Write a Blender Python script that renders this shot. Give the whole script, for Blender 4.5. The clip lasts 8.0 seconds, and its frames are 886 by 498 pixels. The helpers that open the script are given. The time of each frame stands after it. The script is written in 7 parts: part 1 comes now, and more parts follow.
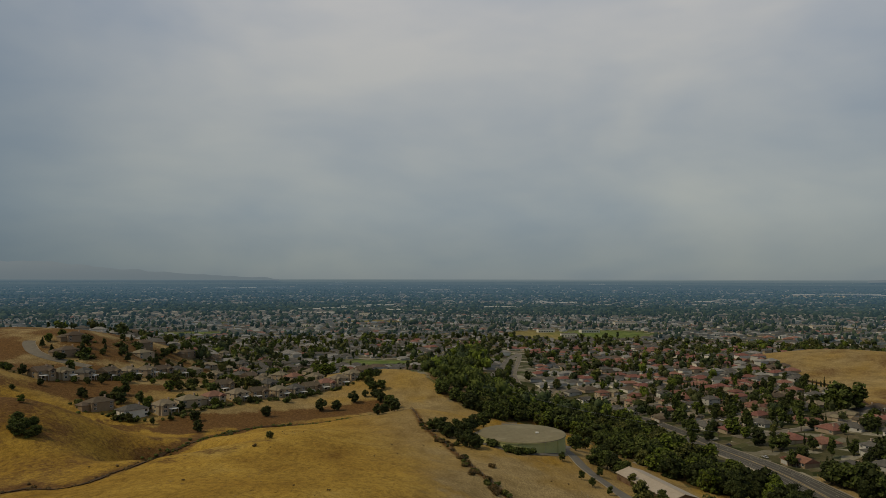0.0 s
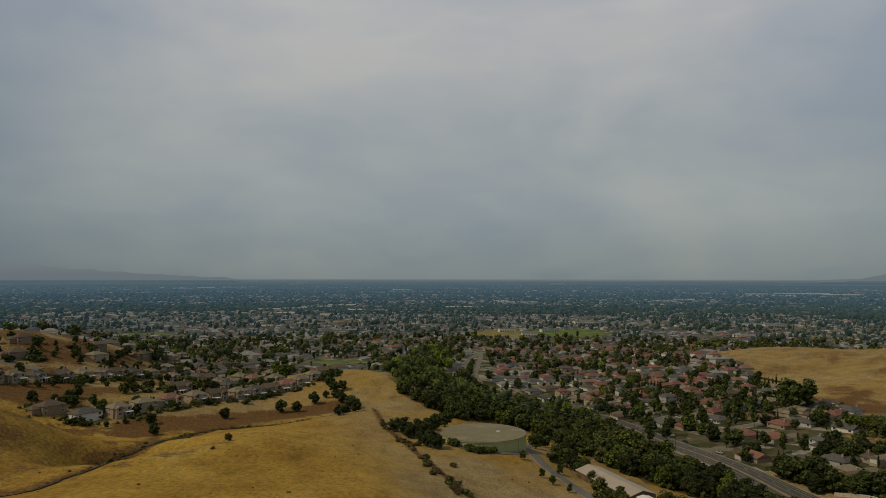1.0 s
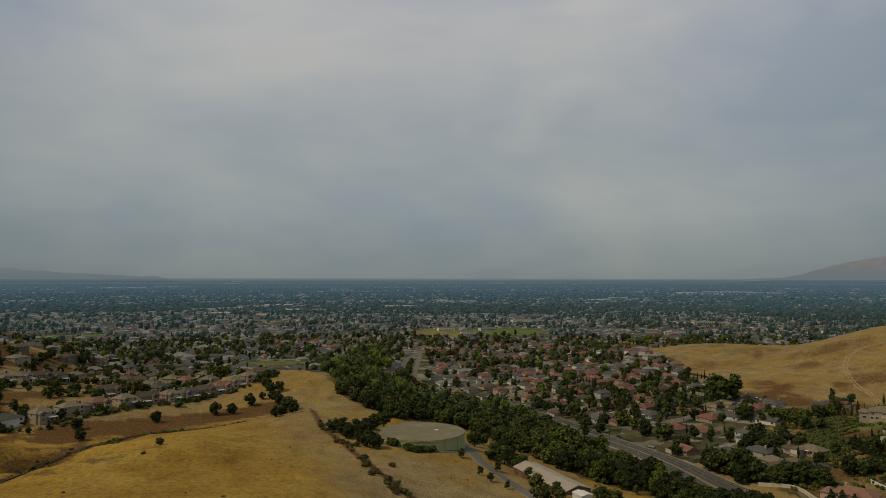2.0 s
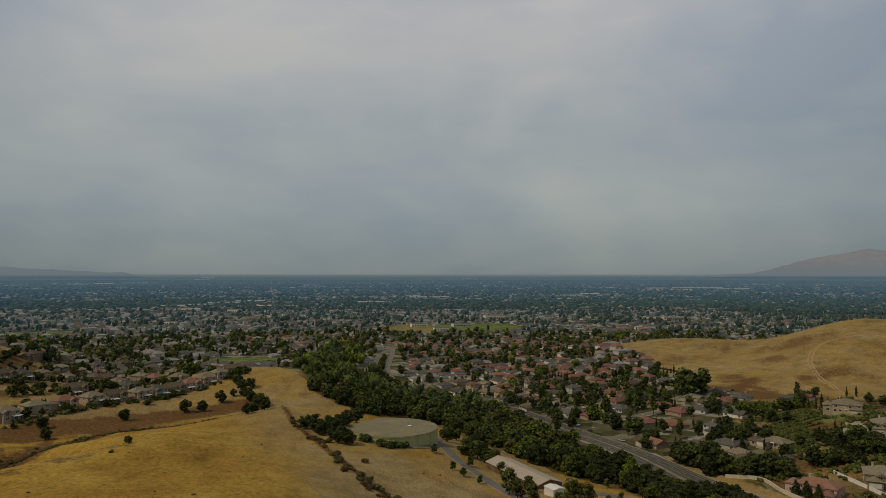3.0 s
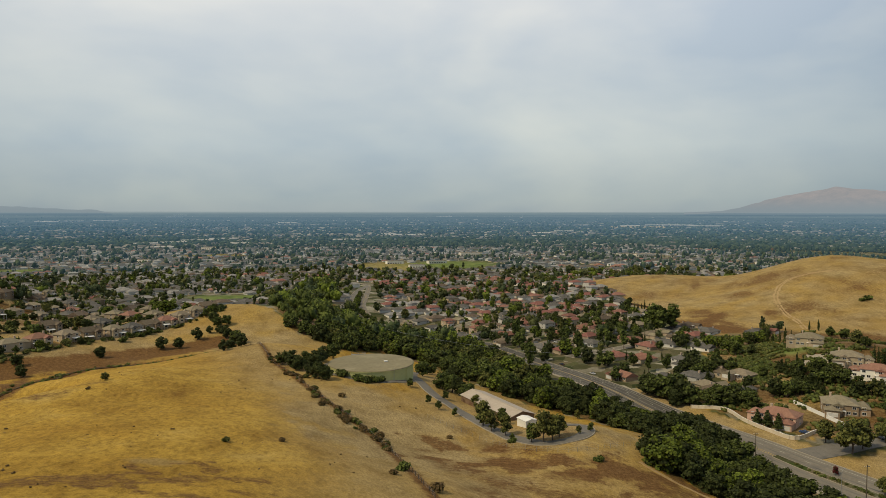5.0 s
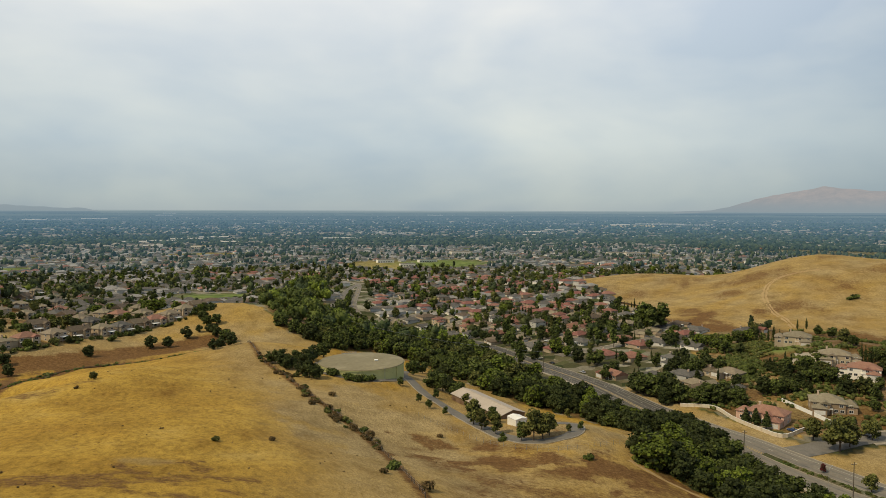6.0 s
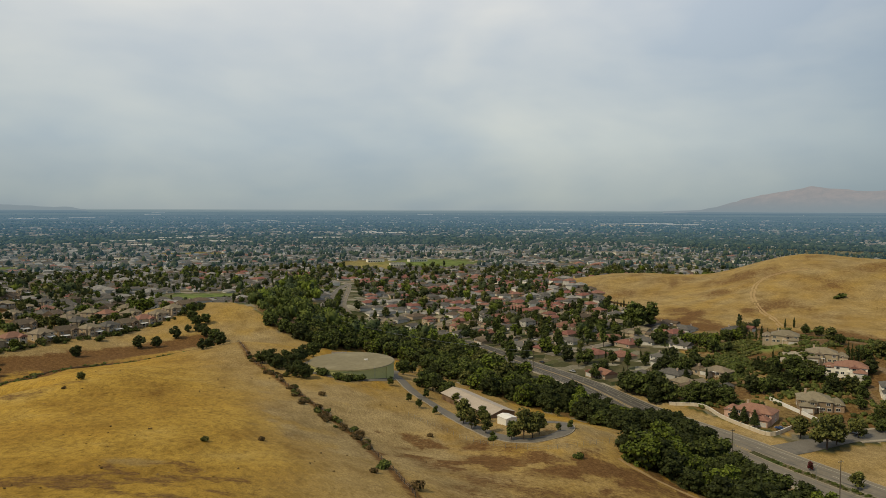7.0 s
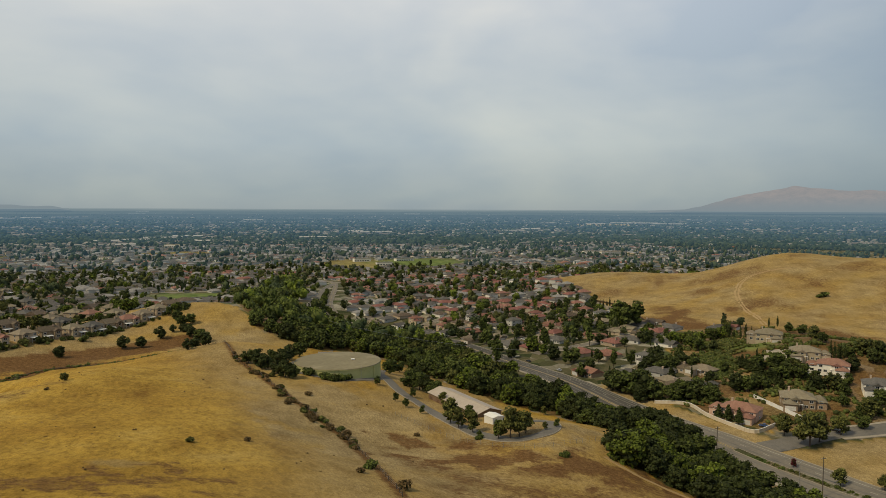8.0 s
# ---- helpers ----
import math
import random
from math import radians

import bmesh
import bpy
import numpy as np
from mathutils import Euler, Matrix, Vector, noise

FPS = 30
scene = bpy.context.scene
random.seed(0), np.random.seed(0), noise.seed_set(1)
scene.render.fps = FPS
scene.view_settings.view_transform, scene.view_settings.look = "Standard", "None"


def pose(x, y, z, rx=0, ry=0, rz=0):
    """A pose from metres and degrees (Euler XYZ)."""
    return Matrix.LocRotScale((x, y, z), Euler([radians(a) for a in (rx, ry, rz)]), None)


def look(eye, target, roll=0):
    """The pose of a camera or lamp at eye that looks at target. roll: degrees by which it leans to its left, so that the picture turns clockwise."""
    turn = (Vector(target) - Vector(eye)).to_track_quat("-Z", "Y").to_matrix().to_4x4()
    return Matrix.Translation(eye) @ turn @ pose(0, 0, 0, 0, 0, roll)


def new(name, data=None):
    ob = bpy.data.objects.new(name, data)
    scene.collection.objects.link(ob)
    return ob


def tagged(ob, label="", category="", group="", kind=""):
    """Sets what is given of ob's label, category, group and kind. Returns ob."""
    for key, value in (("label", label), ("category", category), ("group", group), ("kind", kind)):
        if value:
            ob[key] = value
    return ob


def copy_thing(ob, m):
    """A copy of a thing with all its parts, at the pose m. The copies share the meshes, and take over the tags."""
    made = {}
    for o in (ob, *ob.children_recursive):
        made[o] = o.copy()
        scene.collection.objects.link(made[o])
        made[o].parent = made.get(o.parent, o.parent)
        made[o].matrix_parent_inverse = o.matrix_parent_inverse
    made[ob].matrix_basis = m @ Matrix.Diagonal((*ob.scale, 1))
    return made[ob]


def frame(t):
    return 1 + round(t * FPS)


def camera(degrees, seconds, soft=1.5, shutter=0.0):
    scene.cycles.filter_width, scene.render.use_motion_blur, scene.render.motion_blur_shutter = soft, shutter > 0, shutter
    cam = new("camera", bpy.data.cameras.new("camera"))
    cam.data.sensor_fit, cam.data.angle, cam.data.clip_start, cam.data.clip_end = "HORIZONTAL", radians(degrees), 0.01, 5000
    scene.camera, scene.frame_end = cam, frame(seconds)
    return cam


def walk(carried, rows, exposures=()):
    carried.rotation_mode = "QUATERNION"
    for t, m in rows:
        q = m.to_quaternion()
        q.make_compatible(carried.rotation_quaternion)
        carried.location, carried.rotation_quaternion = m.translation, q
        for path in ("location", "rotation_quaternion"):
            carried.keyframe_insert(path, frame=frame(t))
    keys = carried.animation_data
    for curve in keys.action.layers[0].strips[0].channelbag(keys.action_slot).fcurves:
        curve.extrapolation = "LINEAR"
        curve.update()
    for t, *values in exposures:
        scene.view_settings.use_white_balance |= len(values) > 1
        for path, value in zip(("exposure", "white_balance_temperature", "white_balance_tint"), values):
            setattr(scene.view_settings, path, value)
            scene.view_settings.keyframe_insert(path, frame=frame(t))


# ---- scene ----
cam = camera(64.2, 8.0, soft=0.8)
EYE = 123.0  # metres over the valley floor; the drone hovers and turns
# seconds, yaw, pitch, roll
TURNS = [
    (0.0, -0.000, 2.466, -0.132),
    (0.5, -1.777, 2.458, -0.110),
    (1.0, -3.097, 2.461, -0.102),
    (1.5, -5.857, 2.445, -0.073),
    (3.0, -10.198, 2.070, -0.028),
    (3.5, -11.107, 0.937, -0.041),
    (4.0, -11.755, -0.942, -0.053),
    (4.5, -11.963, -2.763, -0.065),
    (6.0, -12.939, -3.095, -0.166),
    (6.5, -13.400, -3.131, -0.184),
    (7.0, -13.740, -3.139, -0.213),
    (7.5, -14.330, -3.171, -0.242),
    (8.0, -14.821, -3.189, -0.225),
]
walk(cam, [(t, pose(0, 0, EYE, 90 + pitch, roll, yaw)) for t, yaw, pitch, roll in TURNS],
     exposures=[(0.0, -0.30), (1.5, -0.33), (3.0, -0.30), (3.5, -0.16), (4.0, 0.11), (4.5, 0.33), (6.0, 0.66), (6.5, 0.60), (7.0, 0.42), (7.5, 0.37), (8.0, 0.37)])

# ---------------------------------------------------------------- light
SUN_HEIGHT, SUN_BEARING = 49.0, -105.0  # degrees; the bearing turns from ahead (y) to the right


def make_world():
    world = bpy.data.worlds.new("overcast_sky")
    scene.world = world
    world.use_nodes = True
    tree = world.node_tree
    n, l = tree.nodes, tree.links
    n.clear()
    out, back = n.new("ShaderNodeOutputWorld"), n.new("ShaderNodeBackground")
    sky = n.new("ShaderNodeTexSky")
    sky.sky_type, sky.sun_disc = "NISHITA", False
    sky.sun_elevation, sky.sun_rotation = radians(SUN_HEIGHT), radians(SUN_BEARING)
    sky.altitude, sky.air_density, sky.dust_density = 100, 1.5, 5.0
    co, sep = n.new("ShaderNodeTexCoord"), n.new("ShaderNodeSeparateXYZ")
    l.new(co.outputs["Generated"], sep.inputs[0])
    # flat cloud deck: stretch the direction so that the clouds lie in layers
    stretch = n.new("ShaderNodeMapping")
    stretch.inputs["Scale"].default_value = (1.5, 1.5, 3.6)
    l.new(co.outputs["Generated"], stretch.inputs[0])
    big, fine = n.new("ShaderNodeTexNoise"), n.new("ShaderNodeTexNoise")
    big.inputs["Scale"].default_value, big.inputs["Detail"].default_value, big.inputs["Roughness"].default_value = 1.5, 4.0, 0.5
    big.inputs["Distortion"].default_value = 0.4
    fine.inputs["Scale"].default_value, fine.inputs["Detail"].default_value = 4.5, 5.0
    for t in (big, fine):
        l.new(stretch.outputs[0], t.inputs["Vector"])
    mixn = n.new("ShaderNodeMix")
    mixn.data_type = "FLOAT"
    mixn.inputs[0].default_value = 0.22
    l.new(big.outputs["Fac"], mixn.inputs[2]), l.new(fine.outputs["Fac"], mixn.inputs[3])
    tone = n.new("ShaderNodeValToRGB")
    tone.color_ramp.elements[0].position, tone.color_ramp.elements[0].color = 0.36, (0.80, 0.86, 0.95, 1)
    tone.color_ramp.elements[1].position, tone.color_ramp.elements[1].color = 0.64, (1.18, 1.13, 1.07, 1)
    l.new(mixn.outputs[0], tone.inputs[0])
    # the deck grows brighter from the hazy horizon to the zenith
    rise = n.new("ShaderNodeValToRGB")
    e = rise.color_ramp.elements
    e[0].position, e[0].color = 0.0, (0.225, 0.262, 0.275, 1)
    e[1].position, e[1].color = 1.0, (0.33, 0.305, 0.275, 1)
    for at, c in ((0.02, (0.255, 0.295, 0.302)), (0.09, (0.305, 0.35, 0.372)), (0.20, (0.335, 0.372, 0.403)), (0.38, (0.43, 0.45, 0.485)), (0.55, (0.38, 0.365, 0.34))):
        k = e.new(at)
        k.color = (*c, 1)
    l.new(sep.outputs["Z"], rise.inputs[0])
    deck = n.new("ShaderNodeMix")
    deck.data_type, deck.blend_type = "RGBA", "MULTIPLY"
    deck.inputs[0].default_value = 1.0
    l.new(rise.outputs[0], deck.inputs[6]), l.new(tone.outputs[0], deck.inputs[7])
    blue = n.new("ShaderNodeMix")
    blue.data_type, blue.blend_type = "RGBA", "MULTIPLY"
    blue.inputs[0].default_value = 1.0
    blue.inputs[7].default_value = (0.09, 0.09, 0.09, 1)
    l.new(sky.outputs[0], blue.inputs[6])
    both = n.new("ShaderNodeMix")
    both.data_type = "RGBA"
    both.inputs[0].default_value = 0.93
    l.new(blue.outputs[2], both.inputs[6]), l.new(deck.outputs[2], both.inputs[7])
    # the veil of cloud is thinnest, and so brighter and warmer, above the middle of the plain
    ahead = n.new("ShaderNodeVectorMath")
    ahead.operation = "DOT_PRODUCT"
    ahead.inputs[1].default_value = (math.sin(radians(9)), math.cos(radians(9)), 0.28)
    l.new(co.outputs["Generated"], ahead.inputs[0])
    veil = n.new("ShaderNodeValToRGB")
    veil.color_ramp.elements[0].position, veil.color_ramp.elements[0].color = 0.70, (0.68, 0.77, 0.84, 1)
    veil.color_ramp.elements[1].position, veil.color_ramp.elements[1].color = 1.0, (1.24, 1.21, 1.15, 1)
    veil.color_ramp.interpolation = "EASE"
    l.new(ahead.outputs["Value"], veil.inputs[0])
    warm = n.new("ShaderNodeMix")
    warm.data_type, warm.blend_type = "RGBA", "MULTIPLY"
    warm.inputs[0].default_value = 1.0
    l.new(both.outputs[2], warm.inputs[6]), l.new(veil.outputs[0], warm.inputs[7])
    l.new(warm.outputs[2], back.inputs["Color"])
    back.inputs["Strength"].default_value = 1.0
    l.new(back.outputs[0], out.inputs[0])


make_world()
sun = new("sun", bpy.data.lights.new("sun", "SUN"))
sun.data.energy, sun.data.angle, sun.data.color = 1.95, radians(8), (1.0, 0.83, 0.53)
b, h = radians(SUN_BEARING), radians(SUN_HEIGHT)
sun.matrix_world = look((math.sin(b) * math.cos(h) * 500, math.cos(b) * math.cos(h) * 500, math.sin(h) * 500), (0, 0, 0))

# ---------------------------------------------------------------- materials
def surface(name, dark, light, fine=2.0, coarse=0.2, rough=0.85, bump=0.3, depth=0.05, world=False, vary=0.0, metal=0.0, stain=None, bands=None):
    """A surface between two colours: fine grain and coarse patches, bump, and (vary) a change of tone from object to object."""
    m = bpy.data.materials.new(name)
    m.use_nodes = True
    n, l = m.node_tree.nodes, m.node_tree.links
    bsdf = n["Principled BSDF"]
    bsdf.inputs["Roughness"].default_value, bsdf.inputs["Metallic"].default_value = rough, metal
    bsdf.inputs["Specular IOR Level"].default_value = 0.25
    if world:
        where = n.new("ShaderNodeNewGeometry").outputs["Position"]
    else:
        where = n.new("ShaderNodeTexCoord").outputs["Object"]
    a, c = n.new("ShaderNodeTexNoise"), n.new("ShaderNodeTexNoise")
    for t, s in ((a, fine), (c, coarse)):
        t.inputs["Scale"].default_value, t.inputs["Detail"].default_value, t.inputs["Roughness"].default_value = s, 5, 0.6
        l.new(where, t.inputs["Vector"])
    add = n.new("ShaderNodeMix")
    add.data_type = "FLOAT"
    add.inputs[0].default_value = 0.5
    l.new(a.outputs["Fac"], add.inputs[2]), l.new(c.outputs["Fac"], add.inputs[3])
    ramp = n.new("ShaderNodeValToRGB")
    ramp.color_ramp.elements[0].position, ramp.color_ramp.elements[0].color = 0.36, (*dark, 1)
    ramp.color_ramp.elements[1].position, ramp.color_ramp.elements[1].color = 0.64, (*light, 1)
    l.new(add.outputs[0], ramp.inputs[0])
    colour = ramp.outputs[0]
    height = a.outputs["Fac"]
    if bands:
        # courses of roof tiles or corrugation along one axis
        axis, size, dim = bands
        wave = n.new("ShaderNodeTexWave")
        wave.wave_type, wave.bands_direction, wave.wave_profile = "BANDS", axis, "SAW"
        wave.inputs["Scale"].default_value, wave.inputs["Distortion"].default_value = 0.314 / size, 0.3
        l.new(where, wave.inputs["Vector"])
        tint = n.new("ShaderNodeMix")
        tint.data_type, tint.blend_type = "RGBA", "MULTIPLY"
        shade = n.new("ShaderNodeMapRange")
        shade.inputs["To Min"].default_value, shade.inputs["To Max"].default_value = dim, 1.0
        l.new(wave.outputs["Fac"], shade.inputs[0])
        tint.inputs[0].default_value = 1.0
        l.new(colour, tint.inputs[6]), l.new(shade.outputs[0], tint.inputs[7])
        colour, height = tint.outputs[2], wave.outputs["Fac"]
    if stain:
        s = n.new("ShaderNodeTexNoise")
        s.inputs["Scale"].default_value, s.inputs["Detail"].default_value = stain[1], 6
        l.new(where, s.inputs["Vector"])
        k = n.new("ShaderNodeMapRange")
        k.inputs["From Min"].default_value, k.inputs["From Max"].default_value = stain[2], stain[2] + 0.12
        l.new(s.outputs["Fac"], k.inputs[0])
        mixed = n.new("ShaderNodeMix")
        mixed.data_type = "RGBA"
        l.new(k.outputs[0], mixed.inputs[0]), l.new(colour, mixed.inputs[6])
        mixed.inputs[7].default_value = (*stain[0], 1)
        colour = mixed.outputs[2]
    if vary:
        info, hsv = n.new("ShaderNodeObjectInfo"), n.new("ShaderNodeHueSaturation")
        r1, r2 = n.new("ShaderNodeMapRange"), n.new("ShaderNodeMapRange")
        r1.inputs["To Min"].default_value, r1.inputs["To Max"].default_value = 1 - vary, 1 + vary
        turn = n.new("ShaderNodeMath")
        turn.operation = "FRACT"
        times = n.new("ShaderNodeMath")
        times.operation = "MULTIPLY"
        times.inputs[1].default_value = 7.31
        l.new(info.outputs["Random"], times.inputs[0]), l.new(times.outputs[0], turn.inputs[0])
        r2.inputs["To Min"].default_value, r2.inputs["To Max"].default_value = 0.5 - 0.06 * vary, 0.5 + 0.06 * vary
        l.new(info.outputs["Random"], r1.inputs[0]), l.new(turn.outputs[0], r2.inputs[0])
        l.new(r1.outputs[0], hsv.inputs["Value"]), l.new(r2.outputs[0], hsv.inputs["Hue"])
        l.new(colour, hsv.inputs["Color"])
        colour = hsv.outputs[0]
    l.new(colour, bsdf.inputs["Base Color"])
    if bump:
        bp = n.new("ShaderNodeBump")
        bp.inputs["Strength"].default_value, bp.inputs["Distance"].default_value = bump, depth
        l.new(height, bp.inputs["Height"]), l.new(bp.outputs[0], bsdf.inputs["Normal"])
    return m


def leafage(name, dark, light, vary=0.25, patch=0.25):
    """Leaves: tone varies from tuft to tuft, over the crown and from tree to tree."""
    m = bpy.data.materials.new(name)
    m.use_nodes = True
    n, l = m.node_tree.nodes, m.node_tree.links
    bsdf = n["Principled BSDF"]
    bsdf.inputs["Roughness"].default_value = 0.7
    bsdf.inputs["Specular IOR Level"].default_value = 0.15
    geo, info = n.new("ShaderNodeNewGeometry"), n.new("ShaderNodeObjectInfo")
    big = n.new("ShaderNodeTexNoise")
    big.inputs["Scale"].default_value, big.inputs["Detail"].default_value = patch, 3
    l.new(geo.outputs["Position"], big.inputs["Vector"])
    add = n.new("ShaderNodeMix")
    add.data_type = "FLOAT"
    add.inputs[0].default_value = 0.5
    l.new(geo.outputs["Random Per Island"], add.inputs[2]), l.new(big.outputs["Fac"], add.inputs[3])
    ramp = n.new("ShaderNodeValToRGB")
    ramp.color_ramp.elements[0].position, ramp.color_ramp.elements[0].color = 0.2, (*dark, 1)
    ramp.color_ramp.elements[1].position, ramp.color_ramp.elements[1].color = 0.8, (*light, 1)
    l.new(add.outputs[0], ramp.inputs[0])
    hsv, r1 = n.new("ShaderNodeHueSaturation"), n.new("ShaderNodeMapRange")
    r1.inputs["To Min"].default_value, r1.inputs["To Max"].default_value = 1 - vary, 1 + vary
    l.new(info.outputs["Random"], r1.inputs[0]), l.new(r1.outputs[0], hsv.inputs["Value"]), l.new(ramp.outputs[0], hsv.inputs["Color"])
    l.new(hsv.outputs[0], bsdf.inputs["Base Color"])
    return m


def glass(name, tint):
    m = bpy.data.materials.new(name)
    m.use_nodes = True
    bsdf = m.node_tree.nodes["Principled BSDF"]
    bsdf.inputs["Base Color"].default_value = (*tint, 1)
    bsdf.inputs["Roughness"].default_value = 0.08
    bsdf.inputs["Specular IOR Level"].default_value = 0.6
    return m


STUCCO = {
    "cream": surface("cream_stucco", (0.36, 0.285, 0.195), (0.46, 0.375, 0.27), 6, 0.4, vary=0.15),
    "white": surface("white_stucco", (0.66, 0.62, 0.55), (0.78, 0.75, 0.68), 6, 0.4, vary=0.1),
    "pink": surface("pink_stucco", (0.46, 0.30, 0.225), (0.55, 0.38, 0.29), 6, 0.4, vary=0.1),
    "tan": surface("tan_stucco", (0.24, 0.175, 0.11), (0.33, 0.25, 0.165), 6, 0.4, vary=0.15),
    "grey": surface("grey_siding", (0.44, 0.43, 0.40), (0.55, 0.54, 0.51), 6, 0.4, vary=0.15, bands=("Z", 0.2, 0.9)),
}
ROOF = {
    "red": surface("terracotta_tiles", (0.175, 0.075, 0.057), (0.29, 0.145, 0.112), 3, 0.5, vary=0.18, bands=("Z", 0.16, 0.75), bump=0.5),
    "brown": surface("brown_shingles", (0.088, 0.066, 0.047), (0.17, 0.135, 0.098), 3, 0.5, vary=0.2, bands=("Z", 0.16, 0.8), bump=0.5),
    "grey": surface("grey_shingles", (0.075, 0.072, 0.068), (0.15, 0.142, 0.132), 3, 0.5, vary=0.2, bands=("Z", 0.16, 0.8), bump=0.5),
    "pale": surface("pale_grey_roofing", (0.17, 0.165, 0.16), (0.30, 0.29, 0.28), 3, 0.5, vary=0.2, bump=0.3),
    "tan": surface("tan_tiles", (0.175, 0.145, 0.10), (0.275, 0.235, 0.17), 3, 0.5, vary=0.15, bands=("Z", 0.16, 0.8), bump=0.5),
    "pink": surface("faded_pink_tiles", (0.22, 0.108, 0.08), (0.32, 0.175, 0.13), 3, 0.5, vary=0.1, bands=("Z", 0.16, 0.8), bump=0.5),
}
TRIM = surface("white_trim_paint", (0.66, 0.65, 0.62), (0.78, 0.77, 0.74), 4, 0.5, rough=0.6, bump=0.1)
GARAGE = surface("garage_door_paint", (0.55, 0.53, 0.49), (0.68, 0.66, 0.62), 4, 0.5, rough=0.6, vary=0.15, bands=("Z", 0.5, 0.85))
DOOR = surface("stained_door_wood", (0.09, 0.05, 0.03), (0.16, 0.09, 0.05), 8, 0.8, rough=0.6, vary=0.2)
PANE = glass("dark_window_glass", (0.02, 0.025, 0.03))
BRICK = surface("chimney_stucco", (0.40, 0.30, 0.23), (0.52, 0.42, 0.33), 5, 0.5)
ASPHALT = surface("worn_asphalt", (0.115, 0.105, 0.092), (0.175, 0.162, 0.142), 1.5, 0.08, world=True, bump=0.1, stain=((0.09, 0.09, 0.088), 0.12, 0.58))
TARMAC = surface("dark_new_asphalt", (0.055, 0.052, 0.047), (0.095, 0.089, 0.08), 1.2, 0.07, world=True, bump=0.1)
ROAD_OLD = surface("sun_bleached_road", (0.14, 0.124, 0.10), (0.205, 0.183, 0.15), 0.8, 0.06, world=True, bump=0.1, stain=((0.12, 0.11, 0.10), 0.09, 0.57))
CONCRETE = surface("pale_concrete", (0.26, 0.228, 0.178), (0.35, 0.31, 0.25), 1.5, 0.2, world=True, bump=0.1)
TRACK = surface("bare_earth_track", (0.30, 0.20, 0.09), (0.40, 0.285, 0.14), 1.0, 0.1, world=True, bump=0.2)
GULLY_SOIL = surface("eroded_dark_soil", (0.03, 0.019, 0.009), (0.085, 0.05, 0.022), 1.2, 0.15, world=True, bump=0.5, depth=0.2)
PAINT = surface("road_paint", (0.34, 0.325, 0.28), (0.50, 0.48, 0.42), 2.0, 0.3, world=True, bump=0.0)
YELLOW = surface("yellow_road_paint", (0.50, 0.33, 0.06), (0.62, 0.43, 0.10), 2.0, 0.3, world=True, bump=0.0)
TANK_WALL = surface("pale_green_tank_paint", (0.41, 0.415, 0.18), (0.48, 0.485, 0.22), 0.6, 0.12, rough=0.55, bump=0.05, stain=((0.29, 0.28, 0.13), 0.35, 0.60))
TANK_ROOF = surface("dusty_tank_roof", (0.175, 0.152, 0.092), (0.24, 0.21, 0.13), 0.5, 0.06, rough=0.8, bump=0.1, stain=((0.27, 0.24, 0.16), 0.10, 0.60))
BARN_ROOF = surface("pale_metal_roof", (0.36, 0.30, 0.24), (0.45, 0.385, 0.315), 1.0, 0.15, rough=0.5, bump=0.2, bands=("Y", 0.5, 0.9))
BARN_WALL = surface("brown_barn_boards", (0.15, 0.095, 0.06), (0.23, 0.155, 0.10), 2.0, 0.3, bands=("Y", 0.3, 0.85))
BARK = surface("grey_brown_bark", (0.06, 0.045, 0.035), (0.12, 0.095, 0.075), 5, 0.6, bump=0.6)
POLE_WOOD = surface("weathered_pole", (0.06, 0.05, 0.04), (0.11, 0.09, 0.07), 4, 0.4)
STEEL = surface("galvanised_steel", (0.30, 0.31, 0.32), (0.40, 0.41, 0.42), 3, 0.3, rough=0.45, metal=0.6, bump=0.05)
FENCE_WOOD = surface("dark_fence_boards", (0.055, 0.035, 0.022), (0.10, 0.065, 0.04), 3, 0.3)
GARDEN_WALL = surface("cream_garden_wall", (0.50, 0.43, 0.33), (0.62, 0.55, 0.44), 2.0, 0.2)
SOLAR = glass("solar_panel", (0.015, 0.025, 0.07))
RUBBER = surface("tyre_rubber", (0.015, 0.015, 0.015), (0.03, 0.03, 0.03), 5, 1)
CAR_PAINT = {k: surface("car_paint_" + k, c, tuple(min(1, v * 1.15) for v in c), 3, 0.3, rough=0.25, bump=0.0) for k, c in
             (("white", (0.7, 0.7, 0.7)), ("silver", (0.42, 0.43, 0.45)), ("black", (0.02, 0.02, 0.023)), ("red", (0.28, 0.02, 0.02)), ("blue", (0.03, 0.06, 0.16)))}
LEAF = {
    "oak": leafage("oak_leaves", (0.028, 0.040, 0.009), (0.112, 0.138, 0.031)),
    "bright": leafage("bright_leaves", (0.05, 0.072, 0.008), (0.155, 0.195, 0.028)),
    "olive": leafage("olive_leaves", (0.040, 0.044, 0.010), (0.15, 0.155, 0.042)),
    "dark": leafage("dark_evergreen_leaves", (0.017, 0.024, 0.007), (0.062, 0.077, 0.021)),
    "town": leafage("pale_town_leaves", (0.04, 0.05, 0.018), (0.13, 0.145, 0.055), patch=0.05),
    "dim": leafage("dull_green_town_leaves", (0.020, 0.031, 0.013), (0.073, 0.097, 0.040), patch=0.05),
    "brown": leafage("dry_brown_leaves", (0.07, 0.046, 0.02), (0.19, 0.13, 0.055)),
    "shrub": leafage("garden_shrub_leaves", (0.032, 0.04, 0.010), (0.125, 0.13, 0.036)),
    "crimson": leafage("crimson_leaves", (0.06, 0.008, 0.012), (0.17, 0.02, 0.03)),
}
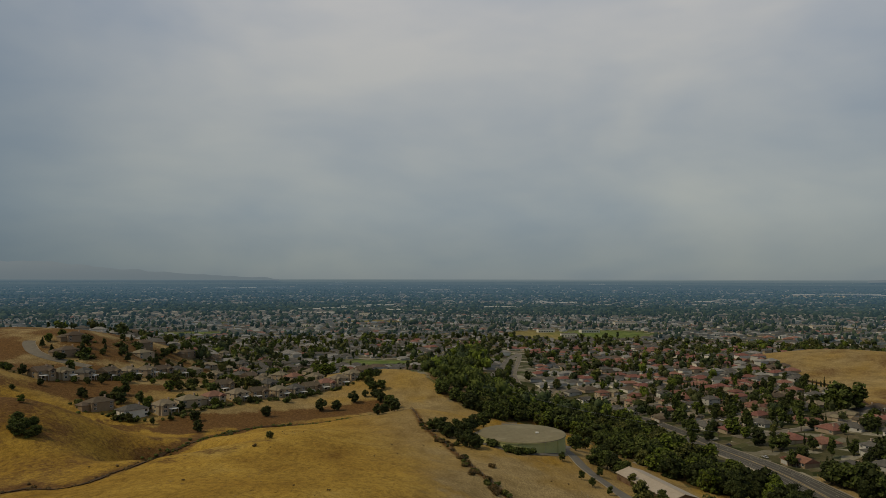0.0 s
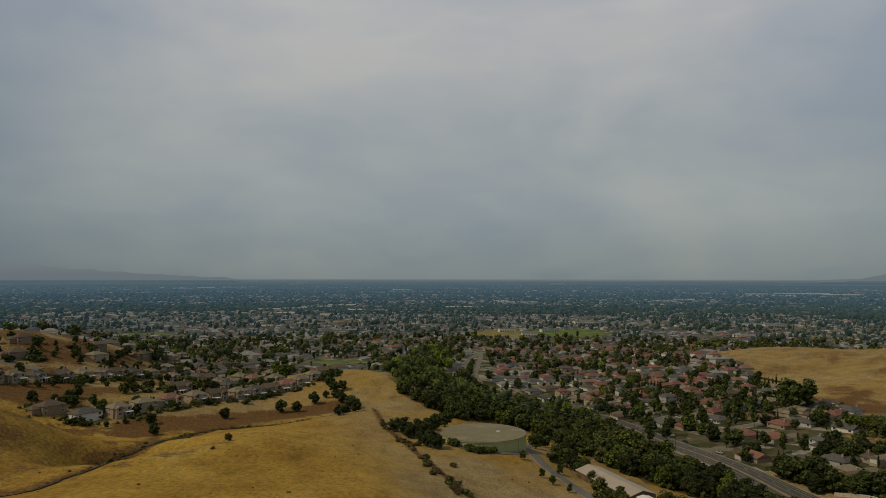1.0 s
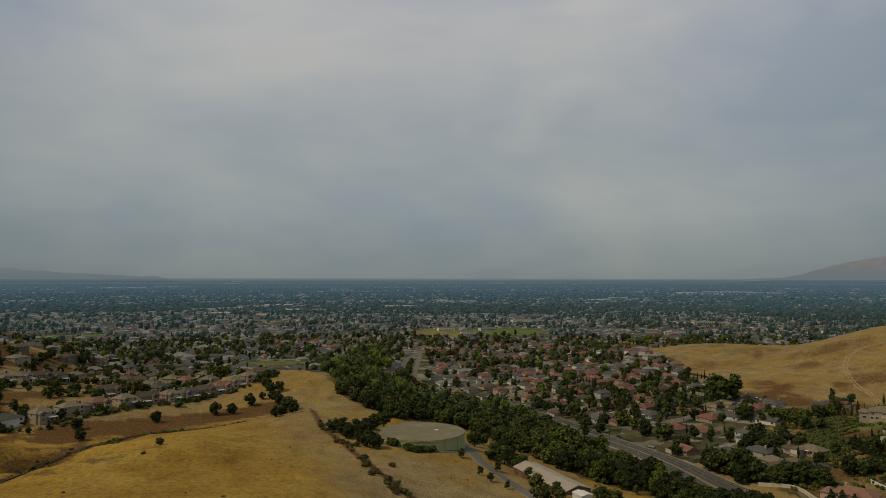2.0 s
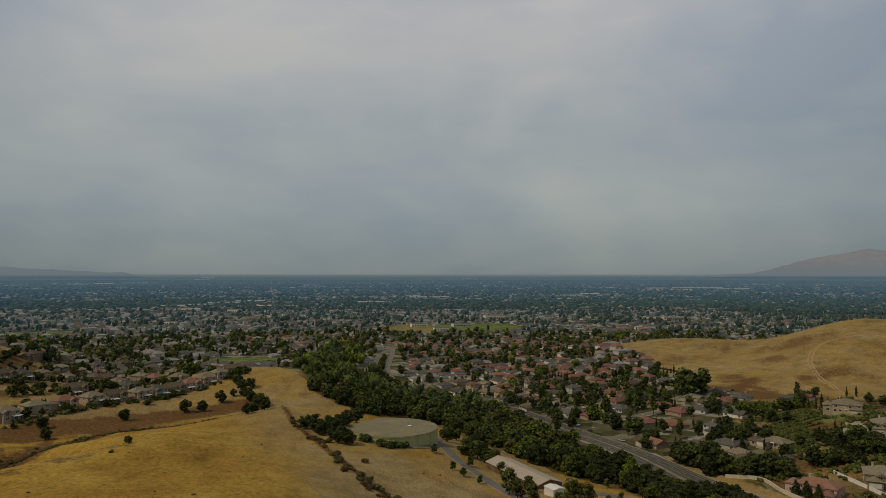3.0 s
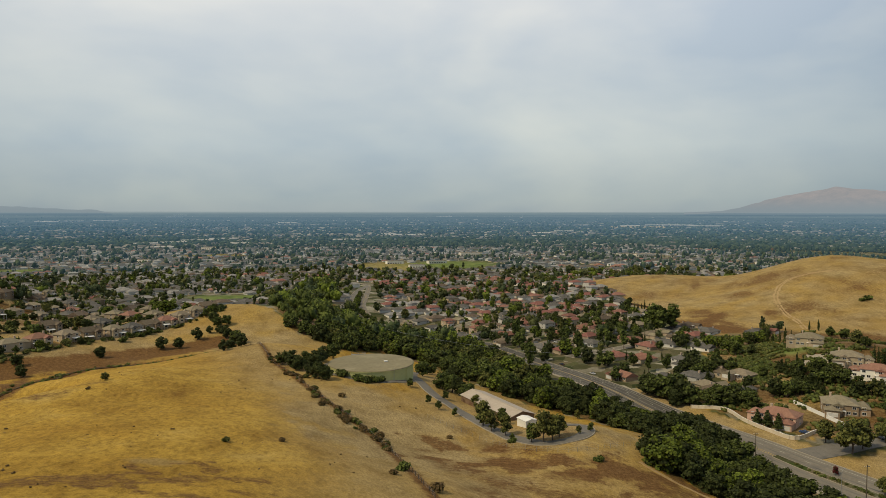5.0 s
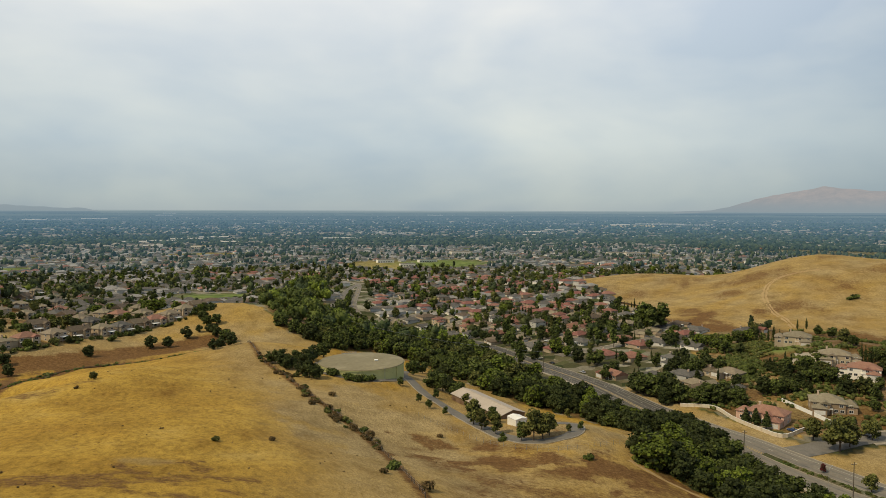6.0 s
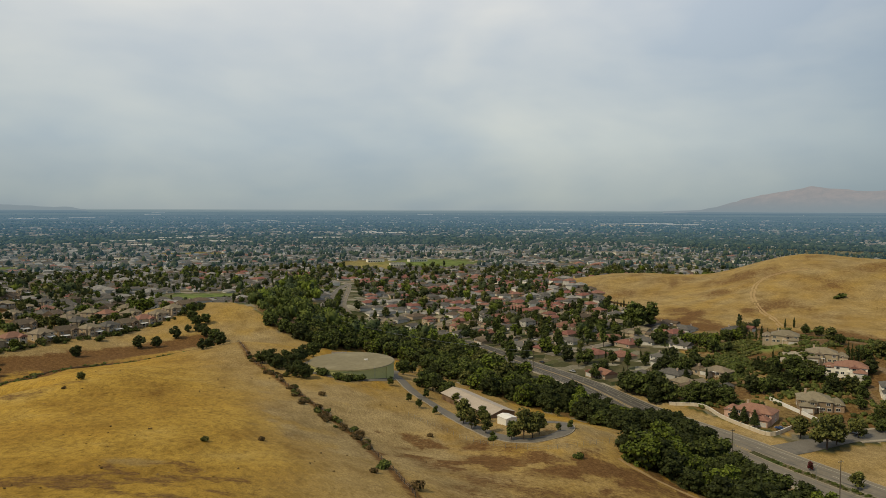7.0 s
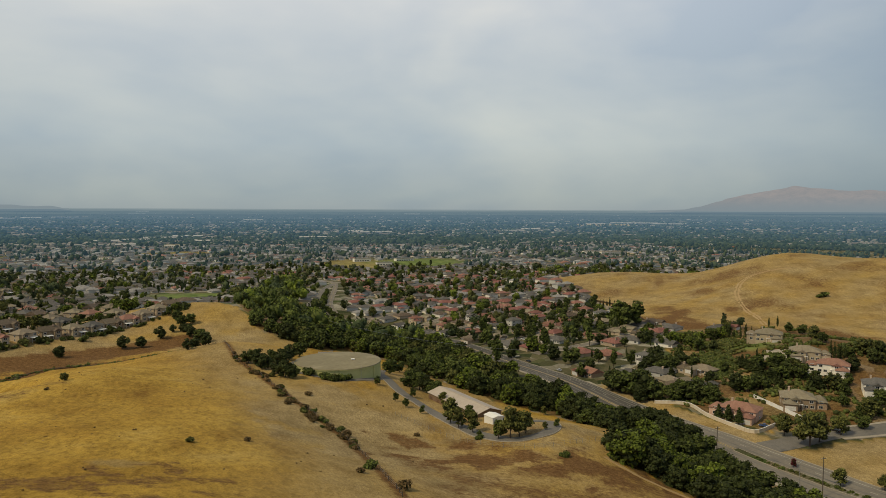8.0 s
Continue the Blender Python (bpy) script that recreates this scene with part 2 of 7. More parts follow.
# shade inside the crowns is put into this dark core colour
CORE = surface("crown_core_painted_shade", (0.014, 0.019, 0.005), (0.04, 0.05, 0.013), 1.5, 0.3, world=True)
DRY = leafage("dry_grass_tufts", (0.17, 0.105, 0.04), (0.38, 0.26, 0.10), patch=0.06)

# ---------------------------------------------------------------- materials of the hazy distance


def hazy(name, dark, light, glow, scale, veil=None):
    """Things of the far distance: dim colours with the haze painted on as emission, a faint even glow; veil: (foot,
    crest, colour) of a painted haze that thins upwards.
    """
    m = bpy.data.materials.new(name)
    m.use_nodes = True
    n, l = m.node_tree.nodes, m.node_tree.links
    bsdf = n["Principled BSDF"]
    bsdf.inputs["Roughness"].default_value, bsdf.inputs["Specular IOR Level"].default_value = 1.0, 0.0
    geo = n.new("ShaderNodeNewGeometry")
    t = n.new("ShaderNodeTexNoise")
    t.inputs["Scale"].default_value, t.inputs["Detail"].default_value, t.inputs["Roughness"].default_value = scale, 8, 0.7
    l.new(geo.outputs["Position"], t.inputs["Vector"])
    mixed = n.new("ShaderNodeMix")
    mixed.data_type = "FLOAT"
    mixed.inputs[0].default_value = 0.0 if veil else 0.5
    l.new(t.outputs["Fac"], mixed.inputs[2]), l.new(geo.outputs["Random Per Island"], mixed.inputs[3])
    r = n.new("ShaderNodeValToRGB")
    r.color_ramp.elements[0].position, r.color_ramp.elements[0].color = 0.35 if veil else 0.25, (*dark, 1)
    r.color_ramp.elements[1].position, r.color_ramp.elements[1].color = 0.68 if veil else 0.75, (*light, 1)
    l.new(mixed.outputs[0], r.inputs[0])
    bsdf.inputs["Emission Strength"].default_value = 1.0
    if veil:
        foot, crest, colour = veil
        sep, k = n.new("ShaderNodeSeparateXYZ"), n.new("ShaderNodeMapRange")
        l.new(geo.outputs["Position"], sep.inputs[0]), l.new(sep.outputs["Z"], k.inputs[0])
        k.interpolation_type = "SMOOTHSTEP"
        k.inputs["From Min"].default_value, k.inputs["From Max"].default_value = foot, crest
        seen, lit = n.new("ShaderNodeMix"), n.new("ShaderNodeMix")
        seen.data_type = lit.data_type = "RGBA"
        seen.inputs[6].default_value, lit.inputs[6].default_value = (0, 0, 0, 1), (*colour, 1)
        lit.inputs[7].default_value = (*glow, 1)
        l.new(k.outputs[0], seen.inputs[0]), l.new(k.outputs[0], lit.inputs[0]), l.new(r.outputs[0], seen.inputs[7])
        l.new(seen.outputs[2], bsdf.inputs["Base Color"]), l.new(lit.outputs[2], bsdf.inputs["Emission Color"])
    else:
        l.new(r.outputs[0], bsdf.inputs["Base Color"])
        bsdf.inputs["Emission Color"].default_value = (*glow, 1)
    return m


# haze painted as emission, thickening with distance: its glow colour zone by zone
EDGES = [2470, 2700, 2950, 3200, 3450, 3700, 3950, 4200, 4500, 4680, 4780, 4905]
HAZE_GLOW = [(0.016, 0.030, 0.040), (0.019, 0.037, 0.051), (0.023, 0.045, 0.064), (0.028, 0.055, 0.079), (0.034, 0.066, 0.095), (0.041, 0.078, 0.112), (0.050, 0.091, 0.128), (0.060, 0.105, 0.145), (0.080, 0.126, 0.162), (0.110, 0.154, 0.185), (0.160, 0.200, 0.220)]
FAR_PLAIN = [hazy("hazy_far_plain", (0.02, 0.028, 0.022), (0.085, 0.085, 0.07), h, 0.012) for h in HAZE_GLOW]
FAR_LEAF = [hazy("hazy_far_trees", (0.014, 0.026, 0.017), (0.06, 0.08, 0.05), h, 0.02) for h in HAZE_GLOW]
FAR_PALE = [hazy("hazy_far_buildings", (0.09, 0.08, 0.07), (0.28, 0.255, 0.22), h, 0.03) for h in HAZE_GLOW]
FAR_WHITE = [hazy("hazy_far_white_roofs", (0.30, 0.28, 0.26), (0.50, 0.47, 0.43), h, 0.03) for h in HAZE_GLOW]
FAR_DRY = [hazy("hazy_far_dry_ground", (0.20, 0.15, 0.085), (0.34, 0.27, 0.16), h, 0.02) for h in HAZE_GLOW]
# thin haze over the nearer town, painted as a weak bluish emission
THIN_HAZE_GLOW = [(0.0075, 0.014, 0.018), (0.0125, 0.024, 0.032)]
LEAF["hazy_a"] = hazy("town_trees_thin_haze_glow", (0.018, 0.030, 0.015), (0.08, 0.10, 0.05), THIN_HAZE_GLOW[0], 0.03)
LEAF["hazy_b"] = hazy("town_trees_haze_glow", (0.016, 0.028, 0.016), (0.07, 0.09, 0.05), THIN_HAZE_GLOW[1], 0.03)
# haze on the ranges is painted too: emission that changes from foot to crest
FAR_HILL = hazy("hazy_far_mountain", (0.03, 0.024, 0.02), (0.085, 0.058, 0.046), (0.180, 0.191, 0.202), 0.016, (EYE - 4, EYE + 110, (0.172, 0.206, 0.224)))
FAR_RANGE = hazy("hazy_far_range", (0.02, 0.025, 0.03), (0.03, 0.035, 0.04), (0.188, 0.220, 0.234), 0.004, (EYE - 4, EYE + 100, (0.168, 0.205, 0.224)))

# ---------------------------------------------------------------- the lie of the land
# rounded hills: centre x, y, height, spread
HILLS = [
    (-375, 254, 54.7, 79), (569, 643, 31.0, 84), (-409, -202, 63.1, 222), (1121, 1690, 10.3, 401),
    (-42, 424, 23.4, 73), (-81, 28, 41.2, 78), (-96, 990, 6.4, 237), (345, -241, 30.5, 146),
    (539, 911, 27.2, 120), (-201, 561, 23.0, 69), (89, 720, -51.2, 75), (87, -32, 43.5, 94),
    (428, 488, 16.9, 174), (-221, 359, 34.5, 42), (-790, 45, 53.7, 264), (-9, -408, 57.4, 259),
    (750, 532, 73.6, 93), (-461, 847, 67.6, 126), (-356, 468, 47.0, 76), (671, 747, 52.9, 76),
    (732, 71, 45.9, 292), (-66, 217, 47.0, 134), (7, 703, 54.9, 96), (-671, 493, 87.3, 162),
    (-347, 672, 40.2, 78),
]
# smaller rises and hollows
SPURS = [
    (-137, 356, -33.6, 24), (420, 413, -4.9, 71), (-294, 777, 5.7, 42), (71, 271, -5.6, 40),
    (99, 553, -4.7, 42), (-269, 659, 1.6, 42), (377, 821, 3.3, 44), (236, 640, 2.7, 42),
    (-262, 724, -12.1, 39), (-9, 471, 12.6, 38), (71, 271, -7.4, 40), (50, 317, 4.3, 42),
    (-205, 716, 4.1, 42), (171, 238, -12.3, 36), (-34, 403, -10.1, 75), (126, 266, 15.9, 41),
    (-116, 356, 15.1, 43), (48, 408, 5.1, 42), (-428, -76, 0.4, 62), (164, 344, -7.3, 40),
    (361, 389, 15.3, 41), (-594, 416, 0.5, 62), (-25, 760, -20.0, 45), (665, 712, -7.5, 45), (500, 955, 4.0, 60), (46, 402, 2.2, 32), (70, 388, 1.5, 16), (-425, 845, -15.0, 55),
]
DRY_LAND = [(100, -1000), (190, 60), (160, 150), (150, 205), (142, 228), (132, 231), (134, 247), (157, 280), (162, 324), (160, 350), (146, 371), (132, 380), (120, 405), (103, 475), (100, 520),
            (72, 550), (36, 540), (27, 555), (15, 571), (4, 581), (-4, 595), (-7, 620), (-16, 645), (-36, 675), (-85, 715), (-160, 690), (-275, 780), (-480, 900), (-1160, 960), (-1600, -1000)]
RIGHT_HILL = [(425, 957), (406, 819), (364, 623), (345, 520), (395, 520), (425, 485), (440, 415), (609, 348), (1305, 87), (1450, 700), (812, 940), (609, 1020), (478, 1060)]
CORNER_LOT = [(231, 252), (246, 259), (305, 256), (435, 248), (435, 29), (268, 29), (241, 140), (232, 205)]
CREEK = [(230, 60), (170, 150), (153, 200), (145, 228), (134, 231), (136, 246), (158, 279), (163, 324), (161, 350), (147, 371), (133, 380), (121, 405), (104, 475), (101, 520), (72, 552), (37, 542),
         (28, 557), (16, 573), (5, 583), (-2, 597), (-5, 622), (-13, 648), (-20, 690), (-5, 800), (0, 1000), (20, 1120), (62, 1200), (72, 1110), (58, 930), (52, 840), (84, 775), (122, 730), (143, 660), (152, 600), (156, 540), (159, 460),
         (166, 420), (174, 385), (182, 345), (187, 315), (187, 272), (186, 245), (191, 219), (206, 120), (225, 60)]
# brown, burnt-looking patches of the dry grass: x, y, long and short half-axis, degrees
BROWN = [(76, 240, 30, 12, -25), (118, 226, 20, 13, 10),
         (-190, 462, 38, 14, 20), (62, 275, 14, 6, -30), (-150, 430, 12, 30, 10), (-107, 296, 14, 3.5, 60), (-99, 322, 8, 3, 55), (-86, 330, 6, 2.5, 20), (-19, 184, 4.5, 2.2, -20), (-26, 188, 3, 1.5, 10), (-22, 191, 2.5, 1.2, 0), (-30, 160, 7, 3, 10), (-106, 286, 9, 3.5, 55), (-96, 306, 10, 3, 50), (-34, 165, 22, 12, 15), (-60, 160, 14, 8, 0)]
ESTATE_LAND = [(225, 360), (238, 284), (300, 272), (440, 260), (440, 415), (425, 485), (395, 520), (345, 515), (300, 470), (262, 380)]
MAIN_ROAD = [(254, 29), (238, 104), (226, 160), (219, 205), (216.5, 237), (210, 271), (203, 308), (200, 350), (196, 395), (189, 436), (180, 481), (172, 540), (164, 600), (150, 685), (124, 758), (98, 800), (88, 830), (87, 870), (96, 940), (113, 1056), (121, 1134), (110, 1190), (60, 1270)]
GULLY_HEAD = [(-260, 225), (-159, 257), (-149, 258), (-135, 251), (-129, 259), (-128, 274), (-125, 286), (-124, 301), (-126, 312)]
GULLY_FOOT = [(-156, 374), (-151, 387), (-145, 397), (-141, 412), (-140, 440), (-128, 483), (-86, 493), (-60, 512), (-40, 538)]
BANK = [(-174, 480), (-162, 499), (-148, 505), (-132, 509), (-118, 523), (-103, 534), (-86, 544), (-68, 555), (-53, 566)]
SECOND_BANK = [(-275, 499), (-262, 520), (-241, 539), (-221, 564)]
FENCE = [(-30, 544), (-13, 424), (-2, 392), (16, 321), (31, 276), (35, 240), (36, 192), (36, 176)]


def value_noise(x, y, size, seed):
    """Smooth noise from -1 to 1 with features of that size in metres; works on arrays."""
    u, v = np.asarray(x, float) / size, np.asarray(y, float) / size
    i, j = np.floor(u), np.floor(v)
    f, g = u - i, v - j
    f, g = f * f * (3 - 2 * f), g * g * (3 - 2 * g)

    def corner(a, b):
        s = np.sin(a * 127.1 + b * 311.7 + seed * 74.7) * 43758.5453
        return 2 * (s - np.floor(s)) - 1
    return (corner(i, j) * (1 - f) + corner(i + 1, j) * f) * (1 - g) + (corner(i, j + 1) * (1 - f) + corner(i + 1, j + 1) * f) * g


def inside(x, y, ring):
    x, y = np.asarray(x, float), np.asarray(y, float)
    hit = np.zeros(np.broadcast(x, y).shape, bool)
    for (x0, y0), (x1, y1) in zip(ring, ring[1:] + ring[:1]):
        if y0 != y1:
            hit ^= ((y0 > y) != (y1 > y)) & (x < (x1 - x0) * (y - y0) / (y1 - y0) + x0)
    return hit


def off_line(x, y, line):
    """Distance from a line of points."""
    x, y = np.asarray(x, float), np.asarray(y, float)
    best = np.full(np.broadcast(x, y).shape, 1e9)
    for (x0, y0), (x1, y1) in zip(line, line[1:]):
        dx, dy = x1 - x0, y1 - y0
        s = np.clip(((x - x0) * dx + (y - y0) * dy) / (dx * dx + dy * dy), 0, 1)
        best = np.minimum(best, np.hypot(x - x0 - s * dx, y - y0 - s * dy))
    return best


def is_dry(x, y):
    jx, jy = x + 3 * value_noise(x, y, 9, 3), y + 3 * value_noise(x, y, 9, 4)
    return inside(jx, jy, DRY_LAND) | inside(jx, jy, RIGHT_HILL) | inside(x, y, CORNER_LOT) | ((off_line(x, y, MAIN_ROAD[:10]) < 24) & (y < 400)) | inside(jx, jy, ESTATE_LAND)


def gully_gap(x, y):
    return np.minimum(off_line(x, y, GULLY_HEAD), off_line(x, y, GULLY_FOOT))


def gz(x, y):
    """Height of the ground. The far plain climbs gently towards the foot of the mountains."""
    x, y = np.asarray(x, float), np.asarray(y, float)
    z = np.zeros(np.broadcast(x, y).shape)
    for a, b, top, spread in HILLS + SPURS:
        z = z + top * np.exp(-((x - a) ** 2 + (y - b) ** 2) / (2.0 * spread * spread))
    d = np.hypot(x, y)
    u = np.clip((4850 - d) / 2350, 0, 1)
    z = z + np.where(d > 2500, EYE * (1 - d * u / 2500), 0.0)
    dry = inside(x, y, DRY_LAND) | inside(x, y, RIGHT_HILL)
    z = z + dry * (0.35 * value_noise(x, y, 14, 1) + 0.16 * value_noise(x, y, 4.5, 2))
    z = z - 1.3 * np.exp(-(gully_gap(x, y) / 4.5) ** 2)
    return z


def height(x, y):
    return float(gz(x, y))


def ground_material():
    m = bpy.data.materials.new("dry_grass_and_town_ground")
    m.use_nodes = True
    n, l = m.node_tree.nodes, m.node_tree.links
    bsdf = n["Principled BSDF"]
    bsdf.inputs["Roughness"].default_value, bsdf.inputs["Specular IOR Level"].default_value = 0.95, 0.1
    where = n.new("ShaderNodeNewGeometry").outputs["Position"]
    cover = n.new("ShaderNodeAttribute")
    cover.attribute_name = "cover"
    split = n.new("ShaderNodeSeparateColor")
    l.new(cover.outputs["Color"], split.inputs[0])

    def noise_at(scale, detail=5, rough=0.6, squash=None):
        t = n.new("ShaderNodeTexNoise")
        t.inputs["Scale"].default_value, t.inputs["Detail"].default_value, t.inputs["Roughness"].default_value = scale, detail, rough
        if squash:
            mp = n.new("ShaderNodeMapping")
            mp.inputs["Scale"].default_value = squash
            mp.inputs["Rotation"].default_value = (0, 0, radians(20))
            l.new(where, mp.inputs[0]), l.new(mp.outputs[0], t.inputs["Vector"])
        else:
            l.new(where, t.inputs["Vector"])
        return t.outputs["Fac"]

    def ramp_of(fac, *stops):
        r = n.new("ShaderNodeValToRGB")
        e = r.color_ramp.elements
        e[0].position, e[0].color = stops[0][0], (*stops[0][1], 1)
        e[1].position, e[1].color = stops[-1][0], (*stops[-1][1], 1)
        for at, c in stops[1:-1]:
            k = e.new(at)
            k.color = (*c, 1)
        l.new(fac, r.inputs[0])
        return r.outputs[0]

    def blend(fac, a, b, how="MIX"):
        x = n.new("ShaderNodeMix")
        x.data_type, x.blend_type = "RGBA", how
        if isinstance(fac, float):
            x.inputs[0].default_value = fac
        else:
            l.new(fac, x.inputs[0])
        l.new(a, x.inputs[6]), l.new(b, x.inputs[7])
        return x.outputs[2]

    large = ramp_of(noise_at(0.018, 6, 0.62), (0.30, (0.265, 0.155, 0.026)), (0.45, (0.34, 0.214, 0.037)), (0.57, (0.405, 0.266, 0.050)), (0.70, (0.43, 0.305, 0.085)))
    streak = ramp_of(noise_at(0.55, 8, 0.75, (1.0, 0.5, 1.0)), (0.30, (0.45, 0.40, 0.34)), (0.50, (0.92, 0.91, 0.90)), (0.72, (1.28, 1.25, 1.2)))
    drift = ramp_of(noise_at(0.10, 9, 0.72, (1.0, 0.45, 1.0)), (0.30, (0.66, 0.60, 0.54)), (0.48, (1, 1, 1)), (0.68, (1.16, 1.15, 1.13)))
    grass = blend(1.0, blend(1.0, large, streak, "MULTIPLY"), drift, "MULTIPLY")
    tuft = ramp_of(noise_at(2.4, 6, 0.8), (0.34, (0.45, 0.39, 0.32)), (0.5, (1, 1, 1)), (0.7, (1.2, 1.18, 1.12)))
    straw = n.new("ShaderNodeAttribute")
    straw.attribute_name = "pale"
    bleached = blend(1.0, ramp_of(noise_at(0.06, 6, 0.7), (0.35, (0.265, 0.20, 0.094)), (0.65, (0.39, 0.307, 0.158))), ramp_of(noise_at(1.3, 8, 0.8, (1.0, 0.35, 1.0)), (0.32, (0.5, 0.46, 0.42)), (0.68, (1.25, 1.23, 1.2))), "MULTIPLY")
    bleached = blend(1.0, bleached, drift, "MULTIPLY")
    grass = blend(straw.outputs["Fac"], grass, bleached)
    ragged = n.new("ShaderNodeMath")
    ragged.operation = "MULTIPLY_ADD"
    ragged.inputs[1].default_value = 2.4
    l.new(noise_at(0.45, 9, 0.8), ragged.inputs[0])
    shifted = n.new("ShaderNodeMath")
    shifted.operation = "SUBTRACT"
    shifted.inputs[1].default_value = 1.2
    l.new(split.outputs["Green"], shifted.inputs[0]), l.new(shifted.outputs[0], ragged.inputs[2])
    worn = n.new("ShaderNodeMapRange")
    worn.interpolation_type = "SMOOTHSTEP"
    worn.inputs["From Min"].default_value, worn.inputs["From Max"].default_value = 0.22, 0.85
    l.new(ragged.outputs[0], worn.inputs[0])
    brown = ramp_of(noise_at(0.5, 8, 0.8), (0.30, (0.060, 0.029, 0.011)), (0.46, (0.120, 0.062, 0.022)), (0.60, (0.190, 0.110, 0.040)), (0.74, (0.27, 0.172, 0.068)))
    grass = blend(worn.outputs[0], grass, brown)
    grass = blend(0.9, grass, tuft, "MULTIPLY")
    # yards: plots of lawn, bare earth, paving and shrubs
    cell = n.new("ShaderNodeTexVoronoi")
    cell.inputs["Scale"].default_value = 0.085
    l.new(where, cell.inputs["Vector"])
    pick = n.new("ShaderNodeSeparateColor")
    l.new(cell.outputs["Color"], pick.inputs[0])
    yard = ramp_of(pick.outputs["Red"], (0.0, (0.032, 0.045, 0.014)), (0.25, (0.08, 0.078, 0.038)), (0.45, (0.155, 0.128, 0.08)), (0.60, (0.055, 0.078, 0.02)), (0.78, (0.20, 0.18, 0.14)), (1.0, (0.36, 0.335, 0.28)))
    yard = blend(0.8, yard, ramp_of(noise_at(0.5, 5, 0.7), (0.3, (0.45, 0.48, 0.42)), (0.7, (1.2, 1.2, 1.15))), "MULTIPLY")
    town = blend(split.outputs["Red"], yard, grass)
    lawn = ramp_of(noise_at(0.06, 6, 0.6), (0.35, (0.07, 0.11, 0.025)), (0.65, (0.17, 0.21, 0.06)))
    colour = blend(split.outputs["Blue"], town, lawn)
    l.new(colour, bsdf.inputs["Base Color"])
    bp = n.new("ShaderNodeBump")
    bp.inputs["Strength"].default_value, bp.inputs["Distance"].default_value = 0.7, 0.35
    l.new(noise_at(1.1, 6, 0.75), bp.inputs["Height"]), l.new(bp.outputs[0], bsdf.inputs["Normal"])
    return m


OPEN_FIELDS = [(225, 1570, 90, 130, 0), (-220, 2050, 120, 60, 0)]
LAWNS = [(-85, 985, 55, 45, -8), (365, 1580, 110, 130, 0), (-560, 1600, 80, 50, 0), (600, 2150, 80, 40, 0), (50, 1060, 34, 26, 10), (-1400, 1700, 100, 50, 0), (942, 1885, 70, 30, 0), (335, 420, 20, 26, 20)]


def patches(x, y, spots, wobble):
    best = np.zeros(np.broadcast(x, y).shape)
    for a, b, long, short, turn in spots:
        c, s = math.cos(radians(turn)), math.sin(radians(turn))
        u, v = ((x - a) * c + (y - b) * s) / long, (-(x - a) * s + (y - b) * c) / short
        r = np.hypot(u, v) + wobble * value_noise(x, y, 7, 9) + 0.5 * wobble * value_noise(x, y, 2.6, 10)
        best = np.maximum(best, np.clip((1.15 - r) / 0.5, 0, 1))
    return best


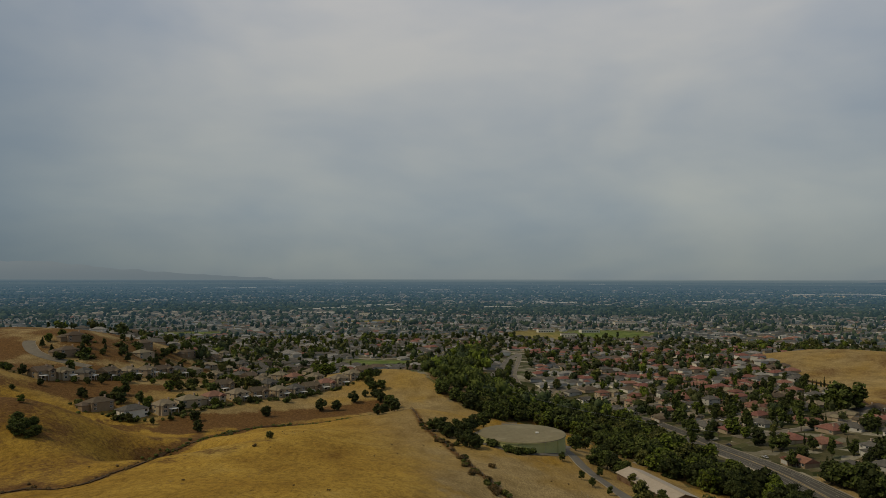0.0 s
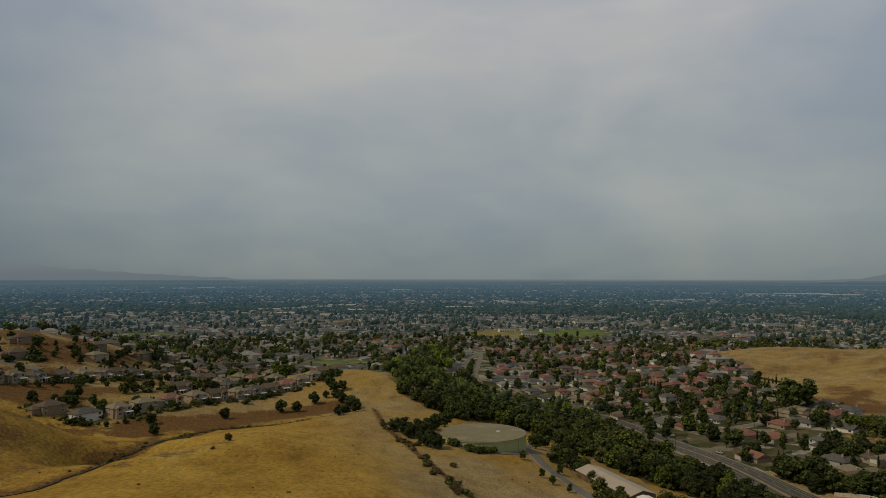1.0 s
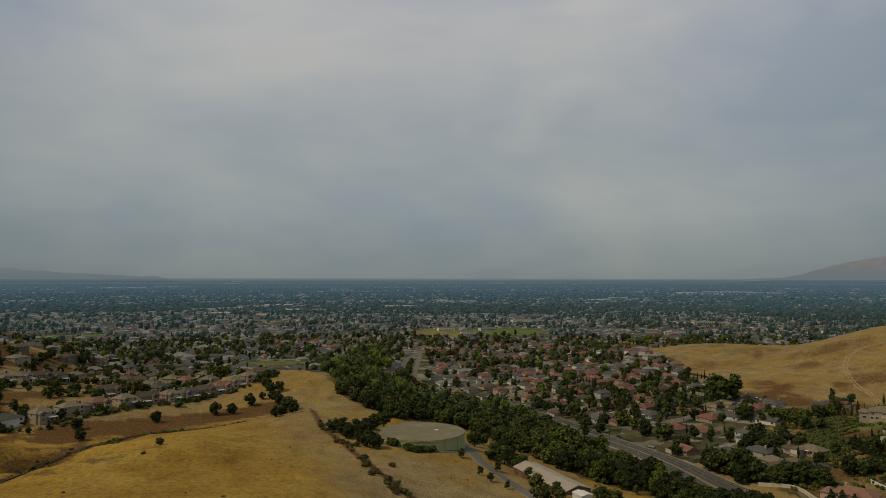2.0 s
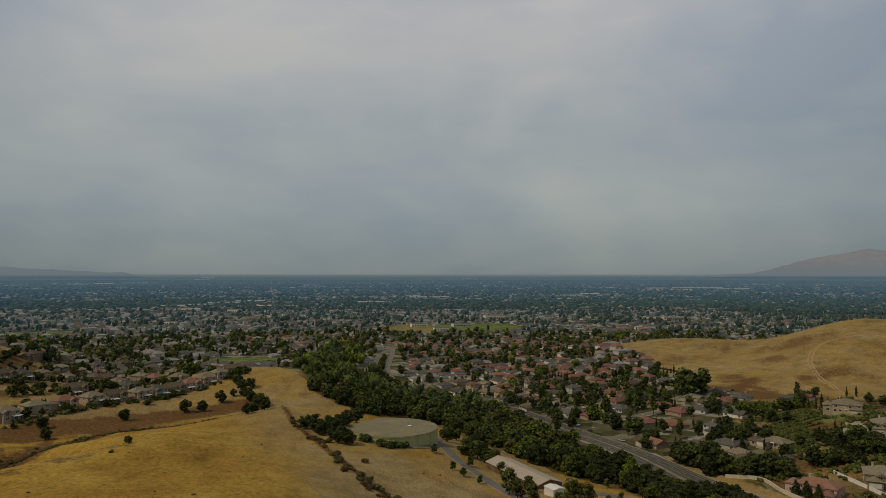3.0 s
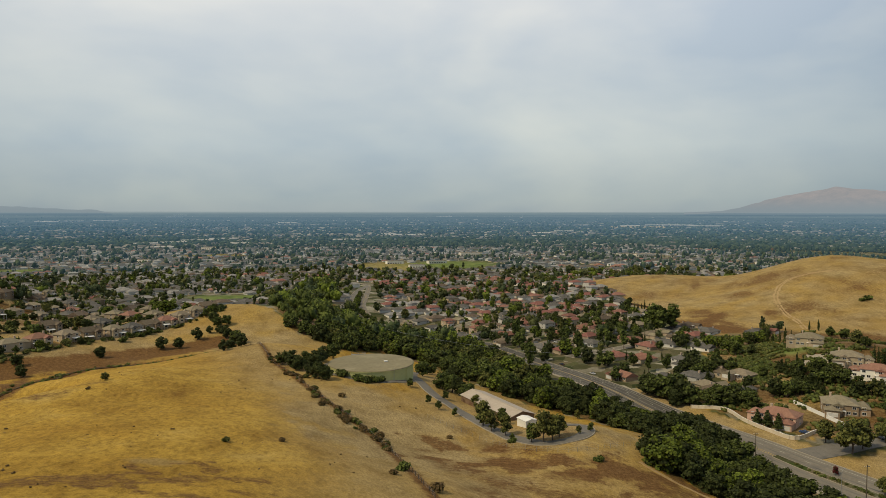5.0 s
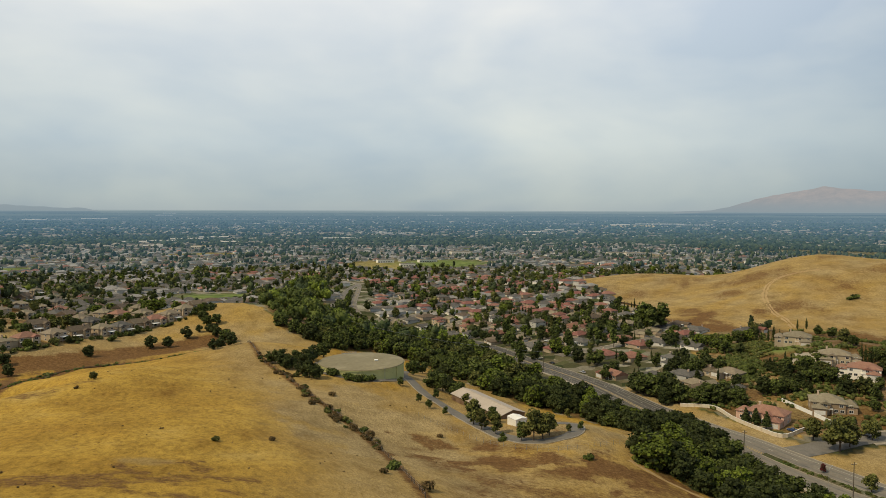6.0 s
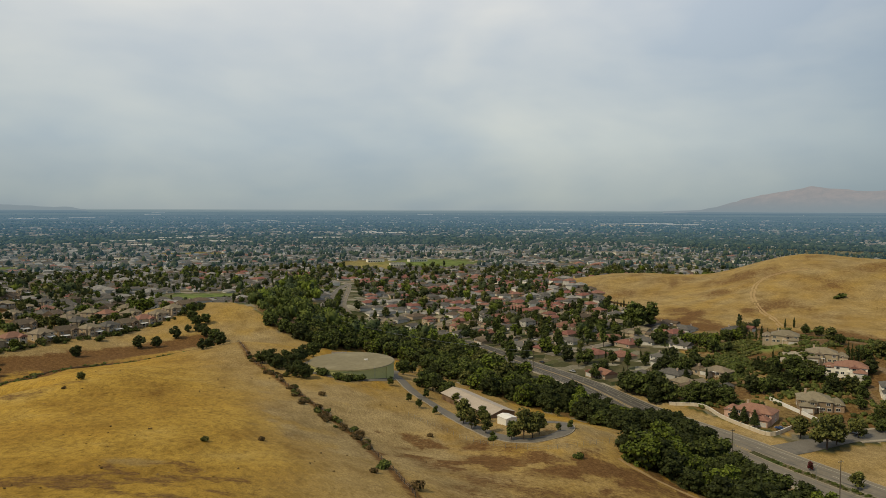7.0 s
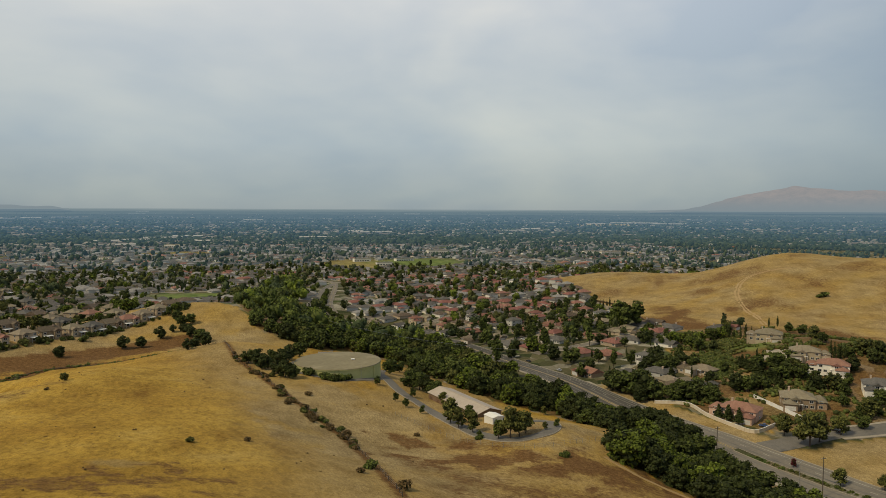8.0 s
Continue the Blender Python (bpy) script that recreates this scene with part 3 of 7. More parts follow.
def make_ground():
    """One sheet to the foot of the mountains: fine where the land is near, coarser far away."""
    turns = np.radians(np.concatenate([np.arange(-60, 66, 0.3), np.arange(66, 300, 3.0)]))
    rings = np.concatenate([[0.5, 12.0], 28 * 1.0125 ** np.arange(280), 920 * 1.03 ** np.arange(0, 57), [4900.0]])
    rings = np.unique(np.round(rings, 2))
    a, r = np.meshgrid(turns, rings)
    x, y = (r * np.sin(a)).ravel(), (r * np.cos(a)).ravel()
    z = gz(x, y)
    nt, nr = len(turns), len(rings)
    i = np.arange(nr - 1)[:, None] * nt + np.arange(nt)[None, :]
    j = np.arange(nr - 1)[:, None] * nt + (np.arange(nt)[None, :] + 1) % nt
    faces = np.stack([i.ravel(), j.ravel(), (j + nt).ravel(), (i + nt).ravel()], 1)
    me = bpy.data.meshes.new("ground")
    me.from_pydata(np.stack([x, y, z], 1).tolist(), [], faces[:, ::-1].tolist() + [list(range(nt))[::-1]])
    me.shade_smooth()
    dry = is_dry(x, y).astype(float)
    ragged = 3.5 * value_noise(x, y, 11, 12) + 2 * value_noise(x, y, 4, 13)
    brown = patches(x, y, BROWN, 1.1) * 0.62 + 0.9 * np.exp(-(gully_gap(x, y) / 5.5) ** 2)
    brown = brown + 1.35 * np.clip((22 - off_line(x, y + 7, BANK) - ragged) / 8, 0, 1.0) + 0.75 * np.clip((12 - off_line(x, y, SECOND_BANK) - ragged) / 6, 0, 1)
    brown = np.clip(brown + 0.95 * np.exp(-(off_line(x, y, FENCE) / 2.4) ** 2) + inside(x, y, ESTATE_LAND) * (0.65 + 0.3 * value_noise(x, y, 22, 15)), 0, 1)
    # mottled brown weeds on the near slope right of the fence and on the golden hill
    mottle = value_noise(x, y, 34, 23) + 0.6 * value_noise(x, y, 13, 24) + 0.35 * value_noise(x, y, 5, 25)
    beside = np.clip((x - np.interp(y, [p[1] for p in FENCE[::-1]], [p[0] for p in FENCE[::-1]]) - 6) / 12, 0, 1) * np.clip((300 - y) / 25, 0, 1) * inside(x, y, DRY_LAND)
    hill = inside(x, y, RIGHT_HILL)
    brown = np.clip(brown + beside * np.clip(0.24 + 0.45 * mottle, 0, 0.7) + hill * np.clip(0.24 + 0.5 * mottle, 0, 0.68) + inside(x, y, DRY_LAND) * np.clip((-190 - x) / 60, 0, 1) * np.clip((y - 290) / 60, 0, 1) * np.clip(0.5 + 0.4 * mottle, 0, 0.9) + hill * np.clip(0.22 + 0.5 * mottle, 0, 0.6) * np.clip((720 - y) / 120, 0, 1) * np.clip((470 - x) / 90, 0, 1), 0, 1)
    # brown-olive grass on the spur, with the slope's shade put into the colour
    spur = inside(x, y, DRY_LAND) * np.clip((-128 - x) / 25, 0, 1) * np.clip((y - 225) / 30, 0, 1) * np.clip((470 - y) / 40, 0, 1)
    brown = np.clip(brown + spur * np.clip(0.42 + 0.35 * mottle, 0, 0.8), 0, 1)
    ridge = inside(x, y, DRY_LAND) * np.clip((-70 - x) / 60, 0, 1) * np.clip((y - 470) / 30, 0, 1)
    brown = np.clip(brown + ridge * np.clip(0.3 + 0.35 * mottle, 0, 0.7), 0, 1)
    creek = inside(x, y, CREEK)
    green = np.clip(patches(x, y, LAWNS, 0.15) + 0.4 * patches(x, y, OPEN_FIELDS, 0.1), 0, 1)
    dry = np.where(creek, 0.7, dry)
    brown = np.where(creek, np.maximum(brown, 0.8), brown)
    dry = np.where(inside(x, y, ESTATE_LAND), 0.8 + 0.2 * value_noise(x, y, 18, 19), dry)
    dry = np.maximum(dry, patches(x, y, OPEN_FIELDS, 0.1))
    pale = np.exp(-((off_line(x, y, FENCE) - 8) / 26) ** 2) + patches(x, y, [(50, 310, 42, 70, -10), (105, 290, 40, 30, 0), (96, 365, 50, 115, 0)], 0.4) + patches(x, y, [(15, 560, 40, 30, 20), (-33, 188, 6, 4, 0)], 0.5)
    verge = inside(x, y, CORNER_LOT) | ((off_line(x, y, MAIN_ROAD[:10]) < 24) & (y < 400) & ~inside(x, y, DRY_LAND)) | inside(x, y, ESTATE_LAND)
    pale = pale + 1.2 * verge + patches(x, y, OPEN_FIELDS, 0.1) + 0.6 * beside + 1.0 * inside(x, y, RIGHT_HILL) + 0.75 * np.clip((y - 540) / 50, 0, 1) * inside(x, y, DRY_LAND)
    pale = pale + 0.85 * ridge + 0.5 * np.exp(-((off_line(x, y, BANK) - 14) / 10) ** 2)
    pale = np.clip(pale * (0.75 + 0.35 * value_noise(x, y, 18, 17)), 0, 1)
    me.attributes.new("pale", "FLOAT", "POINT").data.foreach_set("value", pale.astype(np.float32))
    col = me.color_attributes.new("cover", "FLOAT_COLOR", "POINT")
    col.data.foreach_set("color", np.stack([dry, brown, green, np.ones_like(x)], 1).astype(np.float32).ravel())
    me.materials.append(ground_material())
    return tagged(new("ground", me), "golden dry grass hills falling to a wide town-covered plain", "ground", kind="structure")


ground = make_ground()

# ---------------------------------------------------------------- building blocks


def put(name, bm, material, smooth=False):
    me = bpy.data.meshes.new(name)
    bm.to_mesh(me)
    bm.free()
    for k in material if isinstance(material, (list, tuple)) else [material]:
        me.materials.append(k)
    if smooth:
        me.shade_smooth()
    return new(name, me)


def part(name, bm, material, parent, label="", smooth=False):
    ob = put(name, bm, material, smooth)
    ob.parent = parent
    return tagged(ob, label)


def thing(name, label, category, group="", kind=""):
    return tagged(new(name), label, category, group, kind)


def add_box(bm, x0, y0, z0, x1, y1, z1):
    v = [bm.verts.new(p) for p in ((x0, y0, z0), (x1, y0, z0), (x1, y1, z0), (x0, y1, z0), (x0, y0, z1), (x1, y0, z1), (x1, y1, z1), (x0, y1, z1))]
    for f in ((3, 2, 1, 0), (4, 5, 6, 7), (0, 1, 5, 4), (1, 2, 6, 5), (2, 3, 7, 6), (3, 0, 4, 7)):
        bm.faces.new([v[k] for k in f])


def box(*c):
    bm = bmesh.new()
    add_box(bm, *c)
    return bm


def add_hull(bm, points, faces):
    v = [bm.verts.new(p) for p in points]
    for f in faces:
        bm.faces.new([v[k] for k in f])


def add_roof(bm, x0, y0, x1, y1, z, slope, over=0.5, thick=0.18, hip=True, along=None):
    """A hipped or gabled roof on a rectangle, with eaves and thickness."""
    x0, y0, x1, y1 = x0 - over, y0 - over, x1 + over, y1 + over
    w, d = x1 - x0, y1 - y0
    along = along or ("x" if w >= d else "y")
    span = d if along == "x" else w
    top = z + slope * span / 2
    inset = min(span / 2, (w if along == "x" else d) / 2 - 0.3) if hip else 0.0
    if along == "x":
        ridge = ((x0 + inset, (y0 + y1) / 2, top), (x1 - inset, (y0 + y1) / 2, top))
        faces = [(0, 1, 5, 4), (2, 3, 4, 5), (1, 2, 5), (3, 0, 4)]
    else:
        ridge = (((x0 + x1) / 2, y0 + inset, top), ((x0 + x1) / 2, y1 - inset, top))
        faces = [(1, 2, 5, 4), (3, 0, 4, 5), (0, 1, 4), (2, 3, 5)]
    lo = [(x0, y0, z), (x1, y0, z), (x1, y1, z), (x0, y1, z)]
    pts = lo + list(ridge) + [(px, py, pz - thick) for px, py, pz in lo]
    add_hull(bm, pts, faces + [(6, 7, 1, 0), (7, 8, 2, 1), (8, 9, 3, 2), (9, 6, 0, 3), (9, 8, 7, 6)])


def add_tube(bm, p, q, r0, r1, sides=6):
    p, q = Vector(p), Vector(q)
    t = (q - p).to_track_quat("Z", "Y").to_matrix()
    rings = []
    for c, r in ((p, r0), (q, r1)):
        rings.append([bm.verts.new(c + t @ Vector((r * math.cos(2 * math.pi * k / sides), r * math.sin(2 * math.pi * k / sides), 0))) for k in range(sides)])
    for k in range(sides):
        bm.faces.new((rings[0][k], rings[0][(k + 1) % sides], rings[1][(k + 1) % sides], rings[1][k]))
    bm.faces.new(rings[1])
    bm.faces.new(rings[0][::-1])


def smooth_line(points, step=4.0):
    """A rounded line through the points."""
    p = [Vector((*q, 0)) if len(q) == 2 else Vector(q) for q in points]
    p = [2 * p[0] - p[1]] + p + [2 * p[-1] - p[-2]]
    out = []
    for a, b, c, d in zip(p, p[1:], p[2:], p[3:]):
        m = max(2, int((c - b).length / step))
        for k in range(m):
            t = k / m
            out.append(0.5 * ((2 * b) + (c - a) * t + (2 * a - 5 * b + 4 * c - d) * t * t + (3 * b - a - 3 * c + d) * t ** 3))
    return out + [p[-2]]


def ribbon(points, left, right, lift, thick=0.0, step=3.0, cross=4, taper=None):
    """A strip that lies on the ground along a line, from left to right of it (metres), as a bmesh; thick gives it sides."""
    line = smooth_line(points, step)
    bm = bmesh.new()
    rows, flat, drops = [], [], []
    for k, p in enumerate(line):
        t = (line[min(k + 1, len(line) - 1)] - line[max(k - 1, 0)]).normalized()
        side = Vector((t.y, -t.x, 0))
        row = []
        for c in range(cross + 1):
            q = p + side * (left + (right - left) * c / cross) * (taper(p) if taper else 1.0)
            row.append(bm.verts.new((q.x, q.y, 0.0)))
        flat += row
        if thick:
            drops += [(bm.verts.new(row[0].co), row[0]), (bm.verts.new(row[-1].co), row[-1])]
            row = [drops[-2][0], *row, drops[-1][0]]
        rows.append(row)
    for v, z in zip(flat, gz([v.co.x for v in flat], [v.co.y for v in flat])):
        v.co.z = z + lift
    for v, top in drops:
        v.co.z = top.co.z - thick
    for a, b in zip(rows, rows[1:]):
        for k in range(len(a) - 1):
            bm.faces.new((a[k], a[k + 1], b[k + 1], b[k]))
    return bm


# ---------------------------------------------------------------- trees


def icosphere(level):
    bm = bmesh.new()
    bmesh.ops.create_icosphere(bm, subdivisions=level, radius=1.0)
    v = np.array([p.co[:] for p in bm.verts])
    f = np.array([[p.index for p in q.verts] for q in bm.faces])
    bm.free()
    return v, f


BALL1, BALL2 = icosphere(1), icosphere(2)
dice = np.random.default_rng(7)


def tuft_shell(lobes, count, size, rng, droop=0.0):
    """Small bent leaf tufts over the lobes (x, y, z, rx, rz): vertices and triangles."""
    lobes = np.asarray(lobes, float)
    weight = lobes[:, 3] ** 2
    pick = rng.choice(len(lobes), count, p=weight / weight.sum())
    d = rng.normal(size=(count, 3))
    d /= np.linalg.norm(d, axis=1, keepdims=True)
    d[:, 2] = np.where(d[:, 2] < -0.35, -d[:, 2], d[:, 2])
    c = lobes[pick]
    far = rng.uniform(0.72, 1.26, count)[:, None]
    p = c[:, :3] + d * far * c[:, [3, 3, 4]]
    nrm = d + rng.normal(size=(count, 3)) * 0.55
    nrm[:, 2] -= droop
    nrm /= np.linalg.norm(nrm, axis=1, keepdims=True)
    t = np.cross(nrm, rng.normal(size=(count, 3)))
    t /= np.linalg.norm(t, axis=1, keepdims=True)
    b = np.cross(nrm, t)
    s = (size * rng.uniform(0.6, 1.35, count))[:, None]
    bend = nrm * s * 0.3
    v = np.stack([p - t * s - b * s * 0.5 - bend, p + t * s * 0.9 - b * s * 0.7, p + t * s * 0.7 + b * s - bend, p - t * s * 0.6 + b * s * 0.8], 1).reshape(-1, 3)
    k = np.arange(count)[:, None] * 4
    f = np.concatenate([k + [0, 1, 2], k + [0, 2, 3]])
    return v, f


def lump(ball, c, rx, rz, rng, rough=0.16):
    v, f = ball
    w = v * (1 + rough * rng.normal(size=(len(v), 1)))
    return w * [rx, rx, rz] + c, f


def mesh_of(name, pieces, materials, slots=None):
    vs, fs, ms, o = [], [], [], 0
    for k, (v, f) in enumerate(pieces):
        vs.append(v), fs.append(np.asarray(f) + o)
        ms.append(np.full(len(f), slots[k] if slots else 0, np.int32))
        o += len(v)
    v, f, ms = np.concatenate(vs), np.concatenate(fs), np.concatenate(ms)
    me = bpy.data.meshes.new(name)
    me.vertices.add(len(v)), me.loops.add(f.size), me.polygons.add(len(f))
    me.vertices.foreach_set("co", v.astype(np.float32).ravel())
    me.loops.foreach_set("vertex_index", f.astype(np.int32).ravel())
    me.polygons.foreach_set("loop_start", np.arange(0, f.size, f.shape[1], dtype=np.int32))
    me.polygons.foreach_set("material_index", ms)
    me.update(calc_edges=True)
    for k in materials:
        me.materials.append(k)
    return me


def crown_lobes(kind, rng):
    """Lobes of a crown of a tree one unit high: x, y, z, radius across, radius up."""
    out = []
    if kind == "oak":
        out.append((0, 0, 0.52, 0.33, 0.31))
        lean = rng.uniform(0, 6.28)
        for k in range(30):
            # clumps over a broad, lopsided dome, low at the skirt
            a, up = 2.4 * k + rng.uniform(-0.4, 0.4), rng.uniform(-0.95, 1.0)
            reach = math.sqrt(max(0.35 if up < 0 else 0.05, 1 - up * up)) * (0.38 + 0.07 * math.cos(a - lean)) * rng.uniform(0.75, 1.08)
            s = rng.uniform(0.10, 0.19)
            out.append((reach * math.cos(a), reach * math.sin(a), 0.50 + 0.37 * up, s, s * rng.uniform(0.7, 0.95)))
    elif kind == "round":
        out.append((0, 0, 0.55, 0.22, 0.3))
        for k in range(18):
            a, up, s = 2.4 * k + rng.uniform(-0.4, 0.4), rng.uniform(-0.8, 1.0), rng.uniform(0.09, 0.17)
            reach = math.sqrt(max(0.06, 1 - up * up)) * rng.uniform(0.2, 0.3)
            out.append((reach * math.cos(a), reach * math.sin(a), 0.53 + 0.38 * up, s, s))
    elif kind == "tall":
        for k in range(9):
            z = 0.32 + 0.6 * k / 8
            a, s = rng.uniform(0, 6.28), rng.uniform(0.10, 0.17) * (1.15 - 0.5 * abs(z - 0.55))
            r = 0.13 * rng.uniform(0.2, 1.0)
            out.append((r * math.cos(a), r * math.sin(a), z, s, s * 1.1))
    elif kind == "cypress":
        for k in range(7):
            z = 0.12 + 0.8 * k / 6
            s = 0.085 * (1.05 - abs(z - 0.38)) * (1 if z < 0.75 else 0.6)
            out.append((rng.uniform(-0.01, 0.01), rng.uniform(-0.01, 0.01), z, s, 0.12))
    elif kind == "conifer":
        for k in range(6):
            z = 0.2 + 0.7 * k / 5
            s = 0.26 * (1.02 - z) + 0.03
            for a in range(3):
                t = 2.1 * a + k
                out.append((0.5 * s * math.cos(t), 0.5 * s * math.sin(t), z, s * 0.75, 0.09))
    elif kind == "bush":
        for k in range(6):
            a, r = rng.uniform(0, 6.28), rng.uniform(0.1, 0.5)
            s = rng.uniform(0.3, 0.5)
            out.append((r * math.cos(a), r * math.sin(a), rng.uniform(0.3, 0.6), s, s * 0.8))
    return out


TREE_KINDS = {
    # kind, leaf, metres high, tufts, tuft size, label, category, name
    "oak": ("oak", "oak", 10.0, 900, 0.043, "dark green spreading live oak on the creek bank", "tree", "oak_tree"),
    "oak_wide": ("oak", "olive", 8.5, 800, 0.045, "olive green spreading oak with a broken crown", "tree", "valley_oak_tree"),
    "oak_dark": ("oak", "dark", 11.0, 900, 0.043, "very dark evergreen oak with a dense crown", "tree", "evergreen_oak_tree"),
    "oak_bright": ("oak", "bright", 9.0, 900, 0.043, "bright yellow-green tree with a full crown", "tree", "broadleaf_tree"),
    "street": ("round", "olive", 7.0, 600, 0.042, "olive green street tree with a rounded crown", "tree", "street_tree"),
    "street_dark": ("round", "oak", 7.5, 600, 0.042, "dark green garden tree with a rounded crown", "tree", "garden_tree"),
    "tall": ("tall", "oak", 15.0, 520, 0.042, "tall dark eucalyptus with a ragged crown", "tree", "eucalyptus_tree"),
    "cypress": ("cypress", "dark", 9.0, 260, 0.035, "slim dark Italian cypress beside a garden", "tree", "cypress_tree"),
    "conifer": ("conifer", "dark", 10.0, 480, 0.05, "dark green cone-shaped conifer", "tree", "conifer_tree"),
    "bush": ("bush", "oak", 2.2, 220, 0.12, "dark green rounded bush on dry grass", "bush", "bush"),
    "bush_dry": ("bush", "brown", 1.8, 200, 0.12, "brown half-dry shrub in dry grass", "shrub", "dry_shrub"),
    "bush_olive": ("bush", "olive", 2.0, 220, 0.12, "olive green bush by the fence", "bush", "bush"),
    "crimson": ("round", "crimson", 4.0, 300, 0.055, "small crimson-leaved tree in the road median", "tree", "crimson_tree"),
}
first_tree = {}


def make_tree(kind, variant, fine):
    shape, leaf, tall, tufts, size, label, category, name = TREE_KINDS[kind]
    if fine:
        tufts, size = int(tufts * 1.5), size * 0.8
    else:
        tufts, size = int(tufts * 0.65), size * 1.15
    rng = np.random.default_rng(100 * sorted(TREE_KINDS).index(kind) + variant)
    lobes = crown_lobes(shape, rng)
    t = thing(name, label, category)
    bm = bmesh.new()
    if shape == "bush":
        for k in range(4):
            a = 1.6 * k
            add_tube(bm, (0, 0, -0.1), (0.3 * math.cos(a), 0.3 * math.sin(a), 0.4), 0.05, 0.03, 5)
    else:
        r = 0.032 if shape == "oak" else 0.02
        add_tube(bm, (0, 0, -0.08), (0.01, 0.0, 0.22), r * 1.3, r, 7)
        add_tube(bm, (0.01, 0, 0.22), (0, 0.01, 0.62 if shape != "oak" else 0.5), r, r * 0.5, 7)
        for x, y, z, s, _ in lobes[1:7]:
            add_tube(bm, (0.005, 0, min(0.25, 0.6 * z)), (0.75 * x, 0.75 * y, z), r * 0.55, r * 0.2, 5)
    part("trunk", bm, BARK, t)
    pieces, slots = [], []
    # dark lumps stand in for the shade deep in the crown
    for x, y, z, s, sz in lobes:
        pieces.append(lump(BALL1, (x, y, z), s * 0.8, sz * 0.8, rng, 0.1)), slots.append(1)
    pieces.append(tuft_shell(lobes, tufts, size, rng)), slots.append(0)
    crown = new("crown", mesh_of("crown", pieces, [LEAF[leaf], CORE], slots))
    crown.parent = t
    return t


def tree(kind, x, y, tall=None, group="", sink=0.0, wide=1.0):
    """Stand a tree of that kind on the ground."""
    variant = int(dice.integers(0, 3))
    tall = tall or TREE_KINDS[kind][2] * dice.uniform(0.8, 1.2)
    s = tall * wide
    if kind[:4] == "bush":
        sink += 0.18 * tall
    m = pose(x, y, height(x, y) - sink, 0, 0, dice.uniform(0, 360)) @ Matrix.Diagonal((s, s * dice.uniform(0.9, 1.1), tall, 1))
    key = (kind, variant, math.hypot(x, y) < 420)
    if key not in first_tree:
        first_tree[key] = make_tree(*key)
        t = first_tree[key]
        t.matrix_basis = m
    else:
        k = first_tree[key]
        keep = k.scale.copy()
        k.scale = (1, 1, 1)
        t = copy_thing(k, m)
        k.scale = keep
    if group:
        tagged(t, group=group)
    return t


# ---------------------------------------------------------------- houses


def add_window(parent, side, a, z, w, tall, face):
    """A window with frame and pane on one side (s, n, e, w) of a block whose face lies at that coordinate."""
    f, p = bmesh.new(), bmesh.new()
    o = 0.07

    def bar(bm, u0, z0, u1, z1, d0, d1):
        if side in "sn":
            y = sorted((face + d0 * (-1 if side == "s" else 1), face + d1 * (-1 if side == "s" else 1)))
            add_box(bm, u0, y[0], z0, u1, y[1], z1)
        else:
            x = sorted((face + d0 * (-1 if side == "w" else 1), face + d1 * (-1 if side == "w" else 1)))
            add_box(bm, x[0], u0, z0, x[1], u1, z1)
    b = 0.12
    u0, u1, z0, z1 = a - w / 2, a + w / 2, z, z + tall
    bar(f, u0 - b, z0 - b, u1 + b, z0, -0.05, o), bar(f, u0 - b, z1, u1 + b, z1 + b, -0.05, o)
    bar(f, u0 - b, z0, u0, z1, -0.05, o), bar(f, u1, z0, u1 + b, z1, -0.05, o)
    bar(f, a - 0.04, z0, a + 0.04, z1, -0.05, o * 0.8)
    bar(p, u0, z0, u1, z1, -0.05, 0.025)
    win = part("window", f, TRIM, parent, "white framed window")
    part("pane", p, PANE, win)
    return win


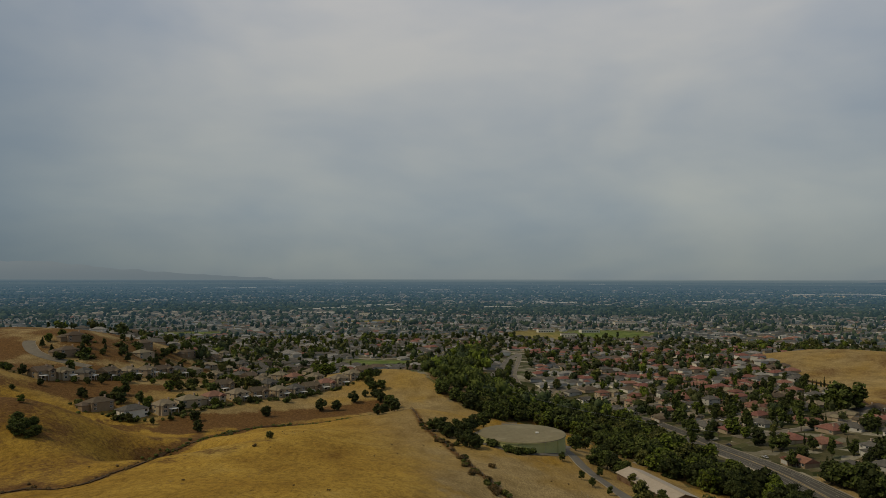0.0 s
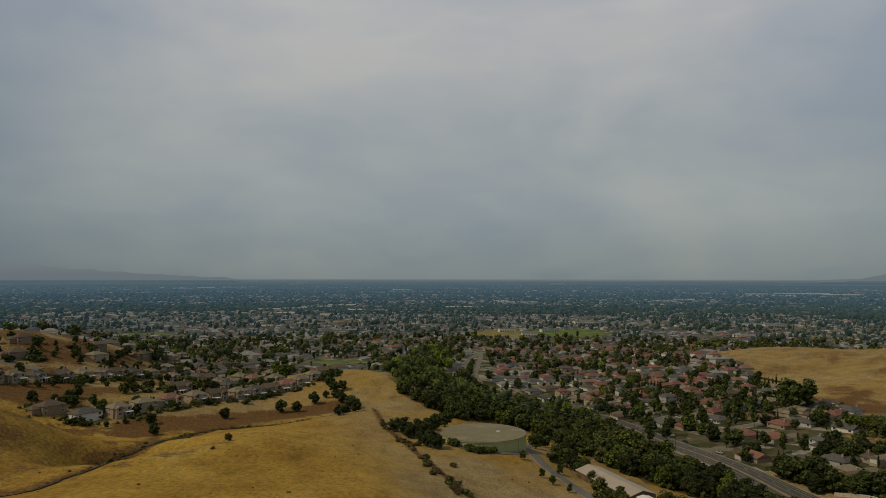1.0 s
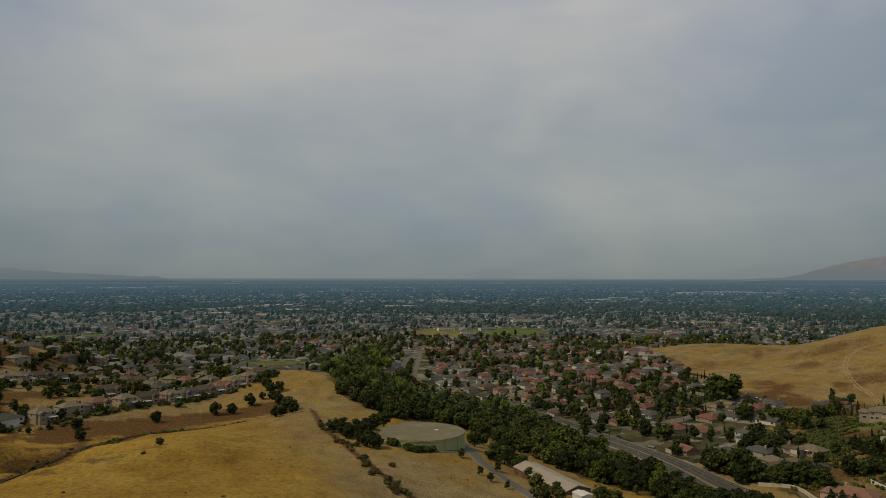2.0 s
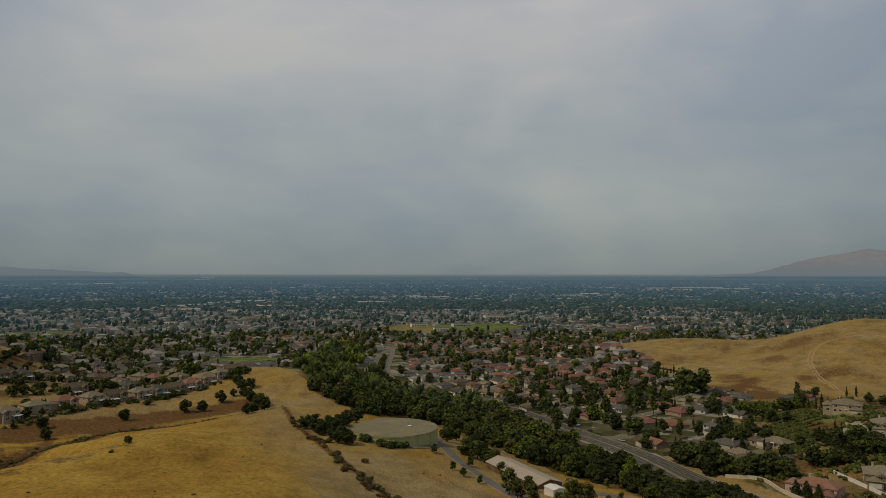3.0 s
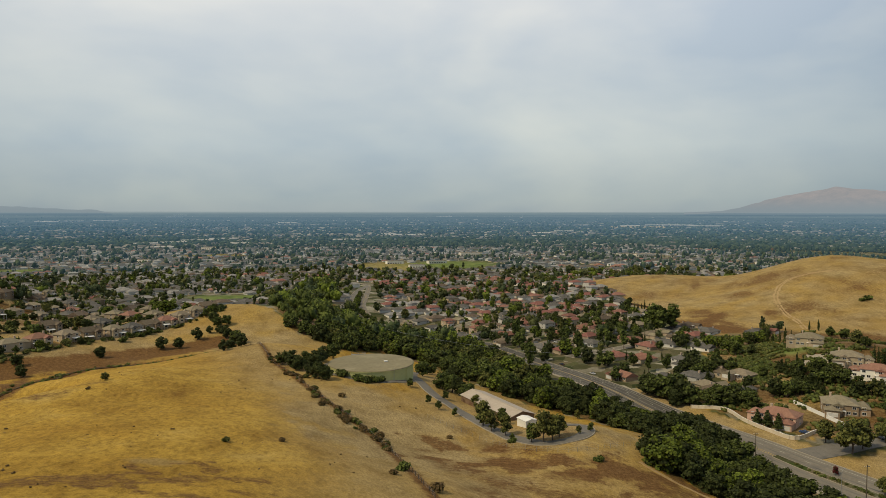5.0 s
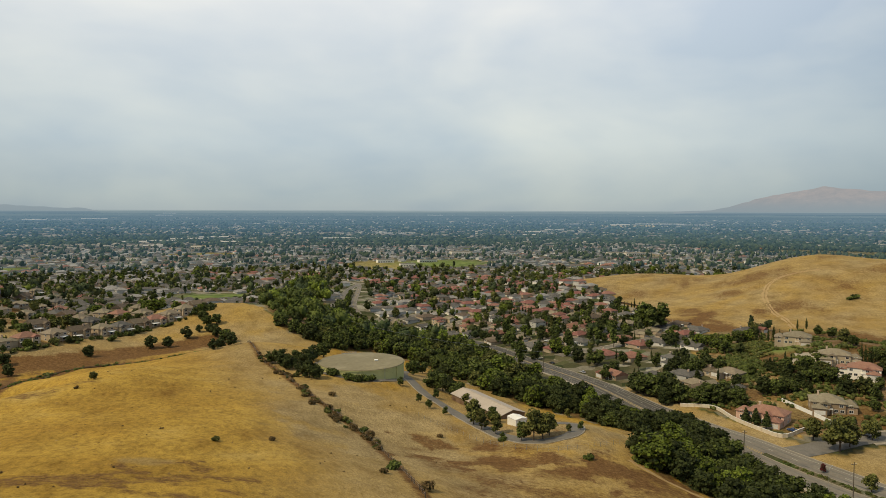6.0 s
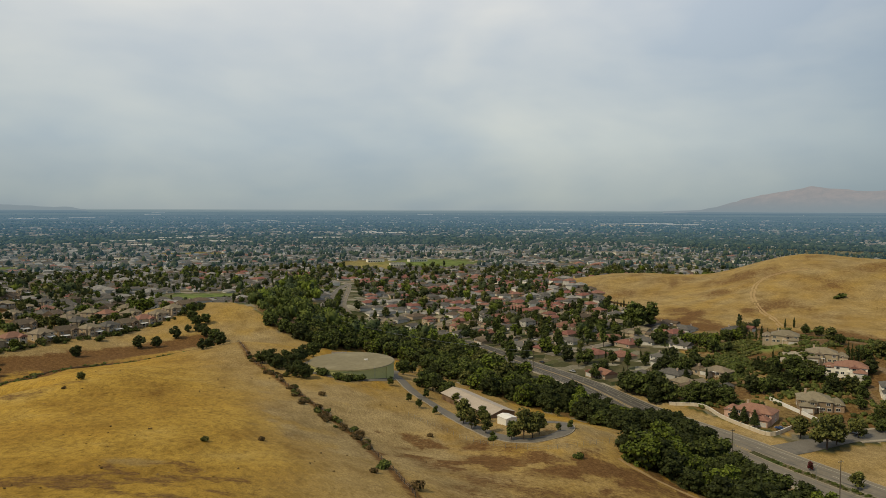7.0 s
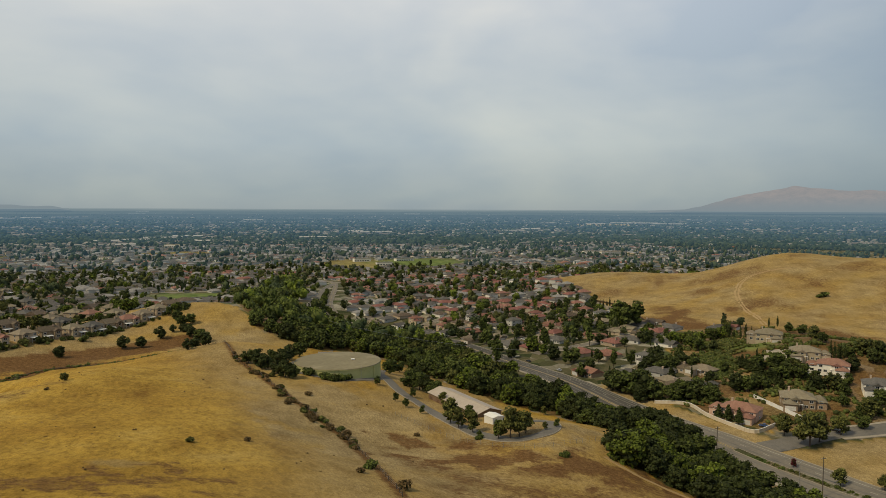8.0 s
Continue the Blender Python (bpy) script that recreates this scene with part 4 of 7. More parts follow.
def make_house(label, name, w, d, storeys, wall, roof, wing="e", hip=True, windows=1, slope=0.46, chimney=True, porch=True, estate=False, rear=False):
    """A suburban house: a main block, a garage wing to the south, roofs, doors, windows, chimney. The front looks south (-y)."""
    t = thing(name, label, "house")
    tall = 2.7 * storeys + 0.1
    x0, y0, x1, y1 = -w / 2, -d / 2, w / 2, d / 2
    low = -2.5  # the footing goes into the slope
    part("wall", box(x0, y0, low, x1, y1, tall), STUCCO[wall], t)
    bm = bmesh.new()
    add_roof(bm, x0, y0, x1, y1, tall, slope, hip=hip)
    part("roof", bm, ROOF[roof], t)
    # garage wing, one storey (a lower second block in tall houses)
    gw, gd = min(6.6, 0.45 * w), 5.0
    gx0 = x1 - gw - 0.4 if wing == "e" else x0 + 0.4
    gtall = 3.0 if storeys == 1 else 3.4
    part("garage_wall", box(gx0, y0 - gd, low, gx0 + gw, y0 + 0.3, gtall), STUCCO[wall], t)
    bm = bmesh.new()
    add_roof(bm, gx0, y0 - gd, gx0 + gw, y0 + 1.5, gtall, slope, hip=hip and storeys == 2, along="y")
    if not (hip and storeys == 2):
        mx, top = gx0 + gw / 2, gtall + slope * (gw / 2 + 0.5)
        add_hull(bm, [(gx0 + 0.02, y0 - gd + 0.02, gtall), (gx0 + gw - 0.02, y0 - gd + 0.02, gtall), (mx, y0 - gd + 0.02, top - 0.25)], [(0, 1, 2)])
    part("garage_roof", bm, ROOF[roof], t)
    bm = box(gx0 + 0.7, y0 - gd - 0.06, 0.05, gx0 + gw - 0.7, y0 - gd + 0.05, 2.3)
    for k in range(4):
        add_box(bm, gx0 + 0.72, y0 - gd - 0.09, 0.1 + 0.55 * k, gx0 + gw - 0.72, y0 - gd - 0.05, 0.58 + 0.55 * k)
    part("garage_door", bm, GARAGE, t, "pale panelled garage door")
    dx = gx0 - 1.6 if wing == "e" else gx0 + gw + 1.6
    part("front_door", box(dx - 0.5, y0 - 0.08, 0.05, dx + 0.5, y0 + 0.05, 2.15), DOOR, t, "dark wooden front door")
    if porch:
        bm = bmesh.new()
        add_box(bm, dx - 1.5, y0 - 1.8, 2.55, dx + 1.5, y0 + 0.02, 2.75)
        for k in (-1.35, 1.2):
            add_box(bm, dx + k, y0 - 1.75, low, dx + k + 0.15, y0 - 1.6, 2.55)
        part("porch", bm, TRIM, t, "small white porch")
    # windows
    fx = [x0 + 1.6] if wing == "e" else [x1 - 1.6]
    if w > 13:
        fx.append(fx[0] + (2.8 if wing == "e" else -2.8))
    for k in () if rear else fx:
        add_window(t, "s", k, 0.9, 1.7, 1.3, y0)
    for fl in range(storeys):
        z = 0.9 + 2.65 * fl
        if fl and not rear:
            for k in np.linspace(x0 + 2, x1 - 2, 3):
                add_window(t, "s", float(k), z, 1.6, 1.3, y0)
        for k in np.linspace(x0 + 2.2, x1 - 2.2, windows + 1):
            add_window(t, "n", float(k), z, 1.8, 1.3, y1)
        for s, face in (("w", x0), ("e", x1)) if storeys == 2 else ():
            add_window(t, s, 1.0, z, 1.4, 1.2, face)
    if estate:
        # a lower two-storey gable wing beside the main block, with its own windows
        ex0, ex1 = (x0 - 5.5, x0 + 0.3) if wing == "e" else (x1 - 0.3, x1 + 5.5)
        part("side_wing_wall", box(ex0, y0 + 1.0, low, ex1, y1 - 2.5, tall - 1.2), STUCCO[wall], t)
        bm = bmesh.new()
        add_roof(bm, ex0, y0 + 1.0, ex1, y1 - 2.5, tall - 1.2, slope, hip=True, along="x")
        part("side_wing_roof", bm, ROOF[roof], t)
        add_window(t, "s", (ex0 + ex1) / 2, 0.9, 1.8, 1.4, y0 + 1.0)
        add_window(t, "s", (ex0 + ex1) / 2, 3.6, 1.8, 1.2, y0 + 1.0)
        bx = 0.1 * w if wing == "e" else -0.1 * w
        part("bay_wall", box(bx - 2.2, y0 - 1.6, low, bx + 2.2, y0 + 0.2, tall - 0.3), STUCCO[wall], t)
        bm = bmesh.new()
        add_roof(bm, bx - 2.2, y0 - 1.6, bx + 2.2, y0 + 3, tall - 0.3, slope * 1.1, hip=False, along="y")
        add_hull(bm, [(bx - 2.2, y0 - 1.58, tall - 0.3), (bx + 2.2, y0 - 1.58, tall - 0.3), (bx, y0 - 1.58, tall - 0.45 + slope * 1.1 * 2.7)], [(0, 1, 2)])
        part("bay_roof", bm, ROOF[roof], t)
        add_window(t, "s", bx, 3.8, 1.6, 1.5, y0 - 1.6)
    if rear:
        # towards the slope: a gabled bay and a low covered patio beside it
        s = 1 if wing == "e" else -1
        b0, b1 = sorted((s * 0.06 * w, s * 0.42 * w))
        part("rear_bay_wall", box(b0, y1 - 0.2, low, b1, y1 + 2.4, tall - 0.25), STUCCO[wall], t)
        bm = bmesh.new()
        add_roof(bm, b0, y1 - 3.2, b1, y1 + 2.4, tall - 0.25, slope, hip=False, along="y", over=0.45)
        add_hull(bm, [(b1, y1 + 2.38, tall - 0.25), (b0, y1 + 2.38, tall - 0.25), ((b0 + b1) / 2, y1 + 2.38, tall - 0.45 + slope * ((b1 - b0) / 2 + 0.45))], [(0, 1, 2)])
        part("rear_bay_roof", bm, ROOF[roof], t)
        for z in (0.9, 3.55):
            add_window(t, "n", (b0 + b1) / 2, z, 2.2, 1.4, y1 + 2.4)
        p0, p1 = sorted((-s * 0.46 * w, -s * 0.02 * w))
        bm = bmesh.new()
        add_hull(bm, [(p0, y1 + 0.05, 2.75), (p1, y1 + 0.05, 2.75), (p1, y1 + 3.6, 2.35), (p0, y1 + 3.6, 2.35), (p0, y1 + 0.05, 2.6), (p1, y1 + 0.05, 2.6), (p1, y1 + 3.6, 2.2), (p0, y1 + 3.6, 2.2)],
                 [(0, 1, 2, 3), (7, 6, 5, 4), (0, 4, 5, 1), (1, 5, 6, 2), (2, 6, 7, 3), (3, 7, 4, 0)])
        for x in (p0 + 0.15, (p0 + p1) / 2, p1 - 0.3):
            add_box(bm, x, y1 + 3.3, low, x + 0.15, y1 + 3.45, 2.3)
        part("patio_cover", bm, TRIM, t, "white patio cover on posts")
        part("patio_door", box(p0 + 1.2, y1 - 0.05, 0.05, p0 + 3.6, y1 + 0.06, 2.1), PANE, t, "dark sliding patio door")
    if chimney:
        top = tall + slope * d / 2 + 0.9
        bm = box(x0 + 0.22 * w, 0.4, tall - 0.5, x0 + 0.22 * w + 0.9, 1.4, top)
        add_box(bm, x0 + 0.22 * w - 0.12, 0.28, top, x0 + 0.22 * w + 1.02, 1.52, top + 0.15)
        part("chimney", bm, BRICK, t, "square stucco chimney")
    return t


HOUSE_KINDS = {
    "hill_tan": dict(label="two-storey tan stucco hillside house with a tan tile roof", name="house", w=15, d=12, storeys=2, wall="cream", roof="tan", estate=True),
    "hill_brown": dict(label="two-storey beige hillside house with a brown tile roof", name="house", w=16, d=12, storeys=2, wall="tan", roof="brown", wing="w", estate=True),
    "hill_red": dict(label="two-storey cream hillside house with a faded red tile roof", name="house", w=16, d=12, storeys=2, wall="tan", roof="pink", estate=True),
    "hill_grey": dict(label="two-storey white hillside house with a grey roof", name="house", w=18, d=12, storeys=2, wall="white", roof="grey", wing="w"),
    "row_tan": dict(label="two-storey beige ridge house with a tan tile roof", name="house", w=14, d=11, storeys=2, wall="cream", roof="tan", slope=0.54, rear=True),
    "row_brown": dict(label="two-storey tan ridge house with a brown tile roof", name="house", w=14, d=11, storeys=2, wall="tan", roof="brown", wing="w", hip=False, slope=0.54, rear=True),
    "row_red": dict(label="two-storey beige ridge house with a faded red tile roof", name="house", w=14.5, d=11, storeys=2, wall="cream", roof="pink", wing="w", slope=0.54, rear=True),
    "row_grey": dict(label="two-storey beige ridge house with a grey tile roof", name="house", w=14, d=11, storeys=2, wall="cream", roof="grey", slope=0.54, rear=True),
    "low_red": dict(label="single-storey cream house with a terracotta tile roof", name="house", w=16, d=11, storeys=1, wall="cream", roof="red"),
    "low_red_b": dict(label="single-storey tan house with a gabled terracotta roof", name="house", w=15, d=10, storeys=1, wall="tan", roof="red", wing="w", hip=False, chimney=False),
    "low_grey": dict(label="single-storey grey house with a grey shingle roof", name="house", w=16, d=11, storeys=1, wall="grey", roof="grey", wing="w"),
    "low_grey_b": dict(label="single-storey white house with a gabled grey roof", name="house", w=15, d=10, storeys=1, wall="white", roof="grey", hip=False, chimney=False),
    "low_brown": dict(label="single-storey tan house with a brown shingle roof", name="house", w=17, d=11, storeys=1, wall="cream", roof="brown"),
    "low_tan": dict(label="single-storey cream house with a tan tile roof", name="house", w=15, d=11, storeys=1, wall="cream", roof="tan", wing="w", chimney=False),
    "tall_red": dict(label="two-storey cream house with a terracotta tile roof", name="house", w=13, d=10, storeys=2, wall="cream", roof="red", wing="w"),
    "tall_grey": dict(label="two-storey grey house with a grey shingle roof", name="house", w=13, d=10, storeys=2, wall="grey", roof="grey"),
}
first_house = {}


def house(kind, x, y, turn, group):
    """A house of that kind on the ground, its front turned that many degrees from south."""
    m = pose(x, y, height(x, y) - (0.7 if kind[:4] == "hill" else 0.0), 0, 0, turn)
    if kind not in first_house:
        first_house[kind] = make_house(**HOUSE_KINDS[kind])
        t = first_house[kind]
        t.matrix_basis = m
    else:
        t = copy_thing(first_house[kind], m)
    return tagged(t, group=group)


# ---------------------------------------------------------------- roads
LEFT_LANE = [(45, 796), (52, 818), (68, 885), (89, 1008), (107, 1091), (121, 1134)]
HALLS = [(46, 1203, 34), (239, 1647, 40), (338, 1637, 45), (489, 1902, 60), (-253, 2423, 60), (909, 1691, 75), (849, 1691, 40), (217, 2229, 30), (-358, 1841, 40), (270, 1520, 35)]
SIDE_STREET = [(222, 268), (237, 268), (262, 270), (290, 266), (370, 262), (470, 246)]
DRIVE = [(80, 459), (71, 414), (72, 371), (78, 344), (84, 309), (91, 279), (99, 264), (109, 263), (118, 269), (124, 280), (124, 291), (116, 289)]


HILL_PATH = [(421, 510), (437, 541), (444, 561), (459, 590), (478, 622), (503, 651), (521, 665), (541, 669), (556, 660), (566, 648)]
LEVEE = [(-230, 1036), (-150, 1037), (-77, 1037), (-11, 1034), (12, 1050)]


def structure(name, bm, material, label):
    return tagged(put(name, bm, material), label, name.split("_")[-1], kind="structure")


def narrowing(p):
    """The main road narrows where it leaves the junction for the valley."""
    return 1.0 - 0.3 * min(1.0, max(0.0, (p.y - 330) / 110)) - 0.2 * min(1.0, max(0.0, (p.y - 600) / 120)) - 0.22 * min(1.0, max(0.0, (p.y - 745) / 60))


def dashes(points, off, lift, gap=4):
    line = smooth_line(points, 3.0)
    bm = bmesh.new()
    for k in range(0, len(line) - 3, gap):
        p, q = line[k], line[k + 1]
        t = (q - p).normalized()
        n = Vector((t.y, -t.x, 0))
        c = []
        for a, b in ((p, -0.1), (p, 0.1), (q, 0.1), (q, -0.1)):
            w = a + n * (off * narrowing(a) + b)
            c.append(bm.verts.new((w.x, w.y, height(w.x, w.y) + lift)))
        bm.faces.new(c)
    return bm


def make_roads():
    def strip(*a, **k):
        return ribbon(*a, taper=narrowing, **k)
    road = structure("road", strip(MAIN_ROAD, -12.5, 12.5, 0.24, 0.8, cross=6), ROAD_OLD, "sun-bleached four-lane road with a planted median")
    near = MAIN_ROAD[:11]
    for a, b in ((-11.8, -1.2), (1.2, 11.8)):
        part("resurfaced_carriageway", strip(MAIN_ROAD[7:15], a, b, 0.247, cross=3), TARMAC, road, "dark newer asphalt of one carriageway")
    for s in (-1, 1):
        part("kerb", strip(MAIN_ROAD, s * 12.5, s * 12.9, 0.40, 0.8, cross=1), CONCRETE, road, "pale concrete kerb")
        part("edge_line", strip(MAIN_ROAD, s * 10.4, s * 10.58, 0.255, cross=1), PAINT, road, "worn white edge line")
        part("median_kerb", strip(MAIN_ROAD[:6], s * 1.7, s * 1.95, 0.42, 0.4, cross=1), CONCRETE, road, "pale concrete median kerb")
        part("centre_line", strip(MAIN_ROAD[5:], s * 0.5, s * 0.66, 0.255, cross=1), YELLOW, road, "yellow centre line")
        part("lane_dashes", dashes(MAIN_ROAD[:16], s * 6.2, 0.26), PAINT, road, "dashed white lane line")
        part("wheel_wear", strip(near, s * 3.6, s * 4.6, 0.248, cross=1), ASPHALT, road, "darker strip worn by wheels")
        part("wheel_wear", strip(near, s * 7.8, s * 8.8, 0.248, cross=1), ASPHALT, road, "darker strip worn by wheels")
    structure("sidewalk", strip(near, -15.4, -13.2, 0.38, 0.6, cross=1), CONCRETE, "pale concrete sidewalk beside the road")
    part("median_soil", strip(MAIN_ROAD[:6], -1.7, 1.7, 0.4, 0.2, cross=2), ground.data.materials[0], road, "dry median strip")
    side = structure("side_street", ribbon(SIDE_STREET, -6.5, 6.5, 0.225, 0.6, cross=4), ASPHALT, "dark asphalt side street at the junction")
    for s in (-1, 1):
        part("kerb", ribbon(SIDE_STREET[2:], s * 6.5, s * 6.9, 0.38, 0.6, cross=1), CONCRETE, side, "pale concrete kerb")
        part("footpath", ribbon(SIDE_STREET[2:], s * 6.9 + (0 if s > 0 else -1.7), s * 6.9 + (1.7 if s > 0 else 0), 0.36, 0.6, cross=1), CONCRETE, side, "pale concrete footpath")
    drive = structure("service_drive", ribbon(DRIVE, -3.0, 3.0, 0.2, 0.6, cross=3), ASPHALT, "grey asphalt drive from the tank round the barn")
    part("kerb", ribbon(DRIVE, 3.0, 3.35, 0.3, 0.6, cross=1), CONCRETE, drive, "pale kerb along the drive")
    upper = structure("upper_street", ribbon([(-297, 598), (-321, 599), (-338, 603), (-354, 614), (-371, 635), (-374, 643)], -5, 5, 0.25, 0.6, cross=3), ROAD_OLD, "pale street curving up the hillside")
    part("kerb", ribbon([(-297, 598), (-321, 599), (-338, 603), (-354, 614), (-371, 635), (-374, 643)], 5, 5.4, 0.35, 0.6, cross=1), CONCRETE, upper, "pale kerb")
    lane = structure("upper_road", ribbon(LEFT_LANE, -4.2, 4.2, 0.3, 0.7, cross=3), ASPHALT, "curving asphalt carriageway among creek trees")
    for s in (-1, 1):
        part("kerb", ribbon(LEFT_LANE, s * 4.2, s * 4.8, 0.42, 0.7, cross=1), CONCRETE, lane, "pale concrete kerb")
    for off in (-1.5, 1.5):
        structure("hill_path", ribbon(HILL_PATH, off - 0.85, off + 0.85, 0.12, 0.3, step=2.0, cross=2, taper=lambda p: 1 + 0.45 * float(value_noise(p.x, p.y, 4, 92))), TRACK, "pale bare-earth wheel track up the golden hill")
    for bed in (GULLY_HEAD, GULLY_FOOT):
        structure("gully_bed", ribbon(bed, -0.7, 0.9, 0.45, 0.6, step=3, cross=3, taper=lambda p: 1 + 0.8 * float(value_noise(p.x, p.y, 6, 91))), GULLY_SOIL, "dark eroded soil in the bed of the gully")
    levee = structure("levee_road", ribbon(LEVEE, -3.5, 3.5, 0.5, 0.8, step=8, cross=2), CONCRETE, "pale road along a levee behind the ridge")
    part("track", ribbon([(-11, 1030), (-24, 1012), (-38, 992), (-55, 940), (-60, 880)], -2.5, 2.5, 0.4, 0.5, step=6, cross=2), TRACK, levee, "bare-earth track down from the levee")
    structure("creek_path", ribbon([(150, 205), (141, 215), (134, 224), (131, 231), (128, 240)], -1.0, 1.0, 0.2, 0.3, cross=1), TRACK, "narrow bare-earth footpath")


make_roads()

# ---------------------------------------------------------------- the water tank
TANK = (44.6, 401.6)


def make_tank():
    x, y = TANK
    r, tall = 24.2, 6.6
    base = 30.1
    t = thing("water_tank", "large round pale green steel water tank on the hillside", "water tank")
    t.location = (x, y, base)
    n = 96
    bm = bmesh.new()

    def ring(rad, z):
        return [bm.verts.new((rad * math.cos(2 * math.pi * k / n), rad * math.sin(2 * math.pi * k / n), z)) for k in range(n)]

    def join(a, b):
        for k in range(n):
            bm.faces.new((a[k], a[(k + 1) % n], b[(k + 1) % n], b[k]))
    rows = [ring(r, -9.0)]
    for k in range(3):
        # three courses of plates with a small weld step
        rows += [ring(r - 0.02 * k, tall * k / 3 + 0.05), ring(r - 0.02 * k, tall * (k + 1) / 3), ring(r - 0.02 * (k + 1), tall * (k + 1) / 3 + 0.04)]
    for a, b in zip(rows, rows[1:]):
        join(a, b)
    part("wall", bm, TANK_WALL, t, "pale green painted steel shell")
    bm = bmesh.new()
    rows = [ring(r + 0.25, tall - 0.25), ring(r + 0.25, tall + 0.1), ring(r - 0.1, tall + 0.18), ring(r - 3, tall + 0.32), ring(r * 0.5, tall + 0.62), ring(0.4, tall + 0.8)]
    for a, b in zip(rows, rows[1:]):
        join(a, b)
    bm.faces.new(rows[-1])
    part("roof", bm, TANK_ROOF, t, "dusty brown low cone roof", smooth=True)
    bm = bmesh.new()
    rows = [ring(r + 0.28, tall - 0.5), ring(r + 0.42, tall - 0.5), ring(r + 0.42, tall - 0.3), ring(r + 0.28, tall - 0.3)]
    for a, b in zip(rows, rows[1:] + rows[:1]):
        join(a, b)
    part("rim", bm, TANK_WALL, t)
    bm = bmesh.new()
    inner, outer = [], []
    for k in range(n):
        a = 2 * math.pi * k / n
        for rad, row in ((r - 0.5, inner), (r + 4.6, outer)):
            px, py = rad * math.cos(a), rad * math.sin(a)
            row.append(bm.verts.new((px, py, height(x + px, y + py) + 0.2 - base)))
    join(inner, outer)
    part("apron", bm, ASPHALT, t, "grey paved apron round the tank")
    for deg in (-127, -43, 40, 130):
        a = radians(deg)
        c, s = math.cos(a), math.sin(a)
        bm = bmesh.new()
        add_box(bm, -0.45, -0.35, -1.0, 0.45, 0.45, tall - 0.3)
        bm.transform(pose(c * (r + 0.1), s * (r + 0.1), 0, 0, 0, deg + 90))
        part("downpipe_box", bm, TANK_WALL, t, "pale green vertical box on the shell")
    bm = box(-0.9, -0.9, 0, 0.9, 0.9, 0.5)
    add_box(bm, -1.05, -1.05, 0.5, 1.05, 1.05, 0.6)
    bm.transform(pose(8, -3, tall + 0.6))
    part("roof_hatch", bm, TRIM, t, "white roof hatch")
    bm = bmesh.new()
    for k in range(5):
        add_tube(bm, (-9.4 + 2.2 * k, r - 1.2, tall), (-9.4 + 2.2 * k, r - 1.2, tall + 1.2), 0.05, 0.05)
    for z in (0.65, 1.2):
        add_tube(bm, (-9.4, r - 1.2, tall + z), (-0.6, r - 1.2, tall + z), 0.05, 0.05)
    add_box(bm, -9.4, r - 1.9, tall + 0.15, -0.6, r - 1.1, tall + 0.45)
    part("railing", bm, STEEL, t, "grey roof railing and platform")
    bm = bmesh.new()
    for k in (-0.3, 0.3):
        add_tube(bm, (k, -r - 0.5, -1), (k, -r - 0.5, tall + 1), 0.04, 0.04)
    for k in range(19):
        add_tube(bm, (-0.3, -r - 0.5, 0.45 * k), (0.3, -r - 0.5, 0.45 * k), 0.03, 0.03, 4)
    bm.transform(pose(0, 0, 0, 0, 0, 24))
    part("ladder", bm, STEEL, t, "galvanised ladder")


make_tank()


# ---------------------------------------------------------------- barn and shed


